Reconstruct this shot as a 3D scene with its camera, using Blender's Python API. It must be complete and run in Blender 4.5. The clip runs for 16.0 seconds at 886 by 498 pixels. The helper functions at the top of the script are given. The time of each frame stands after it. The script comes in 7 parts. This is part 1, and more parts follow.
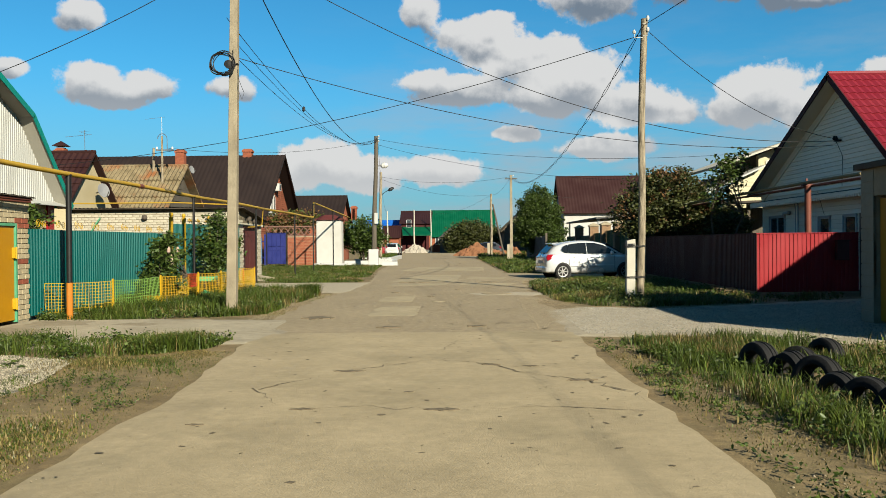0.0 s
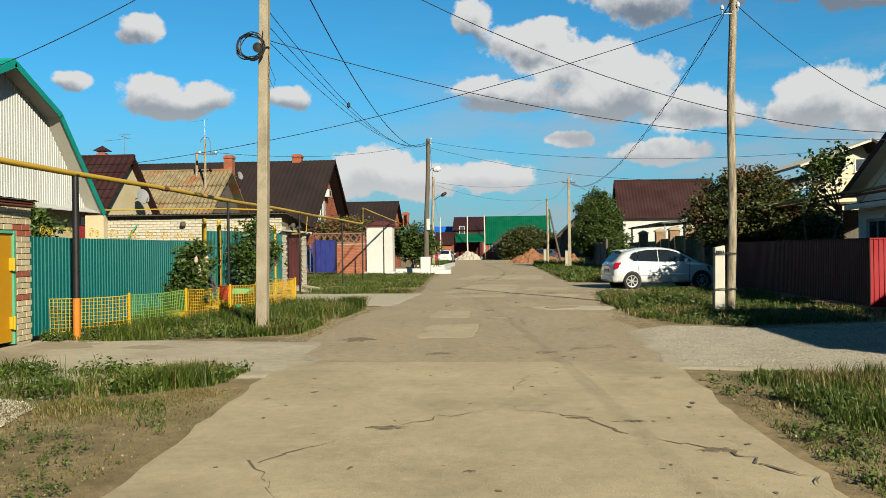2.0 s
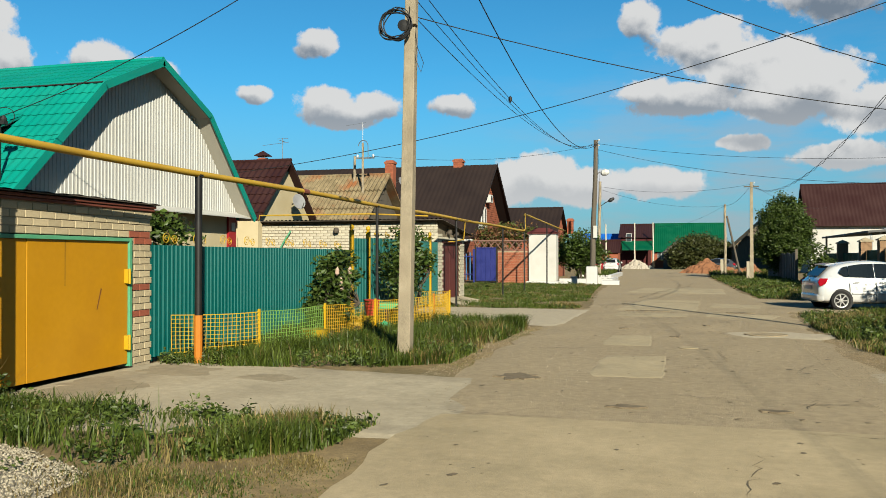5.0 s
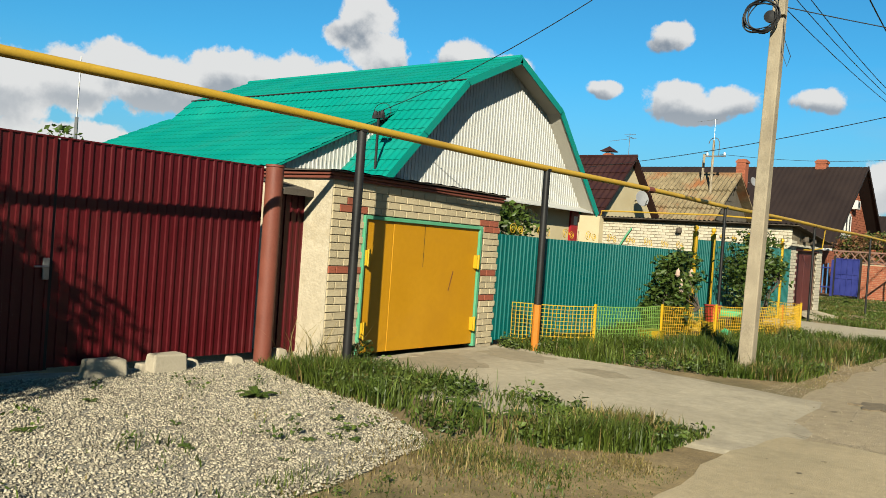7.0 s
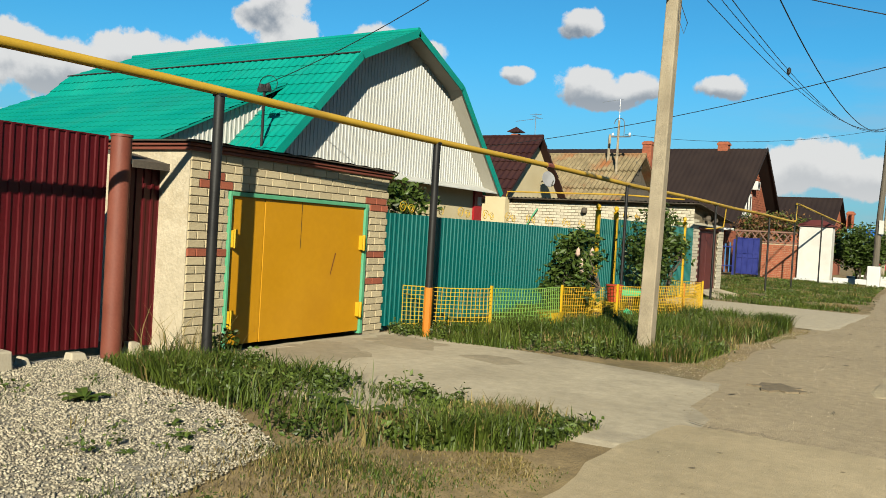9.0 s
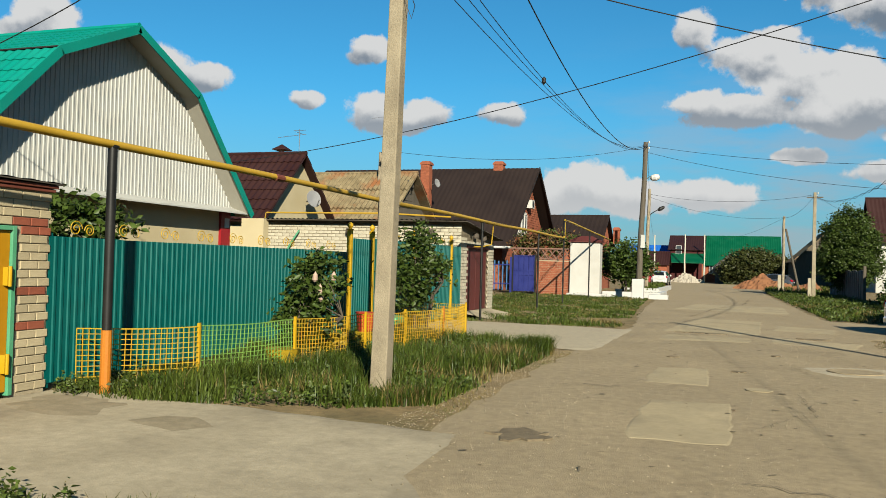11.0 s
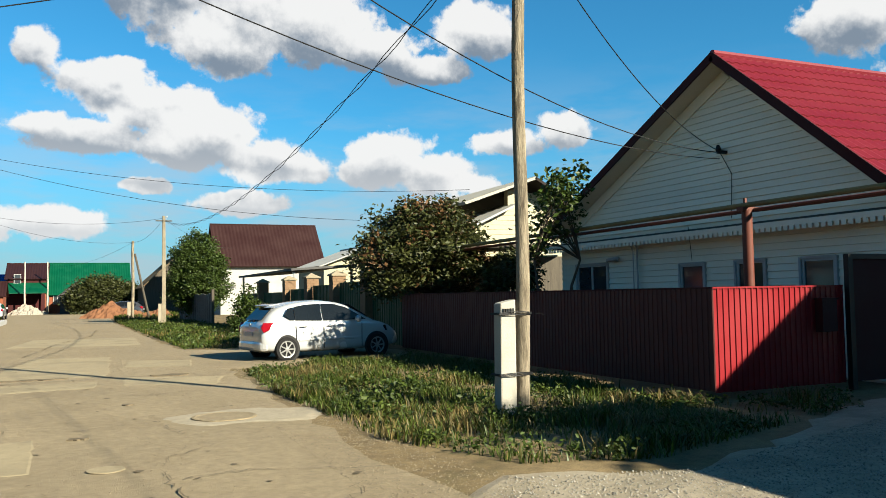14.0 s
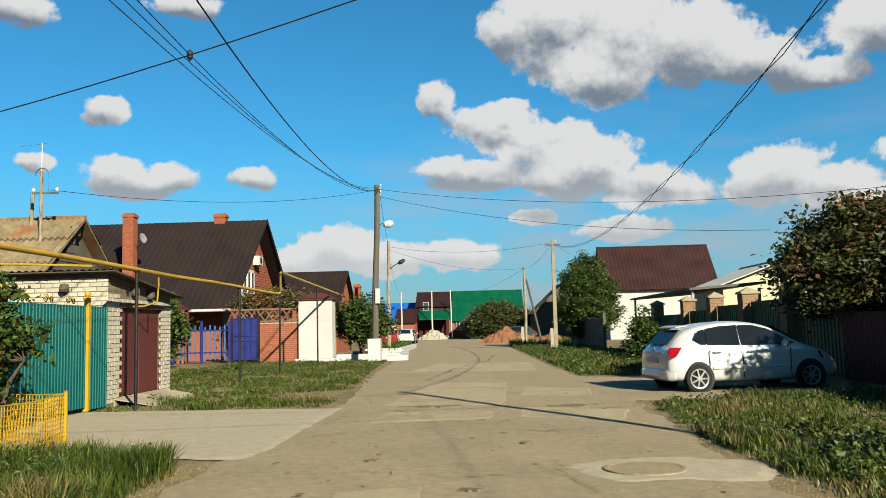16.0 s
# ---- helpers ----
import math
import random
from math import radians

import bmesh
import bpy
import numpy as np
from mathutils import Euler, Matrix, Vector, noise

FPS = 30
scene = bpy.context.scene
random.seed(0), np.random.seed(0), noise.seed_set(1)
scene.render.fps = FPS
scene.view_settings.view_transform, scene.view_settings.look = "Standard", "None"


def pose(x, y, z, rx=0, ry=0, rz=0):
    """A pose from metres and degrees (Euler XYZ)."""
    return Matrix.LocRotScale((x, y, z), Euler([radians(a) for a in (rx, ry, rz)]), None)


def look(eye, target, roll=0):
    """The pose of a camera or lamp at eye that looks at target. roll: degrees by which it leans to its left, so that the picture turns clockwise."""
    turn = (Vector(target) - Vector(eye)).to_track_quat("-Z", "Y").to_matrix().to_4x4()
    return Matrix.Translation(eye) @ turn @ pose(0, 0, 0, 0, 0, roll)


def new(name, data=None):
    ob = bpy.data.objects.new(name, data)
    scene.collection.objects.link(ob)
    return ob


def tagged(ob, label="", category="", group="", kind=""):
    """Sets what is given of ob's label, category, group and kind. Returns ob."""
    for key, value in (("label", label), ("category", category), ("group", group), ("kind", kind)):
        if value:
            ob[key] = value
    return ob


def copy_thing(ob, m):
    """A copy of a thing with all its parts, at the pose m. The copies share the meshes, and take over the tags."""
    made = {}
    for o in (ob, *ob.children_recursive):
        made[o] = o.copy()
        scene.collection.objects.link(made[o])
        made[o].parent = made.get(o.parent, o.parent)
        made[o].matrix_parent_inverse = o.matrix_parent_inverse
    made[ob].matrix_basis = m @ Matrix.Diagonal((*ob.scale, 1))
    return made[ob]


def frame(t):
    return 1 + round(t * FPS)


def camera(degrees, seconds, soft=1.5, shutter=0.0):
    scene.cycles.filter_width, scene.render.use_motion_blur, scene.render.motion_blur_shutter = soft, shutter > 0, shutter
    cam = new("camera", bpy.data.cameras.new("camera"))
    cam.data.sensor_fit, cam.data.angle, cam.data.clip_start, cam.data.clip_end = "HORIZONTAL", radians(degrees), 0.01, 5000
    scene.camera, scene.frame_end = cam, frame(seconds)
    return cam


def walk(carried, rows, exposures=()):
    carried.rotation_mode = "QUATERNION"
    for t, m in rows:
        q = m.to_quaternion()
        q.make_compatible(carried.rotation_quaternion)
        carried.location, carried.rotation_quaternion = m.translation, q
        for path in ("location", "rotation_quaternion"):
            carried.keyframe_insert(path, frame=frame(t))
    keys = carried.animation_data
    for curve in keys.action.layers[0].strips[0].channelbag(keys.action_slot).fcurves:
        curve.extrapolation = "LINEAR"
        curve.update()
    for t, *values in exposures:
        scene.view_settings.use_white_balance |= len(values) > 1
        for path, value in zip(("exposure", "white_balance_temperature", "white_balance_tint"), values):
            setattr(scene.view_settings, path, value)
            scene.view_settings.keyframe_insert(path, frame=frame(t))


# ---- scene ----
cam = camera(55.80, 16.0, soft=0.8)

PATH = [
    (0, (0.152, 0.063, 1.412), (0.124, 2.063, 1.398), -0.5),
    (0.5, (0.186, 0.736, 1.451), (0.109, 2.735, 1.444), -0.7),
    (1, (0.085, 1.316, 1.444), (-0.041, 3.312, 1.438), -0.8),
    (1.5, (0.053, 1.927, 1.43), (-0.105, 3.921, 1.426), -1.2),
    (2, (-0.036, 2.556, 1.444), (-0.19, 4.55, 1.447), -0.7),
    (2.5, (-0.042, 3.162, 1.432), (-0.064, 5.162, 1.442), -1.1),
    (3, (-0.129, 3.638, 1.447), (-0.116, 5.638, 1.459), -0.6),
    (5.3, (-0.484, 5.228, 1.574), (-1.15, 7.114, 1.593), 0.8),
    (5.5, (-0.477, 5.231, 1.575), (-1.236, 7.082, 1.59), 1.5),
    (6, (-0.485, 5.207, 1.594), (-1.513, 6.922, 1.59), 2.9),
    (6.5, (-0.502, 5.181, 1.601), (-1.67, 6.805, 1.585), 3.3),
    (7, (-0.505, 5.152, 1.591), (-1.745, 6.721, 1.571), 4.1),
    (7.5, (-0.568, 5.22, 1.573), (-1.829, 6.772, 1.551), 4.6),
    (8, (-0.673, 5.449, 1.538), (-1.855, 7.062, 1.513), 4.9),
    (8.5, (-0.69, 5.779, 1.498), (-1.787, 7.449, 1.421), 3.8),
    (9, (-0.678, 6.148, 1.53), (-1.754, 7.833, 1.488), 3.4),
    (9.5, (-0.764, 6.696, 1.532), (-1.741, 8.441, 1.534), 3.1),
    (9.7, (-0.75, 6.93, 1.495), (-1.67, 8.706, 1.505), 2.7),
    (11.8, (-0.64, 9.42, 1.587), (-1.147, 11.353, 1.648), 0.7),
    (12, (-0.596, 9.646, 1.561), (-1.059, 11.59, 1.635), 0.3),
    (12.5, (-0.521, 10.245, 1.556), (-0.704, 12.233, 1.675), -0.5),
    (13, (-0.532, 10.853, 1.567), (-0.366, 12.842, 1.694), -1.2),
    (13.5, (-0.538, 11.384, 1.579), (-0.067, 13.324, 1.698), -1.5),
    (14, (-0.535, 11.978, 1.557), (0.273, 13.804, 1.666), -1.0),
    (14.5, (-0.438, 12.565, 1.529), (0.462, 14.348, 1.631), -1.3),
    (15, (-0.412, 13.223, 1.504), (0.239, 15.109, 1.64), -0.5),
    (15.5, (-0.388, 13.889, 1.478), (-0.05, 15.852, 1.655), -1.1),
    (16, (-0.397, 14.605, 1.469), (-0.466, 16.595, 1.657), -1.4),
]
walk(cam, [(t, look(eye, target, roll)) for t, eye, target, roll in PATH], exposures=((0, 1.63), (3, 1.65), (5.4, 1.61), (7, 1.73), (8.5, 1.73), (9.6, 1.65), (12.0, 1.57), (12.8, 1.63), (13.6, 1.85), (14.3, 2.03), (15.0, 1.97), (15.6, 1.71), (16, 1.69)))
# ---- light ----
SUN_WAY = Vector((-0.50, 0.866, 0.0)).normalized() * math.cos(radians(26.2)) + Vector((0, 0, -math.sin(radians(26.2))))
sun = new("sun", bpy.data.lights.new("sun", "SUN"))
sun.data.energy, sun.data.angle, sun.data.color = 5.0, radians(0.53), (1.0, 0.93, 0.74)
sun.matrix_world = look((20, -40, 40), Vector((20, -40, 40)) + SUN_WAY)

# Cumulus clouds over the street: (azimuth from the road, elevation, half width, half height), degrees.
CLOUDS_LEFT = [
    (-66, 7.6, 3.0, 1.7), (-62.5, 8.2, 3.0, 1.7), (-60.2, 9.8, 1.7, 1.4), (-57.5, 8.7, 3.0, 1.6), (-53.8, 9.9, 2.2, 1.6), (-50.5, 9.6, 2.6, 1.6), (-49.2, 10.6, 1.7, 1.3),
    (-46.5, 10.2, 2.4, 1.2), (-44.5, 14.5, 1.7, 1.7), (-46.0, 13.2, 1.3, 0.9), (-43.8, 12.3, 2.0, 1.6), (-37.8, 12.3, 2.4, 1.3), (-35.0, 11.8, 1.8, 1.0), (-62.5, 4.5, 5.0, 1.2),
    (-71, 8.0, 4.0, 2.4), (-24.0, 14.1, 1.5, 1.0), (-23.6, 10.3, 2.1, 1.3), (-19.8, 10.1, 1.7, 1.0), (-21.8, 9.3, 2.4, 0.7), (-28.0, 11.0, 1.4, 0.6),
]
CLOUDS_AHEAD = [
    (3.2, 19.8, 2.2, 1.8), (6.0, 20.2, 3.4, 2.6), (10.7, 19.6, 4.4, 3.4), (9.5, 16.7, 3.6, 1.9), (15.0, 18.2, 3.8, 2.4), (19.0, 16.6, 3.2, 1.4), (22.8, 15.1, 2.7, 0.9),
    (-2.3, 15.3, 1.5, 1.3), (1.6, 13.8, 3.2, 1.3), (3.0, 15.1, 1.3, 0.6), (5.1, 12.4, 3.6, 1.3), (-2.0, 11.0, 2.0, 0.9), (1.2, 10.2, 3.6, 1.0), (8.7, 10.9, 2.5, 1.7), (6.6, 9.9, 2.8, 1.2),
    (12.0, 9.2, 2.8, 1.3), (14.2, 8.6, 2.0, 0.9), (-9.1, 5.7, 2.5, 1.3), (-11.8, 4.6, 2.6, 1.1), (-6.0, 4.9, 3.2, 1.0), (-1.4, 4.9, 2.7, 0.9), (4.2, 7.2, 1.8, 0.6), (10.2, 6.4, 2.6, 0.8),
]
CLOUDS_RIGHT = [
    (20.4, 9.3, 2.5, 1.7), (18.6, 8.3, 2.2, 1.1), (23.3, 8.2, 2.5, 1.3), (25.8, 7.5, 2.0, 0.9), (26.5, 17.6, 2.6, 1.6), (32.4, 11.0, 2.0, 1.5), (28.4, 10.3, 2.8, 0.9), (51.0, 16.4, 3.4, 1.8),
    (60, 12, 7, 3), (75, 9, 8, 3.5), (28, 5.5, 5.0, 1.5), (45, 24, 6.0, 2.0), (-29.4, 19.7, 2.0, 1.0), (-19.2, 21.2, 2.2, 0.9), (-14.9, 10.1, 1.6, 0.8),
]


def build_world():
    world = bpy.data.worlds.new("sky")
    scene.world = world
    world.use_nodes = True
    nt = world.node_tree
    nt.nodes.clear()

    def node(kind, **settings):
        n = nt.nodes.new(kind)
        for key, value in settings.items():
            setattr(n, key, value)
        return n

    def link(value, socket):
        if isinstance(value, bpy.types.NodeSocket):
            nt.links.new(value, socket)
        else:
            socket.default_value = value

    def calc(op, a, b=0.0, c=0.0, clamp=False):
        n = node("ShaderNodeMath", operation=op, use_clamp=clamp)
        for s, v in zip(n.inputs, (a, b, c)):
            link(v, s)
        return n.outputs[0]

    def vec(op, a, b=(0, 0, 0), c=(0, 0, 0)):
        n = node("ShaderNodeVectorMath", operation=op)
        for s, v in zip(n.inputs, (a, b, c)):
            link(v, s)
        return n.outputs["Value" if op == "LENGTH" else "Vector"]

    def ramp(value, a, b):
        n = node("ShaderNodeMapRange", interpolation_type="SMOOTHSTEP")
        for s, v in zip(n.inputs, (value, a, b, 0.0, 1.0)):
            link(v, s)
        return n.outputs[0]

    def mix(f, a, b):
        n = node("ShaderNodeMix", data_type="RGBA")
        link(f, n.inputs["Factor"])
        link(a, n.inputs[6])
        link(b, n.inputs[7])
        return n.outputs[2]

    def fbm(vector, scale, detail, rough=0.55):
        n = node("ShaderNodeTexNoise")
        link(vector, n.inputs["Vector"])
        for key, value in (("Scale", scale), ("Detail", detail), ("Roughness", rough)):
            n.inputs[key].default_value = value
        return n.outputs

    way = node("ShaderNodeTexCoord").outputs["Generated"]
    split = node("ShaderNodeSeparateXYZ")
    nt.links.new(way, split.inputs[0])
    az = calc("MULTIPLY", calc("ARCTAN2", split.outputs[0], split.outputs[1]), 57.29578)
    el = calc("MULTIPLY", calc("ARCSINE", split.outputs[2]), 57.29578)
    join = node("ShaderNodeCombineXYZ")
    link(az, join.inputs[0])
    link(el, join.inputs[1])
    spot = vec("MULTIPLY_ADD", vec("SUBTRACT", fbm(way, 9.0, 3)["Color"], (0.5, 0.5, 0.5)), (2.2, 1.5, 0), join.outputs[0])
    puff = fbm(way, 26.0, 6, 0.6)["Fac"]
    swell = fbm(way, 24.0, 2, 0.5)["Fac"]
    above = fbm(vec("ADD", way, (0.006, 0.0, 0.02)), 24.0, 2, 0.5)["Fac"]
    curl = fbm(way, 60.0, 5, 0.6)["Fac"]
    curl_above = fbm(vec("ADD", way, (0.003, 0.0, 0.007)), 60.0, 5, 0.6)["Fac"]

    def density(place):
        least = 9.0
        for a, e, w, h in CLOUDS_LEFT + CLOUDS_AHEAD + CLOUDS_RIGHT:
            d = vec("LENGTH", vec("MULTIPLY_ADD", place, (1 / w, 1 / h, 0), (-a / w, -e / h, 0)))
            if w < 2.5:
                d = calc("ADD", d, 0.16)
            least = calc("SMOOTH_MIN", least, d, 0.28)
        return calc("SUBTRACT", 1.30, least)

    rough = calc("ADD", calc("MULTIPLY", calc("SUBTRACT", puff, 0.5), 1.5), calc("MULTIPLY", calc("SUBTRACT", curl, 0.5), 0.6))
    thick = calc("ADD", density(spot), rough)
    relief = calc("ADD", calc("MULTIPLY", calc("SUBTRACT", above, swell), 1.2), calc("MULTIPLY", calc("SUBTRACT", curl_above, curl), 1.1))
    lean = calc("SUBTRACT", density(vec("ADD", spot, (0.3, 1.3, 0))), density(vec("ADD", spot, (-0.3, -1.3, 0))))
    over = calc("ADD", lean, calc("ADD", calc("MULTIPLY", rough, 0.15), relief))
    cover = ramp(thick, 0.04, 0.34)
    shade = calc("MULTIPLY", ramp(over, -0.25, 1.2), ramp(el, -2.0, 15.0))

    sky = node("ShaderNodeTexSky", sky_type="NISHITA", sun_disc=False, sun_elevation=radians(26.2), sun_rotation=radians(150.0),
               air_density=1.0, dust_density=0.3, ozone_density=3.0)
    blue = vec("SCALE", sky.outputs[0])
    blue.node.inputs["Scale"].default_value = 0.146
    blue = vec("MULTIPLY", blue, (0.36, 1.24, 1.5))
    lit, dim = (1.32, 1.32, 1.30, 1), (0.33, 0.41, 0.51, 1)
    cloud = mix(shade, lit, dim)
    haze = ramp(el, 13.0, 0.0)
    streak = fbm(vec("MULTIPLY", way, (1.0, 1.0, 4.5)), 5.0, 6, 0.6)["Fac"]
    veil = calc("MULTIPLY", calc("MULTIPLY", ramp(streak, 0.40, 0.66), ramp(el, 17.0, 4.0)), calc("MULTIPLY", ramp(az, -20.0, 4.0), 0.6))
    air = mix(calc("MULTIPLY", haze, 0.7), blue, (0.42, 0.66, 0.86, 1))
    air = mix(veil, air, (0.74, 0.82, 0.90, 1))
    colour = mix(calc("MULTIPLY", cover, 0.97), air, cloud)
    back = node("ShaderNodeBackground")
    link(colour, back.inputs["Color"])
    back.inputs["Strength"].default_value = 0.175
    out = node("ShaderNodeOutputWorld")
    nt.links.new(back.outputs[0], out.inputs[0])


build_world()


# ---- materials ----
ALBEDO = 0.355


def material(name, c1, c2, scale=3.0, rough=0.8, metal=0.0, bump=0.15, fine=40.0, spread=0.0, stretch=(1, 1, 1), stain=None, amount=0.5,
             coat=0.0, rnd=0.0, gloss_var=0.1, island=0.0, stain_scale=0.7, mottle=0.0):
    """Two tones blended at a large and a fine scale, with grain in the relief; a stain colour with its own shapes; rnd: spread between objects."""
    c1, c2 = [v * ALBEDO for v in c1], [v * ALBEDO for v in c2]
    m = bpy.data.materials.new(name)
    m.use_nodes = True
    nt = m.node_tree
    p = nt.nodes["Principled BSDF"]
    n = nt.nodes.new
    tc = n("ShaderNodeTexCoord")
    mp = n("ShaderNodeMapping")
    mp.inputs["Scale"].default_value = stretch
    nt.links.new(tc.outputs["Object"], mp.inputs[0])
    place = mp.outputs[0]
    big, small = n("ShaderNodeTexNoise"), n("ShaderNodeTexNoise")
    for t, s, d in ((big, scale, 4), (small, fine, 3)):
        nt.links.new(place, t.inputs["Vector"])
        t.inputs["Scale"].default_value, t.inputs["Detail"].default_value = s, d
    add = n("ShaderNodeMath")
    add.operation = "MULTIPLY_ADD"
    nt.links.new(small.outputs["Fac"], add.inputs[0])
    add.inputs[1].default_value = 0.6
    nt.links.new(big.outputs["Fac"], add.inputs[2])
    mr = n("ShaderNodeMapRange")
    nt.links.new(add.outputs[0], mr.inputs[0])
    mr.inputs[1].default_value, mr.inputs[2].default_value = 0.55, 1.05
    mix = n("ShaderNodeMix")
    mix.data_type = "RGBA"
    nt.links.new(mr.outputs[0], mix.inputs["Factor"])
    mix.inputs[6].default_value, mix.inputs[7].default_value = (*c1, 1), (*c2, 1)
    colour = mix.outputs[2]
    if stain:
        st = n("ShaderNodeTexNoise")
        nt.links.new(place, st.inputs["Vector"])
        st.inputs["Scale"].default_value, st.inputs["Detail"].default_value, st.inputs["Roughness"].default_value = stain_scale, 6, 0.65
        sr = n("ShaderNodeMapRange")
        nt.links.new(st.outputs["Fac"], sr.inputs[0])
        sr.inputs[1].default_value, sr.inputs[2].default_value, sr.inputs[4].default_value = 0.5, 0.68, amount
        mx = n("ShaderNodeMix")
        mx.data_type = "RGBA"
        nt.links.new(sr.outputs[0], mx.inputs["Factor"])
        nt.links.new(colour, mx.inputs[6])
        mx.inputs[7].default_value = (*[v * ALBEDO for v in stain], 1)
        colour = mx.outputs[2]
    if mottle:
        mo = n("ShaderNodeTexNoise")
        nt.links.new(place, mo.inputs["Vector"])
        mo.inputs["Scale"].default_value, mo.inputs["Detail"].default_value, mo.inputs["Roughness"].default_value = 7.0, 9, 0.82
        mv, mh = n("ShaderNodeMapRange"), n("ShaderNodeHueSaturation")
        nt.links.new(mo.outputs["Fac"], mv.inputs[0])
        mv.inputs[1].default_value, mv.inputs[2].default_value, mv.inputs[3].default_value, mv.inputs[4].default_value = 0.32, 0.68, 1 - mottle * 1.5, 1 + mottle
        nt.links.new(mv.outputs[0], mh.inputs["Value"])
        nt.links.new(colour, mh.inputs["Color"])
        colour = mh.outputs[0]
    if rnd or island:
        src = n("ShaderNodeObjectInfo").outputs["Random"] if rnd else n("ShaderNodeNewGeometry").outputs["Random Per Island"]
        k = rnd or island
        vr = n("ShaderNodeMapRange")
        nt.links.new(src, vr.inputs[0])
        vr.inputs[3].default_value, vr.inputs[4].default_value = 1 - k, 1 + k
        hs = n("ShaderNodeHueSaturation")
        nt.links.new(vr.outputs[0], hs.inputs["Value"])
        nt.links.new(colour, hs.inputs["Color"])
        colour = hs.outputs[0]
    nt.links.new(colour, p.inputs["Base Color"])
    rr = n("ShaderNodeMapRange")
    nt.links.new(big.outputs["Fac"], rr.inputs[0])
    rr.inputs[1].default_value, rr.inputs[2].default_value = 0.3, 0.7
    rr.inputs[3].default_value, rr.inputs[4].default_value = max(0.03, rough - gloss_var), min(1, rough + gloss_var)
    nt.links.new(rr.outputs[0], p.inputs["Roughness"])
    p.inputs["Metallic"].default_value = metal
    if rough > 0.35 and not metal:
        p.inputs["Specular IOR Level"].default_value = 0.2
    if coat:
        p.inputs["Coat Weight"].default_value, p.inputs["Coat Roughness"].default_value = coat, 0.06
    if bump:
        b = n("ShaderNodeBump")
        b.inputs["Strength"].default_value, b.inputs["Distance"].default_value = bump, 0.02
        nt.links.new(add.outputs[0], b.inputs["Height"])
        nt.links.new(b.outputs[0], p.inputs["Normal"])
    return m


def leafy(name, c1, c2, through_light=0.35, rough=0.5):
    """Leaf: tone varies leaf by leaf, part of the light passes through."""
    m = material(name, c1, c2, 2.0, rough, bump=0, island=0.5)
    nt = m.node_tree
    p = nt.nodes["Principled BSDF"]
    t, mixer = nt.nodes.new("ShaderNodeBsdfTranslucent"), nt.nodes.new("ShaderNodeMixShader")
    nt.links.new(p.inputs["Base Color"].links[0].from_socket, t.inputs["Color"])
    mixer.inputs[0].default_value = through_light
    nt.links.new(p.outputs[0], mixer.inputs[1])
    nt.links.new(t.outputs[0], mixer.inputs[2])
    nt.links.new(mixer.outputs[0], nt.nodes["Material Output"].inputs["Surface"])
    return m


M = material
soil = M("soil", (0.235, 0.165, 0.075), (0.46, 0.335, 0.165), 1.2, 0.95, bump=0.6, fine=60, mottle=0.3, stain=(0.13, 0.125, 0.045), amount=0.6)
concrete_road = M("concrete_road", (0.52, 0.415, 0.245), (0.67, 0.54, 0.33), 1.1, 0.9, bump=0.4, fine=80, mottle=0.13, stain=(0.37, 0.305, 0.18), amount=0.7, stain_scale=0.45)
asphalt_old = M("asphalt_old", (0.44, 0.345, 0.21), (0.57, 0.455, 0.285), 0.7, 0.92, bump=0.7, fine=95, mottle=0.20, stain=(0.37, 0.295, 0.185), amount=0.45, stain_scale=0.35)
patch_mat = M("road_patch", (0.52, 0.425, 0.26), (0.64, 0.525, 0.325), 1.5, 0.9, bump=0.3, fine=100, mottle=0.12, stain=(0.34, 0.28, 0.185), amount=0.7)
crack_mat = M("crack", (0.15, 0.115, 0.072), (0.33, 0.26, 0.165), 14, 0.95, bump=0.5, fine=120)
concrete_pale = M("concrete_pale", (0.52, 0.44, 0.30), (0.66, 0.57, 0.40), 0.9, 0.9, bump=0.3, fine=60, mottle=0.16, stain=(0.30, 0.25, 0.18), amount=0.6)
drive_tan = M("drive_tan", (0.48, 0.40, 0.275), (0.68, 0.585, 0.42), 1.6, 0.95, bump=0.8, fine=55, mottle=0.15, stain=(0.30, 0.25, 0.17), amount=0.6)
openwork_mat = M("openwork", (0.24, 0.13, 0.10), (0.34, 0.20, 0.15), 5, 0.9, bump=0.2)
gravel_bed = M("gravel_bed", (0.25, 0.22, 0.17), (0.46, 0.42, 0.34), 9, 0.95, bump=0.9, fine=45, stain=(0.22, 0.17, 0.11), amount=0.7)
stone_grey = M("stone_grey", (0.40, 0.365, 0.30), (0.64, 0.59, 0.49), 9, 0.9, bump=0.2, island=0.4)
stone_tan = M("stone_tan", (0.36, 0.29, 0.19), (0.54, 0.45, 0.31), 9, 0.9, bump=0.2, island=0.3)
stone_white = M("stone_white", (0.37, 0.325, 0.235), (0.60, 0.53, 0.395), 9, 0.9, bump=0.2, island=0.45)
maroon = M("maroon_paint", (0.088, 0.0055, 0.009), (0.112, 0.007, 0.011), 1.0, 0.38, bump=0.03, fine=20, stain=(0.10, 0.02, 0.018), amount=0.4)
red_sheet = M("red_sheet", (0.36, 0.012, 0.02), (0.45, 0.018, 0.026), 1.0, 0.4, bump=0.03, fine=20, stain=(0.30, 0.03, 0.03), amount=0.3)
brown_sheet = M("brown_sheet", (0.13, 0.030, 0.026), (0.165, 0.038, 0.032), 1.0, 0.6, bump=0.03)
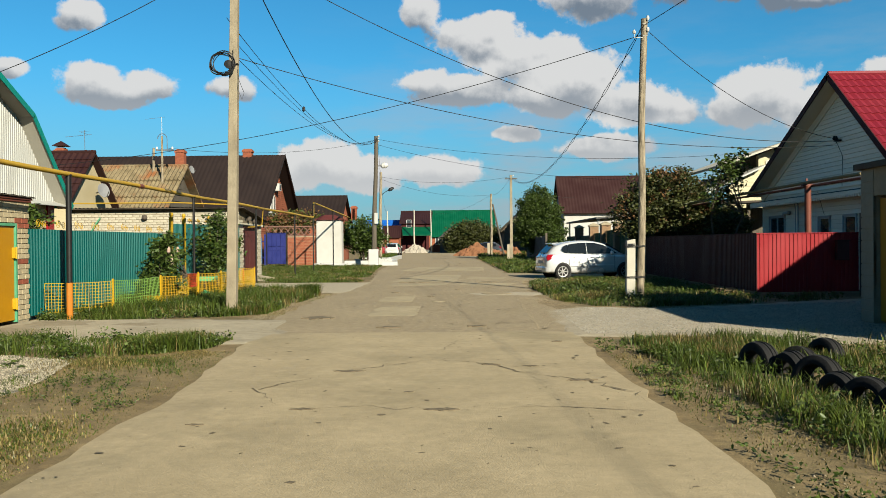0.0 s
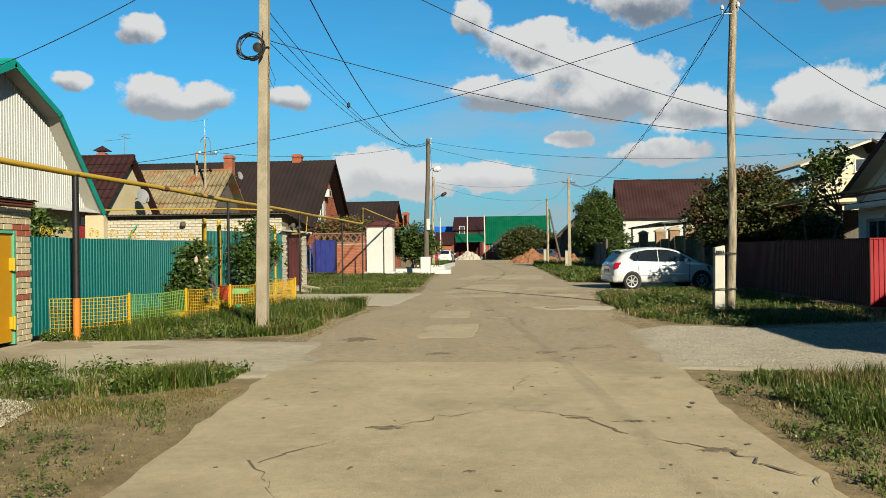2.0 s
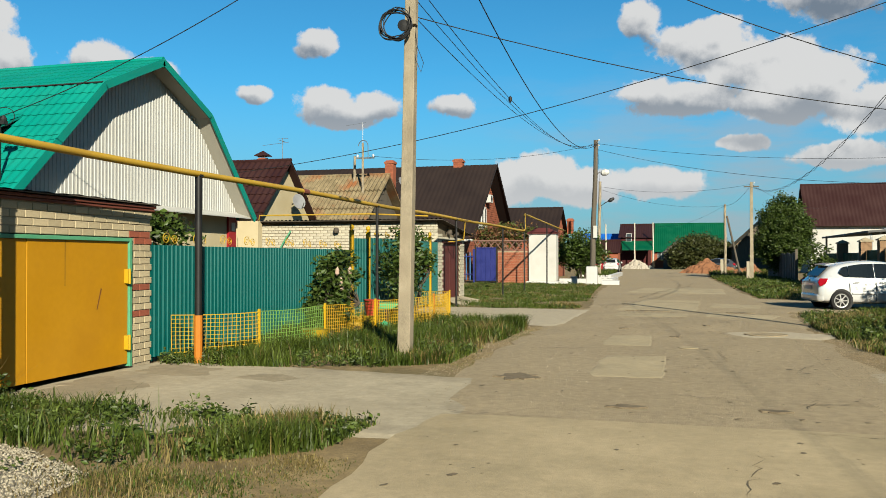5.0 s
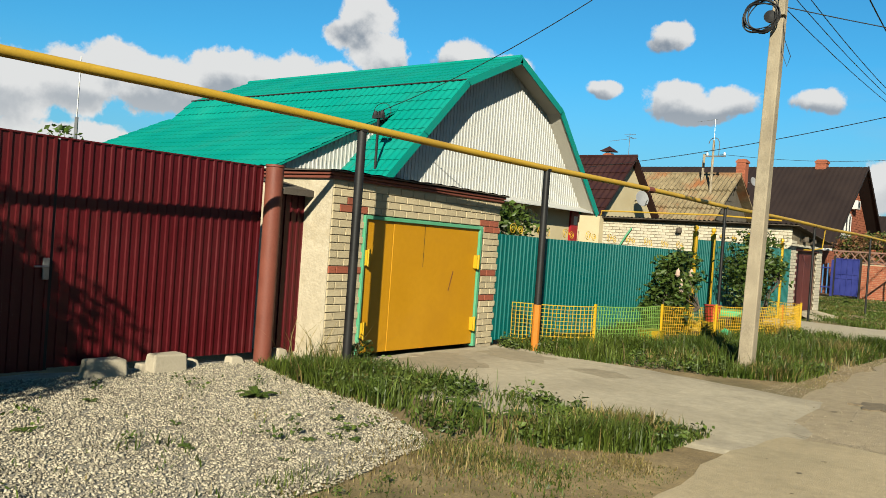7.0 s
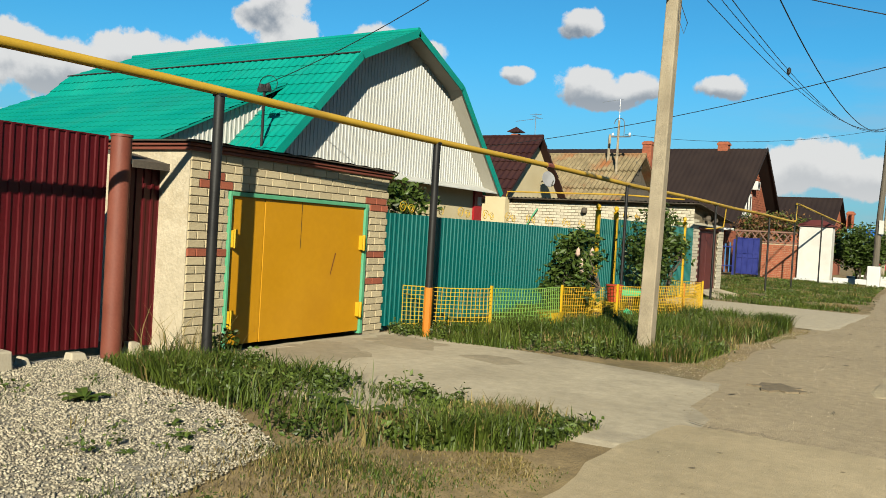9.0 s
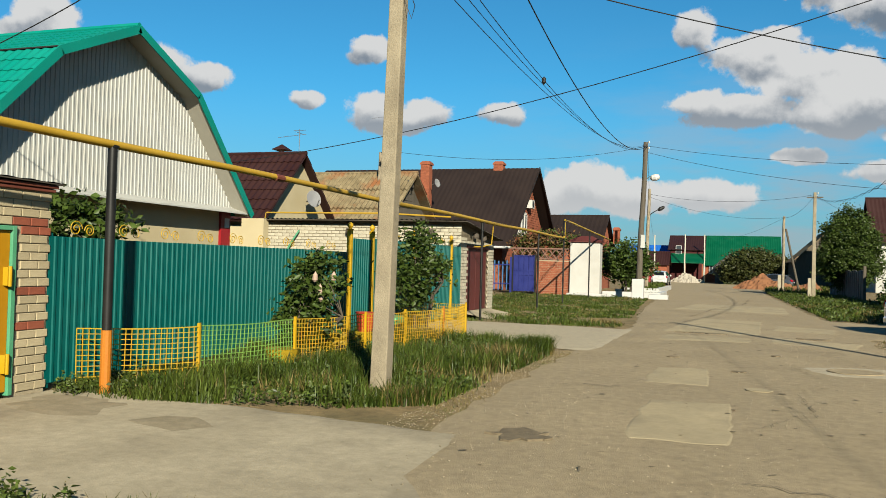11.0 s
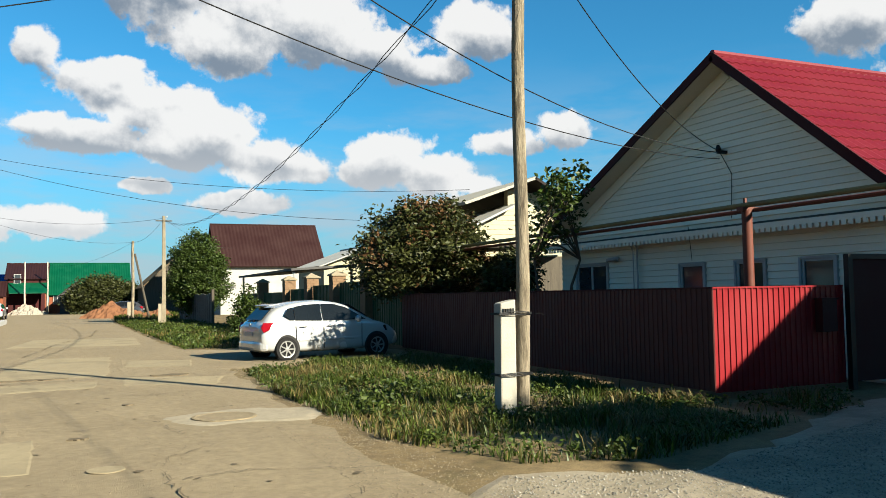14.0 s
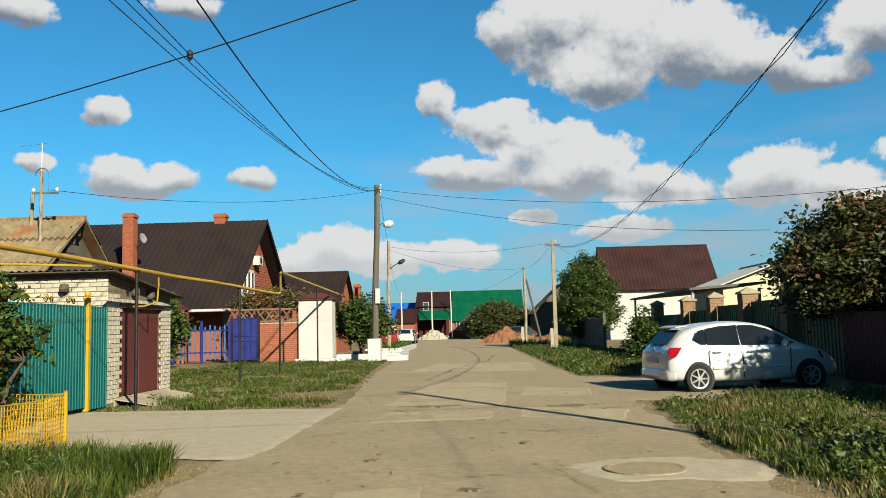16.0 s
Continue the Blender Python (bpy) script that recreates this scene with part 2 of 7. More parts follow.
dark_maroon = M("dark_maroon", (0.07, 0.010, 0.010), (0.10, 0.015, 0.015), 1.0, 0.8, bump=0.03)
rust_post = M("rust_post", (0.20, 0.055, 0.035), (0.27, 0.08, 0.05), 3, 0.6, bump=0.1, stain=(0.14, 0.05, 0.03), amount=0.5)
teal_sheet = M("teal_sheet", (0.0, 0.125, 0.115), (0.0, 0.165, 0.15), 0.8, 0.42, bump=0.03, stain=(0.02, 0.15, 0.13), amount=0.4)
teal_roof = M("teal_roof", (0.0, 0.29, 0.23), (0.0, 0.35, 0.27), 0.8, 0.45, bump=0.03, stain=(0.02, 0.28, 0.22), amount=0.4)
white_sheet = M("white_sheet", (0.62, 0.62, 0.58), (0.72, 0.72, 0.67), 0.8, 0.5, bump=0.03, stain=(0.55, 0.53, 0.46), amount=0.4)
soffit_mat = M("soffit", (0.60, 0.57, 0.47), (0.70, 0.66, 0.55), 1, 0.6, bump=0.05)
cream_plaster = M("cream_plaster", (0.66, 0.55, 0.33), (0.74, 0.63, 0.40), 1.5, 0.9, bump=0.2)
plaster_worn = M("plaster_worn", (0.56, 0.48, 0.34), (0.70, 0.61, 0.45), 2.5, 0.95, bump=0.7, fine=30, mottle=0.12, stain=(0.46, 0.37, 0.23), amount=0.7, stain_scale=2.2)
brick_cream = M("brick_cream", (0.57, 0.46, 0.28), (0.71, 0.60, 0.385), 4, 0.9, bump=0.35, fine=50, rnd=0.12)
brick_white = M("brick_white", (0.58, 0.52, 0.39), (0.74, 0.68, 0.53), 4, 0.9, bump=0.3, fine=50, rnd=0.10)
brick_white_bulk = M("brick_white_bulk", (0.58, 0.52, 0.39), (0.74, 0.68, 0.53), 4, 0.9, bump=0.3, fine=50, island=0.10)
brick_red = M("brick_red", (0.34, 0.09, 0.05), (0.44, 0.13, 0.07), 4, 0.9, bump=0.35, fine=50, rnd=0.15)
brick_red_bulk = M("brick_red_bulk", (0.35, 0.10, 0.05), (0.45, 0.145, 0.075), 4, 0.9, bump=0.35, fine=50, island=0.15)
mortar = M("mortar", (0.45, 0.37, 0.245), (0.58, 0.49, 0.34), 5, 0.95, bump=0.4)
mortar_dark = M("mortar_dark", (0.20, 0.16, 0.105), (0.34, 0.28, 0.19), 5, 0.95, bump=0.4)
yellow_door = M("yellow_door", (0.64, 0.30, 0.006), (0.72, 0.35, 0.010), 0.9, 0.48, bump=0.08, fine=14, stain=(0.58, 0.26, 0.01), amount=0.5)
green_frame = M("green_frame", (0.10, 0.42, 0.22), (0.15, 0.50, 0.28), 3, 0.5)
yellow_pipe = M("yellow_pipe", (0.60, 0.36, 0.03), (0.70, 0.44, 0.05), 2, 0.5, bump=0.05, stain=(0.45, 0.26, 0.04), amount=0.5)
yellow_paint = M("yellow_paint", (0.68, 0.40, 0.01), (0.76, 0.46, 0.02), 2, 0.5, bump=0.05)
net_yellow = M("net_yellow", (0.68, 0.40, 0.02), (0.78, 0.48, 0.04), 2, 0.5, bump=0)
net_green = M("net_green", (0.22, 0.46, 0.10), (0.34, 0.52, 0.10), 2, 0.5, bump=0)
net_orange = M("net_orange", (0.62, 0.20, 0.02), (0.70, 0.26, 0.03), 2, 0.5, bump=0)
black_paint = M("black_paint", (0.012, 0.012, 0.012), (0.022, 0.021, 0.02), 2, 0.5, bump=0.08)
rubber = M("rubber", (0.012, 0.012, 0.013), (0.03, 0.029, 0.028), 5, 0.9, bump=0.2)
wire_mat = M("wire", (0.015, 0.015, 0.016), (0.03, 0.03, 0.03), 5, 0.6, bump=0)
pole_concrete = M("pole_concrete", (0.36, 0.30, 0.205), (0.52, 0.44, 0.31), 3, 0.9, bump=0.6, fine=70, stretch=(1, 1, 0.7), stain=(0.26, 0.215, 0.15), amount=0.6, stain_scale=3.5, mottle=0.2)
stub_white = M("stub_white", (0.66, 0.61, 0.50), (0.78, 0.73, 0.61), 3, 0.9, bump=0.3)
block_white = M("block_white", (0.46, 0.40, 0.29), (0.58, 0.51, 0.38), 3, 0.9, bump=0.3)
wood_grey = M("wood_grey", (0.28, 0.23, 0.16), (0.62, 0.52, 0.365), 7, 0.9, bump=1.0, fine=60, stretch=(3, 3, 0.35), stain=(0.12, 0.09, 0.06), amount=0.9, stain_scale=6, mottle=0.15)
wood_dark = M("wood_dark", (0.10, 0.085, 0.065), (0.20, 0.17, 0.13), 7, 0.9, bump=0.5, stretch=(3, 3, 0.15))
brown_roof = M("brown_roof", (0.022, 0.012, 0.0095), (0.030, 0.016, 0.0125), 0.6, 0.75, bump=0.03)
maroon_roof = M("maroon_roof", (0.042, 0.014, 0.012), (0.054, 0.018, 0.015), 0.6, 0.55, bump=0.03)
red_roof = M("red_roof", (0.26, 0.016, 0.030), (0.33, 0.022, 0.038), 0.6, 0.5, bump=0.03, stain=(0.29, 0.03, 0.04), amount=0.4)
slate_old = M("slate_old", (0.19, 0.145, 0.075), (0.42, 0.33, 0.19), 2.4, 0.9, bump=0.4, stain=(0.36, 0.14, 0.05), amount=0.95, stain_scale=0.8, mottle=0.2)
slate_dark = M("slate_dark", (0.09, 0.075, 0.06), (0.16, 0.13, 0.10), 2, 0.9, bump=0.3)
siding_white = M("siding_white", (1.50, 1.38, 1.10), (1.64, 1.52, 1.24), 0.8, 0.55, bump=0.03, rnd=0.03)
siding_cream = M("siding_cream", (0.70, 0.62, 0.38), (0.78, 0.70, 0.45), 0.8, 0.55, bump=0.03)
white_plaster = M("white_plaster", (0.66, 0.64, 0.59), (0.76, 0.74, 0.69), 1.2, 0.9, bump=0.2, stain=(0.55, 0.52, 0.46), amount=0.4)
white_paint = M("white_paint", (0.72, 0.71, 0.68), (0.80, 0.79, 0.76), 2, 0.5, bump=0.04)
blue_paint = M("blue_paint", (0.02, 0.03, 0.19), (0.028, 0.04, 0.25), 2, 0.5, bump=0.05)
blue_fence_mat = M("blue_fence", (0.04, 0.15, 0.36), (0.07, 0.22, 0.46), 2, 0.6, bump=0.1)
blue_roof_mat = M("blue_roof", (0.01, 0.14, 0.62), (0.02, 0.18, 0.70), 1, 0.45, bump=0.03)
green_roof_mat = M("green_roof", (0.0, 0.10, 0.045), (0.0, 0.13, 0.06), 1, 0.45, bump=0.03)
green_gate = M("green_gate", (0.006, 0.09, 0.035), (0.010, 0.12, 0.05), 1, 0.5, bump=0.05)
grey_fence_mat = M("grey_fence", (0.10, 0.10, 0.10), (0.17, 0.165, 0.16), 2, 0.7, bump=0.15)
dirt_red = M("dirt_red", (0.26, 0.11, 0.05), (0.38, 0.17, 0.08), 2, 0.95, bump=0.6, fine=12)
pile_grey = M("pile_grey", (0.50, 0.44, 0.36), (0.62, 0.56, 0.46), 5, 0.95, bump=0.6)
dark_inside = M("dark_inside", (0.02, 0.018, 0.016), (0.035, 0.03, 0.027), 2, 0.9)
car_glass = M("car_glass", (0.012, 0.015, 0.018), (0.02, 0.024, 0.028), 1, 0.05, bump=0, gloss_var=0.02)
car_glass.node_tree.nodes["Principled BSDF"].inputs["Specular IOR Level"].default_value = 0.22
pipe_dull = M("pipe_dull", (0.34, 0.25, 0.09), (0.44, 0.33, 0.13), 3, 0.65, bump=0.1, stain=(0.22, 0.13, 0.06), amount=0.7)
dish_grey = M("dish_grey", (0.30, 0.30, 0.31), (0.40, 0.40, 0.41), 2, 0.5, bump=0)
cement = M("cement", (0.54, 0.46, 0.32), (0.68, 0.585, 0.42), 4, 0.9, bump=0.3, fine=60, mottle=0.15)
dirt_pale = M("dirt_pale", (0.36, 0.295, 0.19), (0.48, 0.40, 0.27), 4, 0.95, bump=0.3, fine=60, mottle=0.15)
glass_dark = M("window_glass", (0.05, 0.06, 0.07), (0.08, 0.09, 0.10), 1, 0.06, bump=0.01, gloss_var=0.02)
car_silver = M("car_silver", (1.05, 1.06, 1.05), (1.10, 1.11, 1.10), 0.6, 0.25, 0.35, bump=0, coat=1.0, gloss_var=0.03)
car_white = M("car_white", (0.75, 0.75, 0.74), (0.8, 0.8, 0.79), 0.6, 0.3, bump=0, coat=1.0)
car_red = M("car_red", (0.35, 0.01, 0.012), (0.4, 0.015, 0.015), 0.6, 0.3, bump=0, coat=1.0)
tail_red = M("tail_lamp_red", (0.42, 0.004, 0.008), (0.5, 0.006, 0.01), 4, 0.15, bump=0.05)
alloy = M("alloy", (0.48, 0.48, 0.47), (0.56, 0.56, 0.55), 4, 0.35, 0.3, bump=0)
steel = M("steel", (0.40, 0.40, 0.40), (0.52, 0.52, 0.51), 4, 0.4, 0.8, bump=0.05)
plastic_dark = M("plastic_dark", (0.02, 0.02, 0.02), (0.03, 0.03, 0.03), 4, 0.6)
ceramic = M("ceramic", (0.70, 0.70, 0.66), (0.78, 0.78, 0.74), 4, 0.3, bump=0)
toy_green = M("toy_green", (0.06, 0.50, 0.22), (0.10, 0.58, 0.28), 2, 0.4, bump=0)
toy_red = M("toy_red", (0.55, 0.06, 0.03), (0.62, 0.08, 0.04), 2, 0.4, bump=0)
toy_yellow = M("toy_yellow", (0.50, 0.33, 0.02), (0.58, 0.39, 0.03), 2, 0.4, bump=0)
grass_mat = leafy("grass", (0.045, 0.088, 0.010), (0.165, 0.215, 0.030), 0.3)
grass_dry = leafy("grass_dry", (0.21, 0.16, 0.055), (0.37, 0.285, 0.105), 0.25)
weed_leaf = leafy("weed_leaf", (0.055, 0.10, 0.014), (0.14, 0.19, 0.035), 0.25)
leaf_mid = leafy("leaf_mid", (0.055, 0.10, 0.014), (0.11, 0.165, 0.03), 0.3)
leaf_dark = leafy("leaf_dark", (0.06, 0.076, 0.02), (0.125, 0.135, 0.036), 0.3)
leaf_bright = leafy("leaf_bright", (0.08, 0.16, 0.02), (0.15, 0.24, 0.04), 0.35)
leaf_olive = leafy("leaf_olive", (0.09, 0.13, 0.02), (0.16, 0.20, 0.045), 0.35)
leaf_rust = leafy("flower_rust", (0.20, 0.10, 0.04), (0.28, 0.15, 0.06), 0.25)
bark = M("bark", (0.09, 0.07, 0.05), (0.17, 0.135, 0.10), 7, 0.95, bump=0.7, stretch=(2, 2, 0.4))
bloom = M("bloom", (0.62, 0.42, 0.32), (0.70, 0.52, 0.42), 6, 0.8, bump=0)


# ---- building blocks ----
class Geo:
    """Vertices and faces of one mesh."""

    def __init__(self):
        self.v, self.f = [], []

    def add(self, verts, faces):
        n = len(self.v)
        self.v += [tuple(p) for p in verts]
        self.f += [tuple(i + n for i in f) for f in faces]
        return self

    def box(self, x0, x1, y0, y1, z0, z1):
        return self.add([(x0, y0, z0), (x1, y0, z0), (x1, y1, z0), (x0, y1, z0), (x0, y0, z1), (x1, y0, z1), (x1, y1, z1), (x0, y1, z1)],
                        [(3, 2, 1, 0), (4, 5, 6, 7), (0, 1, 5, 4), (1, 2, 6, 5), (2, 3, 7, 6), (3, 0, 4, 7)])

    def slab(self, ring, depth):
        """A flat ring of points made solid along the vector depth."""
        n = len(ring)
        top = [tuple(Vector(p) + Vector(depth)) for p in ring]
        return self.add(list(ring) + top, [tuple(range(n))[::-1], tuple(range(n, 2 * n))] + [(i, (i + 1) % n, n + (i + 1) % n, n + i) for i in range(n)])

    def tube(self, pts, r, n=8, r2=None):
        pts = [Vector(p) for p in pts]
        last = len(pts) - 1
        side, rings = None, []
        for i, p in enumerate(pts):
            way = (pts[min(i + 1, last)] - pts[max(i - 1, 0)]).normalized()
            side = (way.orthogonal() if side is None else side - way * side.dot(way)).normalized()
            up = way.cross(side)
            k = r if r2 is None else r + (r2 - r) * i / max(1, last)
            rings += [p + (side * math.cos(2 * math.pi * j / n) + up * math.sin(2 * math.pi * j / n)) * k for j in range(n)]
        faces = [(i * n + j, i * n + (j + 1) % n, (i + 1) * n + (j + 1) % n, (i + 1) * n + j) for i in range(last) for j in range(n)]
        return self.add(rings, faces + [tuple(range(n))[::-1], tuple(range(last * n, last * n + n))])

    def lathe(self, profile, m=Matrix(), n=16, caps=True):
        """Turned about the local z: rows of radius and height."""
        verts = [m @ Vector((r * math.cos(2 * math.pi * j / n), r * math.sin(2 * math.pi * j / n), z)) for r, z in profile for j in range(n)]
        k = len(profile)
        faces = [(i * n + j, i * n + (j + 1) % n, (i + 1) * n + (j + 1) % n, (i + 1) * n + j) for i in range(k - 1) for j in range(n)]
        return self.add(verts, faces + ([tuple(range(n))[::-1], tuple(range((k - 1) * n, k * n))] if caps else []))

    def sheet(self, u0, u1, z0, z1, pitch=0.2, depth=0.02, thick=0.006, y=0.0, wave=False):
        """A profiled sheet standing in the local xz plane, ribs upright, front to -y; z1 may be a function of u."""
        us, step = [], pitch / (8 if wave else 4)
        k = max(2, int(round((u1 - u0) / step)))
        top = z1 if callable(z1) else (lambda u: z1)
        low = z0 if callable(z0) else (lambda u: z0)
        for i in range(k + 1):
            u = u0 + (u1 - u0) * i / k
            us.append((u, y - depth * 0.5 * (1 - math.cos(2 * math.pi * u / pitch))))
        if not wave:
            us, n = [], max(1, round((u1 - u0) / pitch))
            for i in range(n):
                us += [(u0 + (u1 - u0) * (i + s) / n, y - depth * q) for s, q in ((0, 0), (0.60, 0), (0.67, 1), (0.93, 1))]
            us.append((u1, y))
            k = len(us) - 1
        verts = []
        for u, w in us:
            verts += [(u, w, low(u)), (u, w, top(u)), (u, w + thick, low(u)), (u, w + thick, top(u))]
        faces = []
        for i in range(k):
            a, b = 4 * i, 4 * i + 4
            faces += [(a, b, b + 1, a + 1), (a + 2, a + 3, b + 3, b + 2), (a + 1, b + 1, b + 3, a + 3), (a, a + 2, b + 2, b)]
        faces += [(0, 1, 3, 2), (4 * k, 4 * k + 2, 4 * k + 3, 4 * k + 1)]
        return self.add(verts, faces)

    def roof(self, a, b, c, d, pitch=0.19, course=0.35, depth=0.03, thick=0.04, steps=True):
        """A ribbed or tiled roof face: eave a to b, ridge d to c."""
        a, b, c, d = (Vector(p) for p in (a, b, c, d))
        up = ((b - a).cross(d - a)).normalized()
        if up.z < 0:
            up = -up
        wide, tall = (b - a).length, (d - a).length
        k = max(4, int(wide / pitch) * 4)
        rows = max(1, int(tall / course)) if steps else 1
        verts, faces = [], []
        lines = []
        for r in range(rows):
            lines += [(r / rows, depth * 0.9 if steps else 0.0), ((r + 0.999) / rows, 0.0)]
        for s, lift in lines:
            for i in range(k + 1):
                t = i / k
                p = (a + (b - a) * t) * (1 - s) + (d + (c - d) * t) * s
                verts.append(p + up * (lift + depth * 0.5 * (1 - math.cos(2 * math.pi * i / 4))))
        w = k + 1
        for r in range(len(lines) - 1):
            faces += [(r * w + i, r * w + i + 1, (r + 1) * w + i + 1, (r + 1) * w + i) for i in range(k)]
        self.add(verts, faces)
        return self.slab([a - up * 0.005, b - up * 0.005, c - up * 0.005, d - up * 0.005], -up * thick)

    def mesh(self, name, smooth=False):
        me = bpy.data.meshes.new(name)
        me.from_pydata([tuple(p) for p in self.v], [], self.f)
        me.update()
        if smooth:
            me.polygons.foreach_set("use_smooth", np.ones(len(me.polygons), bool))
            me.set_sharp_from_angle(angle=radians(40))
        return me


def thing(name, label, category, x=0.0, y=0.0, z=0.0, turn=0.0, group="", kind=""):
    ob = new(name)
    ob.matrix_world = pose(x, y, z, 0, 0, turn)
    ob.empty_display_size = 0.2
    return tagged(ob, label, category, group, kind)


def part(name, geo, mat, parent=None, label="", smooth=False, bevel=0.0):
    me = geo if isinstance(geo, bpy.types.Mesh) else geo.mesh(name, smooth)
    if not me.materials:
        me.materials.append(mat)
    ob = new(name, me)
    ob.parent = parent
    if label:
        ob["label"] = label
    if bevel:
        b = ob.modifiers.new("bevel", "BEVEL")
        b.width, b.segments, b.limit_method, b.angle_limit = bevel, 2, "ANGLE", radians(40)
    return ob


def setting(name, geo, mat, label, category, smooth=False):
    return tagged(part(name, geo, mat, None, "", smooth), label, category, kind="structure")


def raw(name, verts, faces, mats, index=None, smooth=False):
    """A mesh from arrays; faces an (n, 3) or (n, 4) array."""
    me = bpy.data.meshes.new(name)
    k = faces.shape[1]
    me.vertices.add(len(verts))
    me.vertices.foreach_set("co", np.ascontiguousarray(verts, np.float32).ravel())
    me.loops.add(faces.size)
    me.loops.foreach_set("vertex_index", np.ascontiguousarray(faces, np.int32).ravel())
    me.polygons.add(len(faces))
    me.polygons.foreach_set("loop_start", np.arange(0, faces.size, k, dtype=np.int32))
    for m in mats:
        me.materials.append(m)
    if index is not None:
        me.polygons.foreach_set("material_index", np.ascontiguousarray(index, np.int32))
    if smooth:
        me.polygons.foreach_set("use_smooth", np.ones(len(faces), bool))
    me.update(calc_edges=True)
    return me


rng = np.random.default_rng(7)


def inside(ring, x, y):
    """Which of the points lie in the ring of corners."""
    hit = np.zeros(len(x), bool)
    for (x0, y0), (x1, y1) in zip(ring, ring[1:] + ring[:1]):
        hit ^= ((y0 > y) != (y1 > y)) & (x < (x1 - x0) * (y - y0) / (y1 - y0 + 1e-12) + x0)
    return hit


# ---- ground and road ----
def ground_sheet():
    xs = np.concatenate([[-2500, -600, -150], np.arange(-40, 41, 4.0), [150, 600, 2500]])
    ys = np.concatenate([[-2500, -600, -150], np.arange(-40, 161, 4.0), [300, 800, 2500]])
    gx, gy = np.meshgrid(xs, ys)
    verts = np.stack([gx.ravel(), gy.ravel(), np.full(gx.size, -0.035)], 1)
    w = len(xs)
    faces = np.array([(r * w + i, r * w + i + 1, (r + 1) * w + i + 1, (r + 1) * w + i) for r in range(len(ys) - 1) for i in range(w - 1)])
    tagged(new("ground", raw("ground", verts, faces, [soil])), "bare trodden earth with sparse dry weeds", "ground", kind="structure")


def strip(y0, y1, left, right, step, jit, z=0.0, thick=0.05):
    """A paved strip along the street with ragged edges; left and right give the edges at y."""
    n = max(2, int((y1 - y0) / step))
    g = Geo()
    cols = 9
    verts, faces = [], []
    for i in range(n + 1):
        y = y0 + (y1 - y0) * i / n
        a, b = left(y) + random.uniform(-jit, jit), right(y) + random.uniform(-jit, jit)
        row = [(a, y, z - thick)] + [(a + (b - a) * j / (cols - 1), y, z - (0.012 if j in (0, cols - 1) else 0)) for j in range(cols)] + [(b, y, z - thick)]
        verts += row
    w = cols + 2
    for i in range(n):
        faces += [(i * w + j, i * w + j + 1, (i + 1) * w + j + 1, (i + 1) * w + j) for j in range(w - 1)]
    return g.add(verts, faces + [tuple(range(w)), tuple(range(n * w, n * w + w))[::-1]])


def ragged(ring, step=0.35, jit=0.06):
    """A ring of corners with its sides broken into short uneven steps."""
    out = []
    for (x0, y0), (x1, y1) in zip(ring, ring[1:] + ring[:1]):
        k = max(1, int(math.hypot(x1 - x0, y1 - y0) / step))
        out += [(x0 + (x1 - x0) * i / k + random.uniform(-jit, jit), y0 + (y1 - y0) * i / k + random.uniform(-jit, jit)) for i in range(k)]
    return out


def plate(ring, z, thick=0.03, jit=0.06, step=0.35):
    """A thin paved sheet whose ragged rim slopes down into the ground."""
    if sum(a[0] * b[1] - b[0] * a[1] for a, b in zip(ring, ring[1:] + ring[:1])) < 0:
        ring = ring[::-1]
    pts = ragged(ring, step, jit)
    n = len(pts)
    rim = []
    for i, (x, y) in enumerate(pts):
        (xa, ya), (xb, yb) = pts[i - 2], pts[(i + 2) % n]
        d = math.hypot(xb - xa, yb - ya) + 1e-6
        rim.append((x + (yb - ya) / d * 0.16, y - (xb - xa) / d * 0.16))
    verts = [(x, y, z) for x, y in pts] + [(x, y, z - thick) for x, y in rim]
    return Geo().add(verts, [tuple(range(n))] + [(i, n + i, n + (i + 1) % n, (i + 1) % n) for i in range(n)])


def lerp(y, rows):
    return float(np.interp(y, [r[0] for r in rows], [r[1] for r in rows]))


ROAD_L = [(-40, -2.5), (8, -2.5), (11.9, -2.9), (13.4, -2.8)]
ROAD_R = [(-40, 1.85), (10, 1.95), (13.2, 2.0)]
FAR_L = [(13, -2.7), (13.5, -2.85), (14.6, -3.3), (17, -3.35), (24, -3.45), (31, -3.1), (45, -3.9), (60, -4.4), (85, -5.5), (140, -8.5)]
FAR_R = [(13, 1.85), (13.5, 1.95), (14.6, 2.3), (20, 2.2), (26, 2.4), (33, 2.8), (45, 2.4), (75, 2.1), (100, 2.6), (140, 5.0)]
ground_sheet()
setting("road", strip(-40, 13.35, lambda y: lerp(y, ROAD_L), lambda y: lerp(y, ROAD_R), 0.35, 0.05), concrete_road, "pale worn concrete road slab with cracks and chipped edges", "road")
setting("road_far", strip(13.3, 140, lambda y: lerp(y, FAR_L), lambda y: lerp(y, FAR_R), 0.5, 0.10, -0.012), asphalt_old, "old dusty asphalt road with patches and potholes", "road")


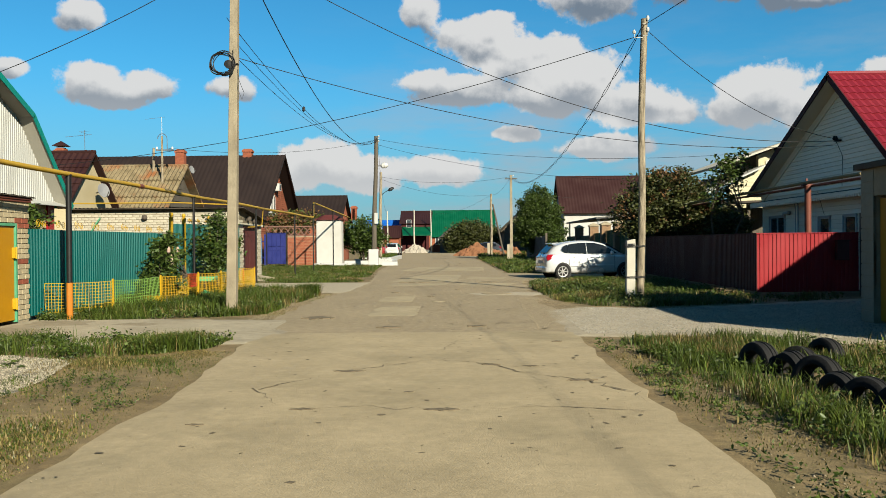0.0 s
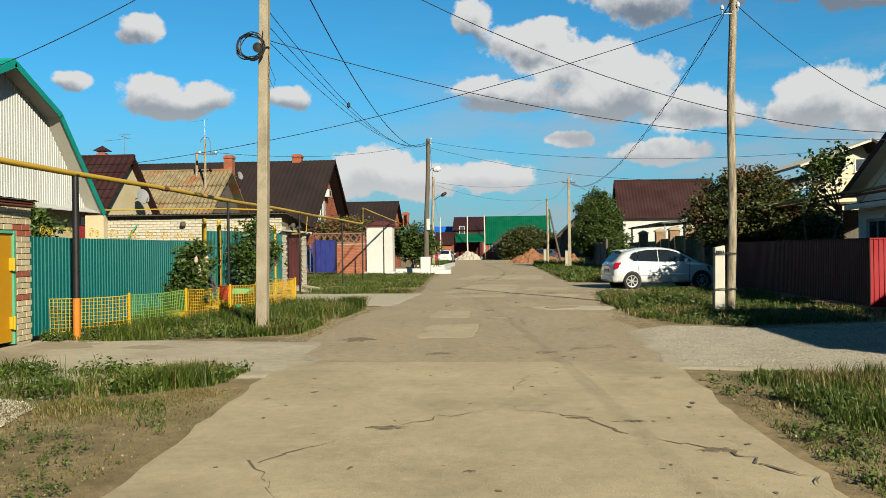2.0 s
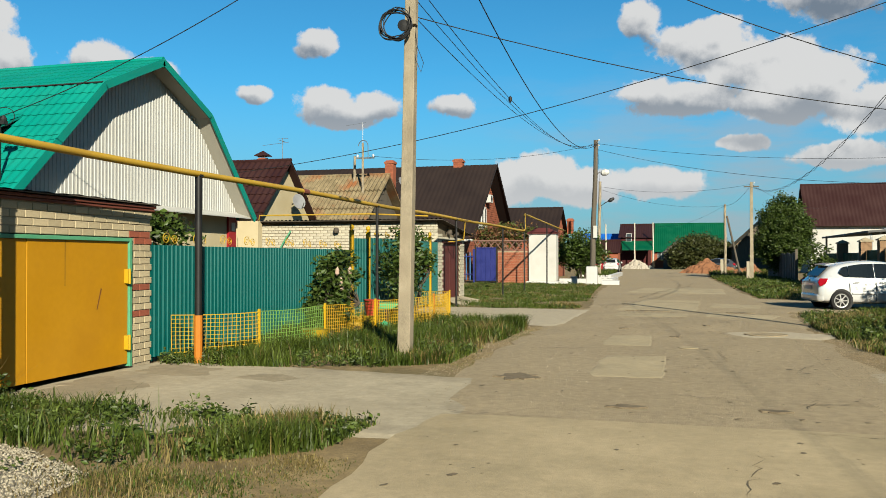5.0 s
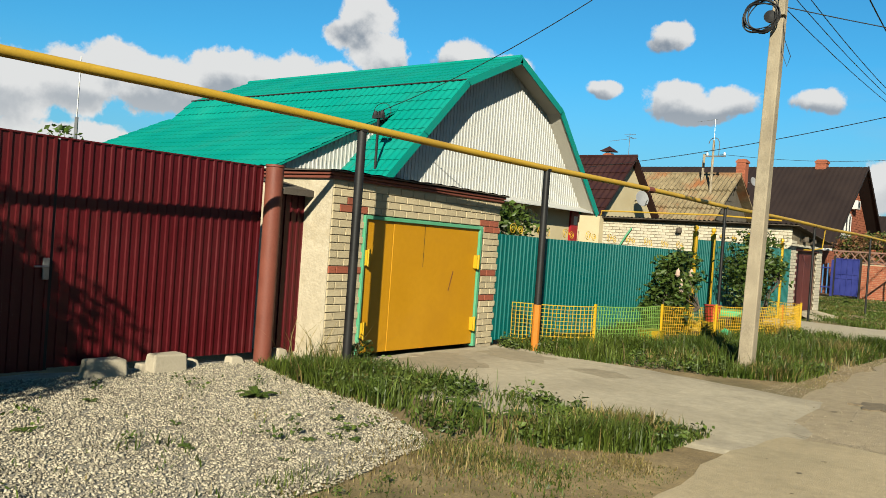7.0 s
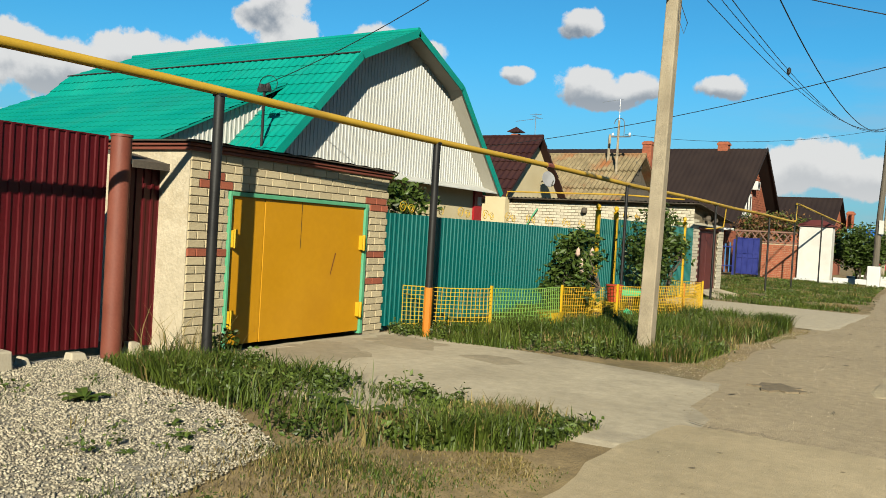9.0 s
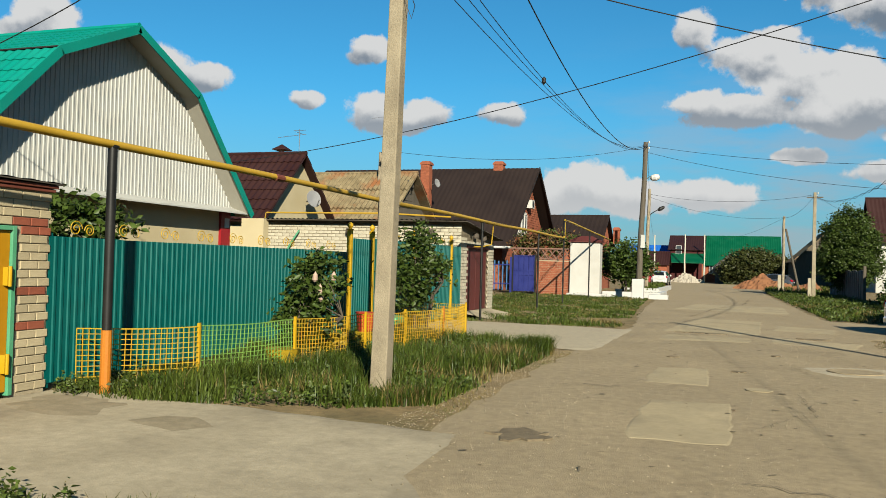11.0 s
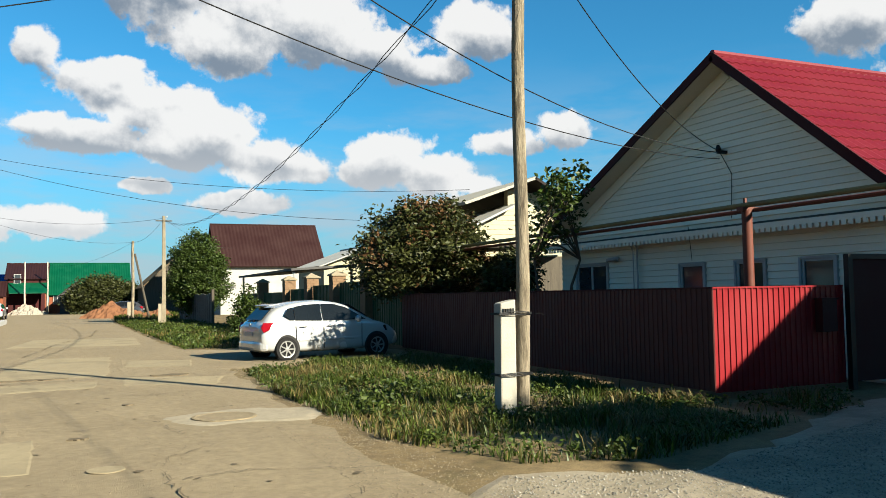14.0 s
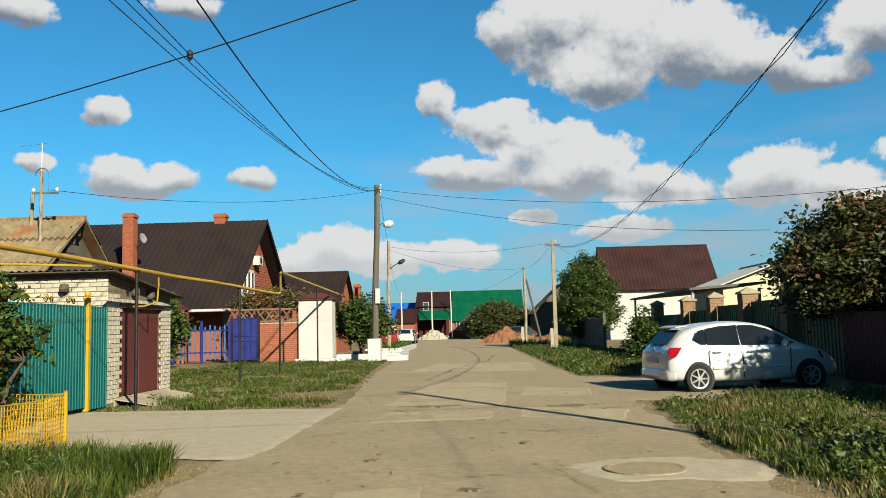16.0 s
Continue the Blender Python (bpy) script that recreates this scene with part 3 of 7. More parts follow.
def crack(name, pts, width=0.02, z=0.004, rough=0.085):
    """A jagged crack that lies on the road."""
    line = []
    for (x0, y0), (x1, y1) in zip(pts, pts[1:]):
        k = max(2, int(math.hypot(x1 - x0, y1 - y0) / 0.09))
        line += [(x0 + (x1 - x0) * i / k + random.gauss(0, rough * 0.42), y0 + (y1 - y0) * i / k + random.gauss(0, rough * 0.42)) for i in range(k)]
    line.append(pts[-1])
    verts, faces = [], []
    for i, (x, y) in enumerate(line):
        (xa, ya), (xb, yb) = line[max(0, i - 1)], line[min(len(line) - 1, i + 1)]
        d = math.hypot(xb - xa, yb - ya) + 1e-6
        nx, ny = -(yb - ya) / d, (xb - xa) / d
        k = width * random.uniform(0.1, 0.85) * max(0.06, 0.75 + 0.9 * math.sin(i * 0.23 + pts[0][1]) * math.sin(i * 0.11 + 1.0))
        verts += [(x + nx * k, y + ny * k, z), (x - nx * k, y - ny * k, z)]
    faces = [(2 * i, 2 * i + 1, 2 * i + 3, 2 * i + 2) for i in range(len(line) - 1)]
    return setting(name, Geo().add(verts, faces), crack_mat, "dark jagged crack filled with dirt in the road", "crack")


for pts, w in (
    ([(-1.75, 8.2), (-1.5, 8.7), (-1.04, 9.3), (-0.6, 9.8), (-0.1, 10.2), (0.3, 10.0), (0.63, 9.65), (1.0, 9.0), (1.44, 8.66), (1.82, 7.95), (1.85, 7.1)], 0.022),
    ([(-1.75, 8.2), (-1.55, 7.6), (-1.2, 7.2), (-0.7, 7.35), (0.05, 7.1), (0.9, 7.25), (1.83, 7.06)], 0.014),
    ([(-0.1, 10.25), (0.0, 11.2), (0.15, 12.2)], 0.01),
    ([(-2.7, 13.45), (-1.2, 13.4), (0.3, 13.25), (1.9, 13.1)], 0.009),
    ([(-2.0, 15.0), (-0.6, 15.1), (0.8, 14.8), (1.6, 15.0)], 0.02),
    ([(-2.8, 26.5), (-1.0, 27.2), (0.6, 26.6), (2.0, 27.0)], 0.02),
    ([(-1.8, 38.5), (-1.0, 46.0), (0.2, 52.0), (0.6, 60)], 0.05),
    ([(-3.2, 41.0), (-0.4, 41.6), (2.2, 41.0)], 0.05),
    ([(0.4, 20.8), (1.2, 21.6), (2.0, 21.2)], 0.014),
    ([(-2.9, 19.6), (-1.8, 19.9), (-0.4, 19.4), (0.9, 19.8), (2.1, 19.3)], 0.016),
    ([(-0.6, 16.4), (-0.3, 17.6), (0.3, 18.6), (0.2, 20.2), (0.7, 21.9), (0.4, 24.0)], 0.012),
    ([(-2.9, 23.2), (-1.6, 23.5), (-0.5, 23.0), (0.6, 23.4)], 0.014),
    ([(0.9, 14.6), (1.3, 16.0), (1.1, 17.4), (1.7, 18.8)], 0.012),
):
    crack("crack", pts, w * 0.75)
for x, y, r, s in ((0.04, 7.15, 0.14, 0.5), (1.44, 8.62, 0.15, 0.5), (-1.02, 9.32, 0.17, 0.45), (-2.44, 16.1, 0.32, 1.0), (1.0, 9.62, 0.1, 0.5), (0.55, 9.75, 0.12, 0.4),
                   (-1.15, 7.2, 0.12, 0.4), (-0.3, 8.0, 0.06, 0.5), (-1.9, 6.6, 0.07, 0.4), (1.6, 12.0, 0.1, 0.5), (-1.0, 14.2, 0.22, 0.5), (0.5, 14.3, 0.16, 0.5), (-0.5, 22.4, 0.14, 0.6),
                   (1.35, 30.2, 0.5, 0.5), (-1.2, 30.6, 0.6, 0.3), (-1.6, 24.2, 0.12, 0.7), (0.2, 25.4, 0.1, 0.7)):
    ring = [(x + r * math.cos(a) * random.uniform(0.35, 1.2), y + r * s * math.sin(a) * random.uniform(0.35, 1.2)) for a in np.linspace(0, 2 * math.pi, 22)[:-1]]
    setting("pothole", Geo().slab([(px, py, -0.02) for px, py in ring], (0, 0, 0.0265)), crack_mat, "shallow dark pothole with loose dirt in the road", "pothole")
for ring in (
    [(-1.55, 16.5), (-0.65, 16.5), (-0.66, 19.0), (-1.55, 18.9)], [(-1.75, 20.6), (-0.9, 20.6), (-0.95, 22.6), (-1.7, 22.4)], [(-2.2, 31.0), (0.1, 30.8), (0.4, 37.0), (-1.5, 37.6)],
    [(-2.1, 28.2), (-0.2, 28.4), (-0.1, 29.6), (-2.0, 29.7)], [(0.3, 28.6), (1.9, 28.0), (2.2, 29.4), (0.5, 30.2)], [(0.6, 33.0), (2.0, 32.5), (2.2, 34.5), (0.8, 35.2)],
    [(-2.6, 44.0), (1.6, 43.0), (1.8, 49.5), (-2.0, 50.0)],
):
    setting("road_patch", plate(ring, -0.007, 0.03, 0.04, 0.25), patch_mat, "paler concrete patch in the old asphalt", "patch")


def pits(name, label, ring, count, lo, hi, z):
    """Small chipped hollows of uneven outline, filled with dirt."""
    xs, ys = [p[0] for p in ring], [p[1] for p in ring]
    verts, faces = [], []
    while len(faces) < count:
        x, y = random.uniform(min(xs), max(xs)), random.uniform(min(ys), max(ys))
        if not inside(ring, np.array([x]), np.array([y]))[0]:
            continue
        r, n, k = random.uniform(lo, hi) * random.uniform(0.4, 1.0), 8, len(verts)
        a0, wide = random.uniform(0, 6.28), random.uniform(0.35, 0.9)
        for j in range(n):
            a, q = 2 * math.pi * j / n, r * random.uniform(0.55, 1.2)
            u, v = q * math.cos(a), q * wide * math.sin(a)
            verts.append((x + u * math.cos(a0) - v * math.sin(a0), y + u * math.sin(a0) + v * math.cos(a0), z))
        faces.append(tuple(range(k, k + n)))
    tagged(part(name, Geo().add(verts, faces), crack_mat), label, "pits", kind="stuff")


pits("pits", "small dark chips in the concrete road", [(-2.3, 2.5), (1.75, 2.5), (1.85, 13.0), (-2.6, 13.0)], 150, 0.012, 0.05, 0.0035)
pits("pits", "small dark hollows in the old asphalt", [(-2.9, 13.8), (2.0, 13.8), (2.2, 34), (-2.9, 34)], 190, 0.015, 0.075, -0.004)
# manhole: a round cement collar with an iron cover
setting("manhole_collar", plate([(1.5 + 0.95 * math.cos(a) * (1.15 if math.cos(a) > 0 else 0.9) * (1 + 0.12 * math.sin(3 * a)), 23.4 + 0.66 * math.sin(a) * (1 + 0.1 * math.sin(5 * a))) for a in np.linspace(0, 2 * math.pi, 15)[:-1]], -0.005, 0.02, 0.07, 0.12),
        cement, "pale cement collar round a manhole in the road", "manhole")
cover = thing("manhole_cover", "rusty brown iron manhole cover set in cement", "manhole cover", 1.3, 23.35, -0.003)
part("lid", Geo().lathe([(0.42, 0), (0.42, 0.012), (0.38, 0.016), (0.36, 0.010), (0.0, 0.010)], n=28), asphalt_old, cover)
small_cover = thing("manhole_cover", "small round cover flush with the road", "manhole cover", -0.25, 20.4, -0.008)
part("lid", Geo().lathe([(0.17, 0), (0.17, 0.008), (0.14, 0.011), (0.0, 0.009)], n=20), patch_mat, small_cover)

setting("driveway", plate([(-2.5, 12.4), (-4.4, 12.1), (-5.9, 11.9), (-8.0, 12.75), (-8.02, 16.4), (-5.5, 16.2), (-3.1, 15.9), (-2.5, 14.0)], -0.018, 0.02, 0.05), concrete_pale,
        "pale concrete drive up to the garage door", "driveway")
setting("driveway_far", plate([(-3.2, 24.7), (-5.8, 25.3), (-8.0, 25.2), (-8.1, 31.0), (-5.5, 30.9), (-3.1, 30.7)], -0.008, 0.014, 0.05), cement,
        "smooth pale concrete drive up to the green gates", "driveway")
setting("driveway_gravel", plate([(2.0, 13.0), (3.0, 12.8), (5.2, 11.9), (7.4, 11.6), (12, 12), (12.0, 21.2), (8.0, 19.6), (6.3, 18.6), (4.6, 17.9), (2.9, 18.4), (2.1, 17.6)], -0.014, 0.03, 0.12), drive_tan,
        "compacted pale gravel drive", "driveway")
setting("driveway_car", plate([(2.2, 32.0), (3.2, 31.4), (8.0, 32.8), (8.1, 38.0), (3.4, 38.6), (2.4, 39.5)], -0.016, 0.03, 0.12), asphalt_old, "dusty packed drive beside the road", "driveway")
for ring in ([(-7.7, 13.4), (-7.0, 13.2), (-6.9, 14.2), (-7.75, 14.6)], [(-7.6, 15.4), (-6.7, 15.2), (-6.9, 15.8), (-7.7, 15.9)], [(-5.9, 15.2), (-5.5, 15.1), (-5.4, 15.3), (-5.8, 15.4)], [(-6.9, 12.7), (-6.0, 12.6), (-6.3, 12.9), (-6.9, 13.0)]):
    setting("dirt_patch", plate(ring, -0.012, 0.006, 0.09, 0.12), dirt_pale, "spilled dark dirt on the concrete drive", "dirt")
setting("gravel_bed", plate([(-4.6, -2.0), (-4.45, 8.7), (-4.75, 10.1), (-5.75, 10.7), (-7.0, 11.0), (-8.0, 11.3), (-8.6, 11.7), (-8.8, -2.0)], -0.022, 0.016, 0.12), gravel_bed, "pale gravel parking strip before the fence", "gravel")


# ---- brickwork ----
def bricks(parent, x0, x1, z0, z1, holes=(), w=0.25, h=0.088, gap=0.009, face=0.0, mat=None, accents=(), accent_mat=None, name="brick", limit=400, along="x"):
    """Single bricks proud of a wall, in running bond, in the local plane y = face (along x) or x = face (along y)."""
    cache = {}
    made = 0
    rows = int((z1 - z0) / (h + gap))
    for r in range(rows):
        z = z0 + r * (h + gap)
        x = x0 - (w / 2 if r % 2 else 0)
        while x < x1 - 0.02:
            a, b = max(x, x0), min(x + w, x1)
            mid, mz = (a + b) / 2, z + h / 2
            if b - a > 0.05 and not any(p < mid < q and s < mz < t for p, q, s, t in holes) and made < limit:
                hot = any(abs(mz - c) < 0.06 and p <= mid <= q for c, p, q in accents)
                key = (round(b - a, 2), hot)
                if key not in cache:
                    l = (b - a) / 2
                    g = Geo()
                    c = 0.006
                    d = 0.014
                    ring = [(-l, -h / 2), (l, -h / 2), (l, h / 2), (-l, h / 2)]
                    inner = [(-l + c, -h / 2 + c), (l - c, -h / 2 + c), (l - c, h / 2 - c), (-l + c, h / 2 - c)]
                    verts = [(p, 0.004, q) for p, q in ring] + [(p, -d + 0.005, q) for p, q in ring] + [(p, -d, q) for p, q in inner]
                    if along == "y":
                        verts = [(q, -p, s) for p, q, s in verts]
                    g.add(verts, [(0, 1, 5, 4), (1, 2, 6, 5), (2, 3, 7, 6), (3, 0, 4, 7), (4, 5, 9, 8), (5, 6, 10, 9), (6, 7, 11, 10), (7, 4, 8, 11), (8, 9, 10, 11)])
                    me = g.mesh("brick")
                    me.materials.append(accent_mat if hot else mat)
                    cache[key] = me
                ob = part(name, cache[key], None, parent)
                ob.location = (mid, face, mz) if along == "x" else (face, mid, mz)
                made += 1
            x += w + gap
    return made


def brick_bulk(g, x0, x1, z0, z1, holes=(), w=0.25, h=0.088, gap=0.012, face=0.0, along="x", proud=0.012):
    """The same bricks joined in one mesh, for walls far off."""
    for r in range(int((z1 - z0) / (h + gap))):
        z = z0 + r * (h + gap)
        x = x0 - (w / 2 if r % 2 else 0)
        while x < x1 - 0.02:
            a, b = max(x, x0), min(x + w, x1)
            if b - a > 0.04 and not any(p < (a + b) / 2 < q and s < z + h / 2 < t for p, q, s, t in holes):
                d = proud * random.uniform(0.6, 1.1)
                if along == "x":
                    g.add([(a, face, z), (b, face, z), (b, face, z + h), (a, face, z + h), (a, face - d, z), (b, face - d, z), (b, face - d, z + h), (a, face - d, z + h)],
                          [(0, 1, 5, 4), (1, 2, 6, 5), (2, 3, 7, 6), (3, 0, 4, 7), (4, 5, 6, 7)])
                else:
                    g.add([(face, a, z), (face, b, z), (face, b, z + h), (face, a, z + h), (face - d, a, z), (face - d, b, z), (face - d, b, z + h), (face - d, a, z + h)],
                          [(4, 5, 1, 0), (5, 6, 2, 1), (6, 7, 3, 2), (7, 4, 0, 3), (7, 6, 5, 4)])
            x += w + gap
    return g


# ---- the garage with the yellow doors (local x runs along the street, local y away from it) ----
def garage():
    t = thing("garage", "cream brick garage with bright yellow steel doors and red brick accents", "garage", -8.0, 12.4, 0, 91.5)
    g = Geo().box(0.02, 0.58, 0.02, 0.3, -0.03, 2.27).box(3.28, 3.78, 0.02, 0.3, -0.03, 2.27).box(0.58, 3.28, 0.02, 0.3, 1.86, 2.27)
    g.box(0.02, 0.3, 0.3, 5.5, -0.03, 2.27).box(3.6, 3.78, 0.3, 5.5, -0.03, 2.27).box(0.3, 3.6, 5.2, 5.5, -0.03, 2.27)
    part("wall", g, mortar, t, "cream brick masonry with grey mortar")
    part("roof", Geo().box(-0.08, 3.86, -0.04, 5.7, 2.305, 2.345).box(-0.05, 3.84, -0.02, 5.65, 2.26, 2.30), rust_post, t, "rusty red-brown metal roof edge", bevel=0.01)
    part("roof_sheet", Geo().roof((-0.12, -0.10, 2.365), (1.9, -0.10, 2.375), (1.9, 5.7, 2.42), (-0.12, 5.7, 2.41), 0.3, 2.0, 0.012, 0.012, False), slate_dark, t, "bent dark tin sheet")
    part("roof_sheet", Geo().roof((1.86, -0.08, 2.385), (3.92, -0.07, 2.37), (3.92, 5.7, 2.41), (1.86, 5.7, 2.43), 0.3, 2.0, 0.012, 0.012, False), slate_dark, t)
    d = part("door", Geo().box(0.62, 1.20, 0.02, 0.06, 0.04, 1.80).box(1.205, 3.22, 0.015, 0.06, 0.04, 1.80), yellow_door, t, "bright yellow painted steel door leaves", bevel=0.006)
    part("seam", Geo().box(1.88, 1.886, 0.012, 0.016, 1.2, 1.80), plastic_dark, d, "dark narrow seam")
    part("scrape", Geo().slab([(2.52, 0.0135, 0.86), (2.535, 0.0135, 0.85), (2.63, 0.0135, 1.14), (2.61, 0.0135, 1.15)], (0, 0.002, 0)), rust_post, d, "long rusty scrape in the paint")
    fr = Geo().box(0.585, 0.62, -0.02, 0.08, 0, 1.85).box(3.22, 3.28, -0.02, 0.08, 0, 1.85).box(0.62, 3.22, -0.02, 0.08, 1.80, 1.85)
    part("door_frame", fr, green_frame, t, "mint green steel door frame", bevel=0.005)
    for x in (0.66, 3.17):
        for z in (0.35, 1.3):
            part("hinge", Geo().box(x - 0.035, x + 0.035, -0.05, 0.015, z - 0.1, z + 0.1).tube([(x, -0.05, z - 0.11), (x, -0.05, z + 0.11)], 0.02), yellow_paint, d, "yellow hinge")
    acc = ((1.15, 0.0, 0.6), (1.95, 0.15, 0.6), (0.75, 3.3, 3.8), (1.15, 3.3, 3.8), (1.85, 3.3, 3.8))
    bricks(t, 0.0, 3.8, 0.02, 2.26, holes=((0.57, 3.28, -1, 1.88),), face=0.02, mat=brick_cream, accents=acc, accent_mat=brick_red, limit=170)
    part("render_coat", Geo().box(-0.004, 0.02, 0.03, 1.6, -0.02, 2.26), plaster_worn, t, "worn whitewashed plaster on the side wall")
    return t


garage()


# ---- fences of profiled sheet ----
def sheet_run(parent, u0, u1, z0, z1, mat, wide=1.15, name="panel", pitch=0.2, depth=0.02, wave=False):
    """Overlapping profiled panels side by side along the local x."""
    k = max(1, round((u1 - u0) / wide))
    w = (u1 - u0) / k
    me = Geo().sheet(0, w + 0.006, z0, z1, pitch if w > pitch else w, depth, wave=wave).mesh(name)
    me.materials.append(mat)
    for i in range(k):
        ob = part(name, me, mat, parent)
        ob.location = (u0 + i * w, -0.003 * (i % 2), random.uniform(-0.006, 0.006))


# maroon fence with a door beside the gravel
mf = thing("fence", "tall maroon profiled steel fence with a door", "fence", -8.55, -3.0, 0, 90)
sheet_run(mf, 0.0, 11.22, 0.03, 2.325, maroon, 1.122, pitch=0.112, depth=0.016)
door = part("door", Geo().sheet(11.22, 12.18, 0.05, 2.32, 0.107, 0.016), maroon, mf, "maroon fence door")
part("gap", Geo().box(12.18, 12.22, 0.004, 0.02, 0.05, 2.31), plastic_dark, door)
hd = part("handle", Geo().box(12.10, 12.16, -0.045, -0.016, 0.94, 1.15), steel, door, "silver door handle plate", bevel=0.005)
part("lever", Geo().tube([(12.13, -0.045, 1.07), (12.13, -0.085, 1.07), (11.99, -0.09, 1.07)], 0.011), steel, hd)
sheet_run(mf, 12.21, 14.72, 0.07, 2.325, maroon, 1.255, pitch=0.114, depth=0.016)
part("rail", Geo().box(0, 14.72, 0.02, 0.07, 0.5, 0.56).box(0, 14.72, 0.02, 0.07, 1.8, 1.86), dark_maroon, mf)
part("cap", Geo().box(0, 14.72, -0.018, 0.03, 2.32, 2.335), maroon, mf)
post = thing("gate_post", "thick round rust-brown steel gate post", "post", -8.45, 11.82, 0)
part("post", Geo().lathe([(0.108, -0.1), (0.108, 2.33), (0.118, 2.335), (0.118, 2.36), (0.0, 2.37)], n=20), rust_post, post, smooth=True)
side = thing("fence", "narrow maroon sheet panel with a small tin canopy", "fence", -8.52, 11.90, 0, 90)
part("panel", Geo().sheet(0, 0.62, 0.05, 2.06, 0.112, 0.016), maroon, side)
part("canopy", Geo().slab([(0.0, -0.16, 2.08), (0.60, -0.16, 2.08), (0.60, 0.45, 2.20), (0.0, 0.45, 2.20)], (0, 0, 0.02)).slab([(0.0, -0.17, 2.02), (0.60, -0.17, 2.02), (0.60, -0.17, 2.10), (0.0, -0.17, 2.10)], (0, 0.012, 0)), slate_dark, side, "dark bent tin canopy")
bottom = thing("kerb_boards", "broken concrete pieces under the maroon fence", "rubble", -8.5, 10.9, 0, 90)
for u, l, h in ((-1.0, 0.14, 0.09), (-0.75, 0.22, 0.06), (-0.1, 0.10, 0.07), (0.42, 0.20, 0.06), (1.12, 0.18, 0.12)):
    part("piece", Geo().add([(u, -0.10, -0.04), (u + l, -0.12, -0.04), (u + l, 0.06, -0.04), (u, 0.05, -0.04), (u + 0.02, -0.08, h), (u + l - 0.03, -0.09, h * 0.8), (u + l - 0.02, 0.03, h * 0.9), (u + 0.01, 0.03, h)],
                            [(3, 2, 1, 0), (4, 5, 6, 7), (0, 1, 5, 4), (1, 2, 6, 5), (2, 3, 7, 6), (3, 0, 4, 7)]), block_white, bottom, bevel=0.015)
for y, turn, l, h in ((9.70, 86, 0.43, 0.19), (10.42, 91, 0.42, 0.20)):
    b = thing("concrete_block", "pale rough concrete block on the gravel by the fence", "block", -8.36, y, -0.03, turn, group="blocks at the fence")
    part("block", Geo().add([(-l / 2, -0.10, 0), (l / 2, -0.11, 0), (l / 2, 0.11, 0), (-l / 2, 0.10, 0), (-l / 2 + 0.02, -0.085, h), (l / 2 - 0.01, -0.10, h * 0.97), (l / 2 - 0.02, 0.10, h), (-l / 2 + 0.03, 0.09, h * 0.98)],
                            [(3, 2, 1, 0), (4, 5, 6, 7), (0, 1, 5, 4), (1, 2, 6, 5), (2, 3, 7, 6), (3, 0, 4, 7)]), block_white, b, bevel=0.02)

# green fence between the garages
gf = thing("fence", "teal green profiled steel fence with yellow scrollwork on top", "fence", -8.12, 16.2, 0, 90)
sheet_run(gf, 0.0, 8.03, 0.06, 1.76, teal_sheet, 1.13, pitch=0.115, depth=0.016)
part("post", Geo().box(0.0, 0.06, 0.012, 0.07, 0, 1.8), teal_sheet, gf)
part("rail", Geo().box(0, 8.03, 0.012, 0.06, 0.4, 0.45).box(0, 8.03, 0.012, 0.06, 1.4, 1.45), teal_sheet, gf)


def scroll(x, z, r, flip):
    pts = []
    for i in range(22):
        a = i / 21 * 3.6 * math.pi
        k = r * (1 - i / 26)
        pts.append((x + flip * (k * math.cos(a) - r), 0.03, z + r + k * math.sin(a) * 0.9))
    return pts


for i in range(9):
    s = Geo()
    s.tube(scroll(0.55 + i * 0.85, 1.76, 0.11, 1), 0.006, 5).tube(scroll(0.58 + i * 0.85, 1.76, 0.09, -1), 0.006, 5)
    part("scroll", s, yellow_paint, gf, "yellow wrought iron scroll")
gg = thing("gate", "teal green sheet gates between yellow steel posts", "gate", -8.1, 24.3, 0, 90)
part("wicket", Geo().sheet(0.1, 1.1, 0.08, 2.05, 0.115, 0.016), teal_sheet, gg, "teal wicket door")
part("leaf", Geo().sheet(1.22, 3.9, 0.08, 2.08, 0.115, 0.016), teal_sheet, gg)
part("leaf", Geo().sheet(3.93, 6.7, 0.08, 2.08, 0.115, 0.016), teal_sheet, gg)
part("side_panel", Geo().sheet(6.86, 7.68, 0.02, 2.08, 0.115, 0.016), teal_sheet, gg)
part("frame", Geo().box(1.2, 6.75, 0.02, 0.06, 0.5, 0.55).box(1.2, 6.75, 0.02, 0.06, 1.5, 1.55), teal_sheet, gg)
for x in (0.02, 1.16, 3.75, 6.78):
    p = part("post", Geo().box(x - 0.045, x + 0.045, -0.05, 0.05, 0, 2.2), yellow_paint, gg, "yellow square steel post", bevel=0.006)
    part("finial", Geo().lathe([(0.06, 0), (0.075, 0.03), (0.03, 0.05), (0.06, 0.10), (0.055, 0.15), (0.0, 0.19)], pose(x, 0, 2.2), 10), yellow_paint, p)
for i in range(6):
    part("scroll", Geo().tube(scroll(1.9 + i * 0.85, 2.08, 0.10, 1), 0.009, 5).tube(scroll(1.92 + i * 0.85, 2.08, 0.08, -1), 0.009, 5), yellow_paint, gg)


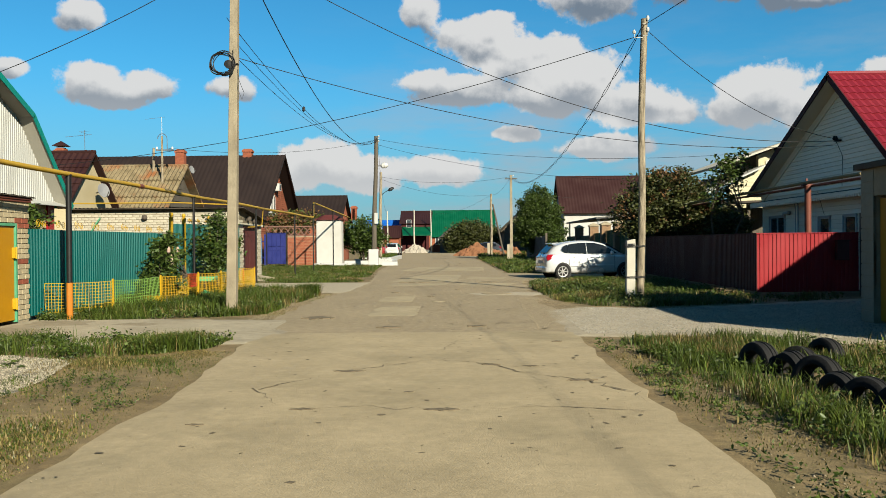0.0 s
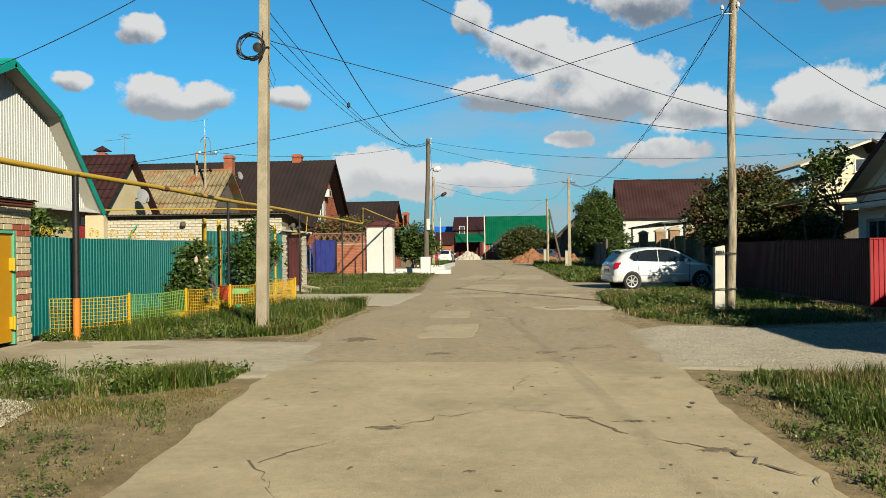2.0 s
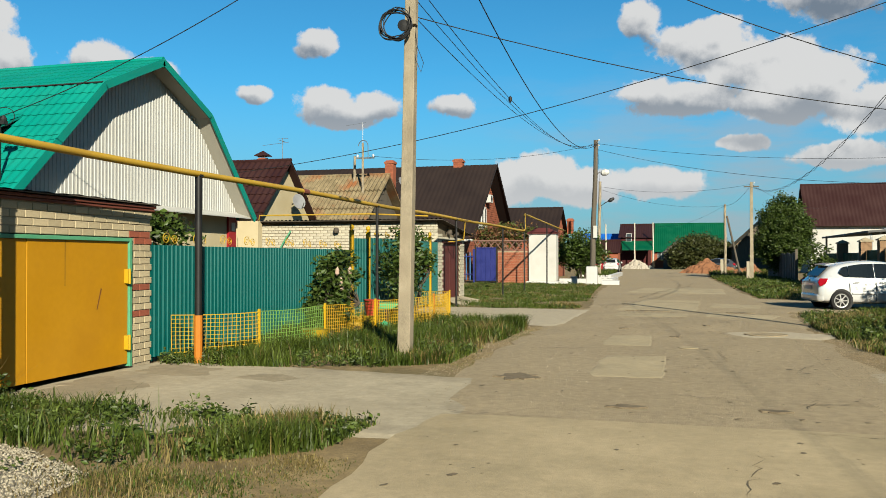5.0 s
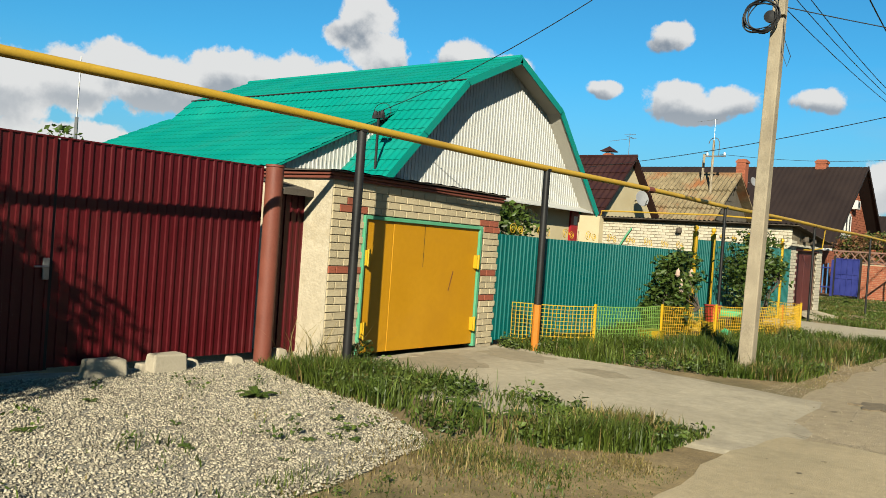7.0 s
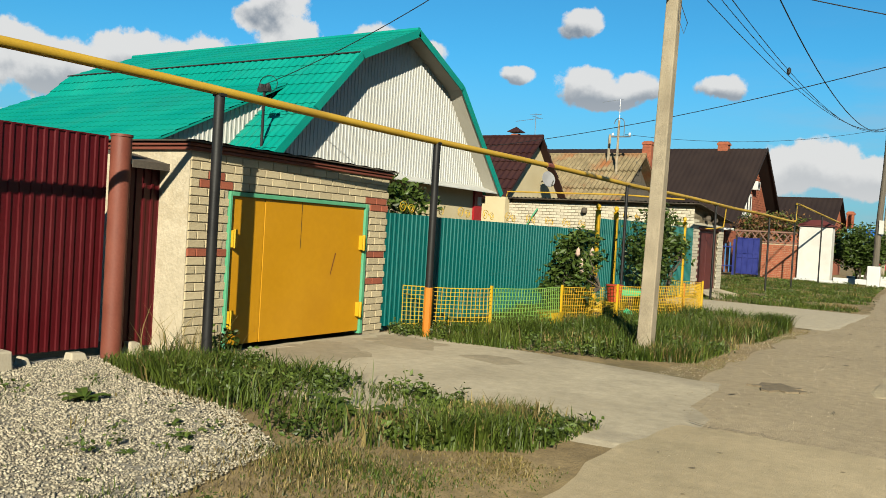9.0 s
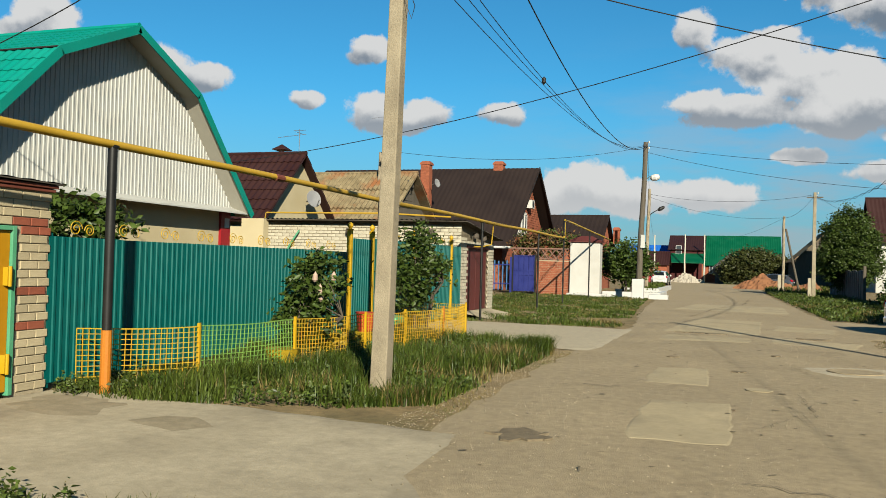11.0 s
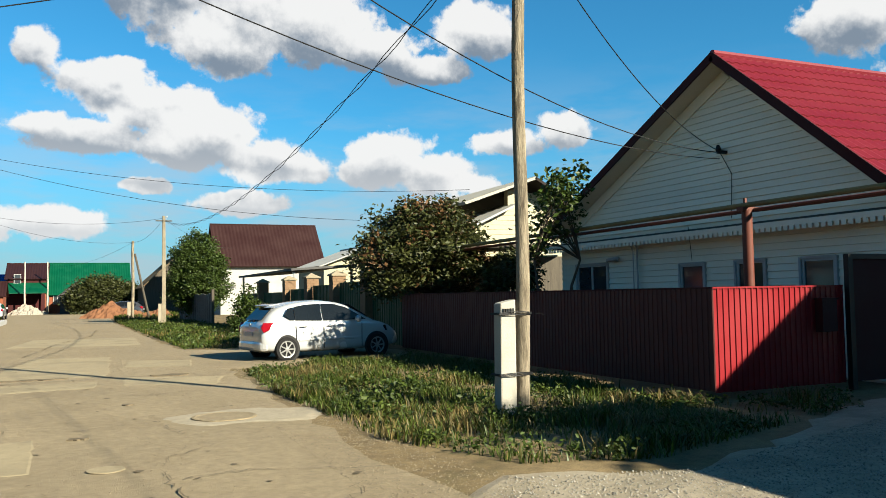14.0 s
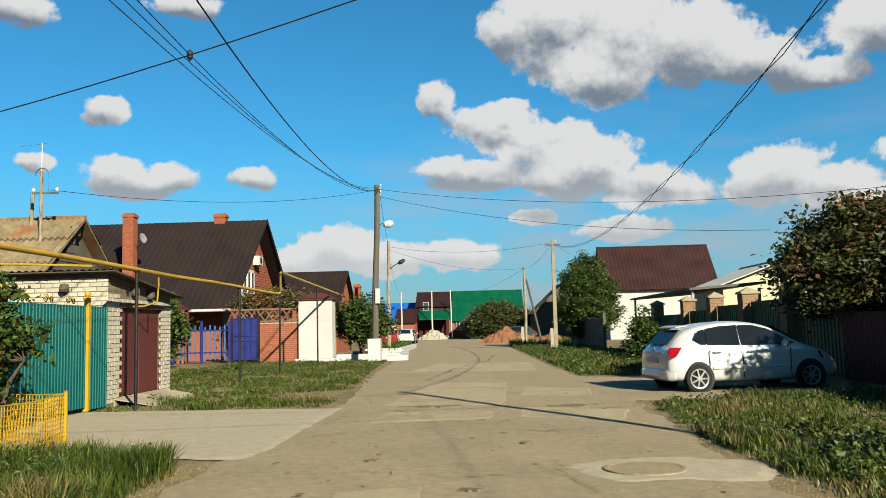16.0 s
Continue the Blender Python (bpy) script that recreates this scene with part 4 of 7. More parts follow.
# ---- gas pipe on posts ----
gp = thing("gas_pipe", "yellow overhead gas pipe on black steel posts", "pipe", 0, 0, 0)
PX = -7.4
run = Geo()
run.tube([(PX, y, 2.84 + 0.012 * math.sin(y * 0.7)) for y in np.linspace(-14, 44.6, 40)] + [(PX, 44.74, 2.90), (PX, 44.78, 3.0), (PX, 44.78, 3.5), (PX, 44.85, 3.62)]
         + [(PX, y, 3.64 - (y - 45) * 0.022) for y in np.linspace(45, 60, 6)], 0.048, 10)
run.tube([(PX, 33.0, 2.82), (PX - 0.05, 33.15, 2.60), (PX - 0.1, 33.2, 2.2), (PX - 0.4, 33.2, 2.12), (PX - 1.0, 33.3, 2.12)], 0.02, 6)
part("pipe", run, yellow_pipe, gp, smooth=True)
part("joint", Geo().tube([(PX, 20.0, 2.845), (PX, 20.25, 2.845)], 0.056, 10), rust_post, gp)
for y in (-4.0, 4.1, 12.2, 16.35, 24.2, 31.8, 39.5, 44.7, 52.0):
    top = 2.80 if y < 44 else (3.55 if y < 46 else 3.42)
    p = part("post", Geo().lathe([(0.055 if y < 20 else 0.036, -0.1), (0.055 if y < 20 else 0.036, top), (0.0, top)], pose(PX, y, 0), 12), black_paint, gp, "black painted steel post", smooth=True)
    part("saddle", Geo().box(PX - 0.06, PX + 0.06, y - 0.04, y + 0.04, top - 0.01, top + 0.02), black_paint, p)
part("sleeve", Geo().lathe([(0.062, -0.02), (0.062, 0.70), (0.0, 0.70)], pose(PX, 16.35, 0), 12), net_orange, gp, "orange painted post foot")
part("thin_pipe", Geo().tube([(-8.4, 31.9, 2.95), (-10.5, 31.9, 3.05), (-14.6, 31.9, 3.05), (-14.7, 31.9, 2.4)], 0.025, 6), yellow_pipe, gp)


# ---- house with the green gambrel roof ----
def green_house():
    t = thing("house", "cream house with a bright teal gambrel roof and white sheet gable", "house", 0, 0, 0)
    X, W = -12.6, -13.08
    A, RB, RE, LB, LE = (23.15, 6.42), (25.35, 5.42), (27.85, 2.72), (20.95, 5.42), (18.2, 2.72)
    back = -23.6
    pt = lambda x, p: (x, p[0], p[1])  # noqa: E731
    part("roof_upper", Geo().roof(pt(back, LB), pt(X, LB), pt(X, A), pt(back, A), 0.22, 0.36, 0.025), teal_roof, t, "teal metal tile roof")
    part("roof_lower", Geo().roof(pt(back, LE), pt(X, LE), pt(X, LB), pt(back, LB), 0.22, 0.36, 0.025), teal_roof, t)
    part("roof_upper", Geo().roof(pt(X, RB), pt(back, RB), pt(back, A), pt(X, A), 0.22, 0.36, 0.025), teal_roof, t)
    part("roof_lower", Geo().roof(pt(X, RE), pt(back, RE), pt(back, RB), pt(X, RB), 0.22, 0.36, 0.025), teal_roof, t)
    part("ridge_cap", Geo().tube([pt(back, (A[0], A[1] + 0.03)), pt(X, (A[0], A[1] + 0.03))], 0.07, 8), teal_roof, t)
    part("hip_end", Geo().slab([pt(back, LB), pt(back, A), pt(back, RB), pt(back, RE), pt(back, LE)], (0.1, 0, 0)), white_sheet, t)
    part("break_flashing", Geo().tube([pt(back, (LB[0] - 0.02, LB[1] + 0.03)), pt(X, (LB[0] - 0.02, LB[1] + 0.03))], 0.018, 6), dark_inside, t)
    trim, soff = Geo(), Geo()
    for p, q in ((LE, LB), (LB, A), (A, RB), (RB, RE)):
        d = Vector((0, -(q[1] - p[1]), q[0] - p[0])).normalized()
        a, b = Vector(pt(X, p)), Vector(pt(X, q))
        trim.slab([a + d * 0.05, b + d * 0.05, b - d * 0.13, a - d * 0.13], (0.03, 0, 0))
        a, b = a - d * 0.06, b - d * 0.06
        soff.slab([a, b, b + Vector((W - X, 0, 0)), a + Vector((W - X, 0, 0))], -d * 0.02)
    part("verge_trim", trim, teal_roof, t, "teal verge trim")
    part("soffit", soff, soffit_mat, t, "cream soffit boards")

    def top(y):
        return float(np.interp(y, [LE[0], LB[0], A[0], RB[0], RE[0]], [LE[1], LB[1], A[1], RB[1], RE[1]])) - 0.08
    g = Geo()
    g.sheet(18.4, 27.6, 2.86, top, 0.12, 0.016)
    me = Geo().add([(W - y, x, z) for x, y, z in g.v], g.f)
    part("gable", me, white_sheet, t, "white profiled sheet gable")
    part("flashing", Geo().slab([(W + 0.02, 18.4, 2.86), (W + 0.02, 27.7, 2.86), (W + 0.42, 27.7, 2.72), (W + 0.42, 18.4, 2.72)], (0, 0, 0.03)), white_sheet, t, "grey tin drip ledge")
    part("wall", Geo().box(back, W - 0.05, 18.6, 27.5, -0.03, 2.85), cream_plaster, t, "cream plastered wall")
    part("corner_pillar", Geo().box(W - 0.4, W + 0.02, 27.1, 27.52, -0.03, 2.75), red_sheet, t, "red painted wall corner")
    part("name_plate", Geo().box(W + 0.021, W + 0.035, 27.25, 27.45, 2.35, 2.6), white_paint, t, "small white plate")
    # lean-to wing beside the main roof
    part("wing_roof", Geo().roof((-24, 16.4, 2.86), (-14.0, 16.4, 2.86), (-14.0, 20.4, 4.78), (-24, 20.4, 4.78), 0.22, 0.36, 0.025), teal_roof, t)
    g = Geo().sheet(16.7, 19.6, 2.0, lambda y: 2.86 + (y - 16.4) * 0.48 - 0.06, 0.12, 0.016)
    part("wing_side", Geo().add([(-14.15 - y, x, z) for x, y, z in g.v], g.f), white_sheet, t)
    part("wing_wall", Geo().box(-23.8, -14.3, 16.75, 18.6, -0.03, 2.9), white_sheet, t)
    part("gutter", Geo().tube([(-24, 16.36, 2.80), (-14.0, 16.36, 2.80)], 0.06, 8), white_sheet, t)
    st = part("wire_stand", Geo().tube([(-13.1, 18.5, 2.3), (-13.1, 18.5, 4.3)], 0.03, 8), black_paint, t, "steel wire stand")
    part("insulator", Geo().box(-13.25, -12.95, 18.45, 18.55, 4.15, 4.22).lathe([(0.05, 0), (0.06, 0.05), (0.03, 0.12)], pose(-13.2, 18.5, 4.2), 8).lathe([(0.05, 0), (0.06, 0.05), (0.03, 0.12)], pose(-13.0, 18.5, 4.2), 8), plastic_dark, st)
    part("wire_loop", Geo().tube([(-13.0 + 0.25 * math.cos(a), 18.5, 4.3 + 0.18 * math.sin(a)) for a in np.linspace(0, 6.3, 20)], 0.008, 4), wire_mat, st)
    return t


green_house()
mast = thing("aerial_mast", "thin steel aerial mast behind the fence", "mast", -14, 12.2, 0)
part("mast", Geo().tube([(0, 0, 0), (0, 0, 3.2)], 0.04, 8, 0.03).tube([(0, 0, 3.2), (0.02, 0, 4.2)], 0.012, 6), steel, mast)


# ---- white brick garage on the far side of the green gates ----
def brick_garage():
    t = thing("garage", "white brick garage with brown steel doors and corrugated slate roof", "garage", -8.1, 32.0, 0, 90)
    H0, H1 = 2.78, 2.42
    top = lambda u: H0 + (H1 - H0) * u / 3.7  # noqa: E731
    g = Geo()
    g.slab([(0.02, 0.02, -0.03), (0.68, 0.02, -0.03), (0.68, 0.02, top(0.68)), (0.02, 0.02, top(0))], (0, 0.3, 0))
    g.slab([(3.08, 0.02, -0.03), (3.68, 0.02, -0.03), (3.68, 0.02, top(3.68)), (3.08, 0.02, top(3.08))], (0, 0.3, 0))
    g.slab([(0.68, 0.02, 2.12), (3.08, 0.02, 2.12), (3.08, 0.02, top(3.08)), (0.68, 0.02, top(0.68))], (0, 0.3, 0))
    g.box(0.02, 0.3, 0.32, 6.5, -0.03, H0).box(3.4, 3.68, 0.32, 6.5, -0.03, H1).box(0.3, 3.4, 6.2, 6.5, -0.03, H1)
    part("wall", g, mortar_dark, t, "white brick masonry with dark joints")
    part("roof", Geo().roof((3.95, -0.25, H1 - 0.0), (3.95, 6.7, H1 - 0.0), (-0.25, 6.7, H0 + 0.06), (-0.25, -0.25, H0 + 0.06), 0.15, 1.2, 0.04, 0.02, steps=False), slate_dark, t, "dark corrugated slate roof")
    part("door", Geo().box(0.70, 1.86, 0.08, 0.13, 0.15, 2.08).box(1.875, 3.04, 0.08, 0.13, 0.15, 2.08), brown_sheet, t, "brown painted steel doors", bevel=0.006)
    part("lintel", Geo().box(0.6, 3.2, -0.02, 0.1, 2.08, 2.15), brown_sheet, t)
    part("ramp", Geo().slab([(0.4, 0, -0.03), (3.4, 0, -0.03), (3.4, 0, 0.14), (0.4, 0, 0.14)], (0, 0.3, 0)).slab([(0.4, -0.9, -0.03), (3.4, -0.9, -0.03), (3.4, 0, 0.13), (0.4, 0, 0.13)], (0, 0, -0.02)), concrete_pale, t)
    for u, v, z in ((-0.08, 0.9, 2.5), (-0.08, 3.6, 2.5), (1.3, -0.06, 2.45), (2.2, -0.06, 2.4)):
        part("vent", Geo().lathe([(0.09, 0), (0.11, 0.05), (0.09, 0.16), (0.0, 0.18)], pose(u, v, z - 0.08), 8), slate_dark, t)
    bricks(t, 0.0, 3.7, 0.05, 2.40, holes=((0.68, 3.08, -1, 2.16),), face=0.02, mat=brick_white, limit=150)
    bricks(t, 0.0, 6.5, 1.62, 2.74, face=0.02, mat=brick_white, limit=290, along="y", h=0.085, gap=0.015)
    part("brickwork", brick_bulk(Geo(), 0.0, 6.5, 0.05, 1.62, face=0.02, along="y"), brick_white_bulk, t)["kind"] = "stuff"
    part("hose", Geo().tube([(-0.1, 5.3, 2.5), (-0.12, 5.5, 2.2), (-0.12, 5.8, 1.7)], 0.03, 6), green_frame, t)
    return t


brick_garage()
cw = thing("wall_stub", "cream plastered wall end beside the white brick garage", "wall", -14.6, 31.6, 0)
part("wall", Geo().box(-0.7, 0.1, 0, 0.3, -0.03, 2.85), cream_plaster, cw)


# ---- old houses behind ----
def gable_house(name, label, x0, x1, y0, y1, eave, ridge, wall_mat, roof_mat, along="x", over=0.4, pitch=0.3, steps=False, course=0.4, trim=None, wave=0.025, eave2=None):
    """Walls, two roof faces, gables and verge boards; the ridge runs along the given axis."""
    t = thing(name, label, "house", 0, 0, 0)
    w = Geo().box(x0, x1, y0, y1, -0.03, eave)
    if along == "x":
        my = (y0 + y1) / 2
        for x in (x0, x1 - 0.25):
            w.slab([(x, y0, eave), (x, y1, eave), (x, my, ridge - 0.1)], (0.25, 0, 0))
        k = (ridge - eave) / ((y1 - y0) / 2)
        f, b = (y0 - over, eave - over * k), (y1 + over, eave - over * k)
        part("roof", Geo().roof((x0 - over, *f), (x1 + over, *f), (x1 + over, my, ridge), (x0 - over, my, ridge), pitch, course, wave, 0.06, steps), roof_mat, t)
        part("roof", Geo().roof((x1 + over, *b), (x0 - over, *b), (x0 - over, my, ridge), (x1 + over, my, ridge), pitch, course, wave, 0.06, steps), roof_mat, t)
        part("ridge_cap", Geo().tube([(x0 - over, my, ridge + 0.02), (x1 + over, my, ridge + 0.02)], 0.08, 6), roof_mat, t)
    else:
        mx = (x0 + x1) / 2
        for y in (y0, y1 - 0.25):
            w.slab([(x0, y, eave), (x1, y, eave), (mx, y, ridge - 0.1)], (0, 0.25, 0))
        k = (ridge - eave) / ((x1 - x0) / 2)
        l, r = x0 - over, x1 + over
        z = eave - over * k
        part("roof", Geo().roof((l, y1 + over, z), (l, y0 - over, z), (mx, y0 - over, ridge), (mx, y1 + over, ridge), pitch, course, wave, 0.06, steps), roof_mat, t)
        part("roof", Geo().roof((r, y0 - over, z), (r, y1 + over, z), (mx, y1 + over, ridge), (mx, y0 - over, ridge), pitch, course, wave, 0.06, steps), roof_mat, t)
        part("ridge_cap", Geo().tube([(mx, y0 - over, ridge + 0.02), (mx, y1 + over, ridge + 0.02)], 0.08, 6), roof_mat, t)
    part("wall", w, wall_mat, t)
    return t


def window(parent, m, w, h, panes=2, frame_mat=None, depth=0.06):
    """A framed window in the local xz plane of m, facing -y."""
    g = Geo().box(-w / 2, w / 2, -0.03, depth, 0, 0.05).box(-w / 2, w / 2, -0.03, depth, h - 0.05, h)
    for i in range(panes + 1):
        x = -w / 2 + 0.025 + (w - 0.05) * i / panes
        g.box(x - 0.03, x + 0.03, -0.028, depth, 0.05, h - 0.05)
    win = part("window", g, frame_mat or white_paint, parent, "white framed window")
    win.matrix_basis = m
    for i in range(panes):
        a = -w / 2 + (w - 0.05) * i / panes + 0.03
        part("pane", Geo().box(a, a + (w - 0.05) / panes, 0.0, 0.012, 0.05, h - 0.05), glass_dark, win)
    part("sill", Geo().box(-w / 2 - 0.04, w / 2 + 0.04, -0.10, -0.03, -0.03, 0.0), frame_mat or white_paint, win)
    return win


def chimney(parent, x, y, z0, z1, w=0.5, mat=None):
    c = part("chimney", brick_bulk(brick_bulk(Geo().box(x - w / 2, x + w / 2, y - w / 2, y + w / 2, z0, z1), x - w / 2, x + w / 2, z0, z1, face=y - w / 2), y - w / 2, y + w / 2, z0, z1, face=x - w / 2, along="y"),
             mat or brick_red_bulk, parent, "red brick chimney")
    part("cap", Geo().box(x - w / 2 - 0.06, x + w / 2 + 0.06, y - w / 2 - 0.06, y + w / 2 + 0.06, z1 - 0.2, z1 - 0.06).box(x - w / 2 + 0.05, x + w / 2 - 0.05, y - w / 2 + 0.05, y + w / 2 - 0.05, z1, z1 + 0.05), mat or brick_red_bulk, c)
    return c


def dish(parent, x, y, z, r, turn):
    g = Geo().lathe([(r * s, 0.28 * r * s * s) for s in (0.02, 0.25, 0.5, 0.75, 1.0)] + [(r * 0.98, 0.28 * r + 0.015), (0.02, 0.03)], pose(x, y, z, 78, 0, turn), 24)
    d = part("satellite_dish", g, dish_grey, parent, "white satellite dish", smooth=True)
    m = pose(x, y, z, 78, 0, turn)
    part("arm", Geo().tube([m @ Vector((0, -r, 0.2)), m @ Vector((0, -r * 0.4, r * 1.2))], 0.02, 6).tube([m @ Vector((0, 0, 0)), m @ Vector((0, 0, -0.35))], 0.03, 6), steel, d)


mr = gable_house("house", "cream house with a maroon metal tile roof and a satellite dish", -20.5, -15.2, 32.6, 37.5, 3.1, 5.35, cream_plaster, maroon_roof, along="x", over=0.3, pitch=0.25, steps=True, course=0.5, wave=0.04)
dish(mr, -14.75, 35.3, 3.75, 0.31, 65)
chimney(mr, -18.5, 39.6, 4.0, 6.05, 0.42)
part("chimney_hood", Geo().slab([(-18.8, 39.3, 6.17), (-18.2, 39.3, 6.17), (-18.2, 39.9, 6.17), (-18.8, 39.9, 6.17)], (0, 0, 0.04)).lathe([(0.4, 0), (0.0, 0.22)], pose(-18.5, 39.6, 6.21, 0, 0, 45), 4), maroon_roof, mr)
aer = thing("aerial", "thin television aerial on the roof", "aerial", -16.0, 36.5, 4.9)
part("mast", Geo().tube([(0, 0, 0), (0, 0, 1.6)], 0.012, 6), steel, aer)
part("rods", Geo().tube([(-0.9, 0, 1.3), (0.3, 0, 1.4)], 0.01, 4).tube([(-0.25, 0, 1.55), (0.25, 0, 1.55)], 0.01, 4).tube([(0, -0.3, 1.45), (0, 0.3, 1.45)], 0.01, 4), steel, aer)

oh = gable_house("house", "old timber house with a weathered rusty slate roof", -24, -13.5, 38.4, 44.5, 3.1, 5.35, wood_dark, slate_old, along="x", over=0.45, pitch=0.2, steps=True, course=1.1, wave=0.085)
for i in range(6):
    part("gable_board", Geo().box(-13.26, -13.22, 39.2 + i * 0.45, 42.3 - i * 0.3, 3.25 + i * 0.3, 3.52 + i * 0.3), wood_dark, oh)
stand = thing("wire_stand", "steel roof stand with porcelain insulators for overhead wires", "wire stand", -13.9, 40.2, 3.7)
part("pole", Geo().tube([(0, 0, 0), (0, 0, 3.0)], 0.06, 8, 0.05), wood_grey, stand)
part("hook", Geo().tube([(0.25, 0, 2.3), (0.25, 0, 2.75)] + [(0.02 + 0.23 * math.cos(a), 0, 2.85 + 0.25 * math.sin(a)) for a in np.linspace(0, 3.1, 9)], 0.018, 6), steel, stand)
part("cross_arm", Geo().box(-0.3, 0.55, -0.03, 0.03, 2.28, 2.34), steel, stand)
for dx in (-0.25, 0.5):
    part("insulator", Geo().lathe([(0.03, 0), (0.055, 0.04), (0.05, 0.1), (0.03, 0.13), (0.0, 0.14)], pose(dx, 0, 2.34), 8), ceramic, stand)
part("aerial", Geo().tube([(0, 0, 3.0), (0, 0, 3.9)], 0.012, 5).tube([(-0.8, 0, 3.8), (0.15, 0, 3.9)], 0.008, 4), steel, stand)
stake = thing("post", "old grey wooden post on the slate roof ridge", "post", -14.6, 40.9, 4.3)
part("post", Geo().tube([(0, 0, 0), (0.05, 0, 1.9)], 0.06, 7), wood_grey, stake)

# brick house with the large dark brown roof, gable to the street
bh = thing("house", "red brick house with a large dark brown metal roof", "house", 0, 0, 0)
part("wall", Geo().box(-30, -14.4, 61.2, 74.5, -0.03, 3.3).slab([(-14.65, 61.0, 3.2), (-14.65, 74.6, 3.2), (-14.65, 67.5, 8.35)], (0.25, 0, 0)), brick_red_bulk, bh, "red brick wall")
rows = Geo()
for r in range(48):
    z = 0.05 + r * 0.17
    half = 6.7 if z < 3.2 else 6.7 * (8.3 - z) / 5.1
    if half > 0.2:
        brick_bulk(rows, 67.6 - half, 67.6 + half, z, z + 0.171, w=0.42, h=0.14, gap=0.03, face=14.39, along="y")
part("brickwork", Geo().add([(-x, y, z) for x, y, z in rows.v], [f[::-1] for f in rows.f]), brick_red_bulk, bh)["kind"] = "stuff"
part("roof", Geo().roof((-30.5, 59.6, 2.75), (-13.5, 59.6, 2.75), (-13.5, 67.5, 8.65), (-30.5, 67.5, 8.65), 0.35, 0.5, 0.02, 0.08, False), brown_roof, bh, "dark brown metal roof")
part("roof", Geo().roof((-13.5, 75.2, 3.0), (-30.5, 75.2, 3.0), (-30.5, 67.5, 8.65), (-13.5, 67.5, 8.65), 0.35, 0.5, 0.02, 0.08, False), brown_roof, bh)
part("verge", Geo().slab([(-13.5, 59.6, 2.6), (-13.5, 67.5, 8.5), (-13.5, 67.5, 8.72), (-13.5, 59.6, 2.85)], (0.05, 0, 0)).slab([(-13.5, 67.5, 8.5), (-13.5, 75.2, 2.8), (-13.5, 75.2, 3.05), (-13.5, 67.5, 8.72)], (0.05, 0, 0)), brown_roof, bh)
part("window_surround", Geo().box(-14.37, -14.30, 64.6, 67.3, 3.7, 5.4), white_plaster, bh, "white window surround")
for y in (65.1, 66.0, 66.85):
    window(bh, pose(-14.26, y, 3.9, 0, 0, 90), 0.65, 1.35, 1)
ac = part("air_conditioner", Geo().box(-14.37, -13.95, 67.3, 68.2, 5.75, 6.35), white_paint, bh, "white air conditioner unit", bevel=0.02)
part("grille", Geo().lathe([(0.24, 0), (0.24, 0.02), (0.0, 0.03)], pose(-13.96, 67.75, 6.05, 0, 90, 0), 16), plastic_dark, ac)
chimney(bh, -20.2, 62.2, 4.5, 8.5, 0.62)
dish(bh, -19.3, 61.7, 7.0, 0.30, 75)
chimney(bh, -16.5, 67.6, 8.3, 9.1, 0.7)
part("porch_column", brick_bulk(Geo().box(-16.0, -15.3, 57.3, 58.0, -0.03, 2.7), -16.0, -15.3, 0, 2.7, face=57.3), brick_red_bulk, bh)
part("porch_cap", Geo().lathe([(0.62, 0), (0.62, 0.06), (0.0, 0.35)], pose(-15.65, 57.65, 2.7, 0, 0, 45), 4), brown_sheet, bh)
part("gutter", Geo().tube([(-30.5, 59.5, 2.72), (-13.5, 59.5, 2.72)], 0.08, 8), white_paint, bh)

b2 = gable_house("house", "low red brick house with a dark brown roof", -16.5, -9.9, 72.5, 79.5, 3.6, 5.75, brick_red_bulk, brown_roof, along="x", over=0.35, pitch=0.35, wave=0.02)
chimney(b2, -9.2, 78.0, 3.6, 4.9, 0.5)

# yard wall, blue gate and the white rendered pillar block, square to the street
yw = thing("yard_wall", "red brick yard wall with openwork concrete coping", "wall", 0, 56.4, 0)
part("core", Geo().box(-11.2, -9.15, 0.012, 0.3, -0.03, 1.95), mortar, yw)
part("brickwork", brick_bulk(Geo(), -11.2, -9.15, 0.0, 1.95, face=0.012), brick_red_bulk, yw, "orange-red brick")["kind"] = "stuff"
lat = Geo().box(-12.7, -9.15, 0.05, 0.2, 2.0, 2.06).box(-12.7, -9.15, 0.05, 0.2, 2.58, 2.66)
for i in range(8):
    x = -12.67 + i * 0.44
    lat.tube([(x, 0.12, 2.04), (x + 0.44, 0.12, 2.6)], 0.035, 5).tube([(x + 0.44, 0.12, 2.04), (x, 0.12, 2.6)], 0.035, 5)
part("openwork", lat, openwork_mat, yw, "pinkish openwork concrete blocks")
bg = thing("gate", "dark blue painted steel gate", "gate", -11.85, 56.3, 0)
part("leaf", Geo().box(-0.62, 0.62, 0, 0.04, 0.1, 2.2), blue_paint, bg)
gr = Geo()
for x in (-0.6, -0.3, 0.0, 0.3, 0.6):
    gr.box(x - 0.02, x + 0.02, -0.03, 0, 0.1, 2.2)
for z in (0.12, 1.05, 1.3, 2.16):
    gr.box(-0.6, 0.6, -0.035, 0, z, z + 0.04)
part("frame", gr, blue_paint, bg)
for x in (-0.68, 0.68):
    part("post", Geo().box(x - 0.05, x + 0.05, -0.04, 0.06, 0, 2.3), black_paint, bg)
bf = thing("fence", "weathered blue picket fence round the yard", "fence", -12.6, 56.2, 0)
for i in range(18):
    x = -0.25 * i
    part("picket", Geo().box(x - 0.035, x + 0.035, 0, 0.02, 0.15, 1.85 + 0.05 * math.sin(i * 2.1)), blue_fence_mat, bf)
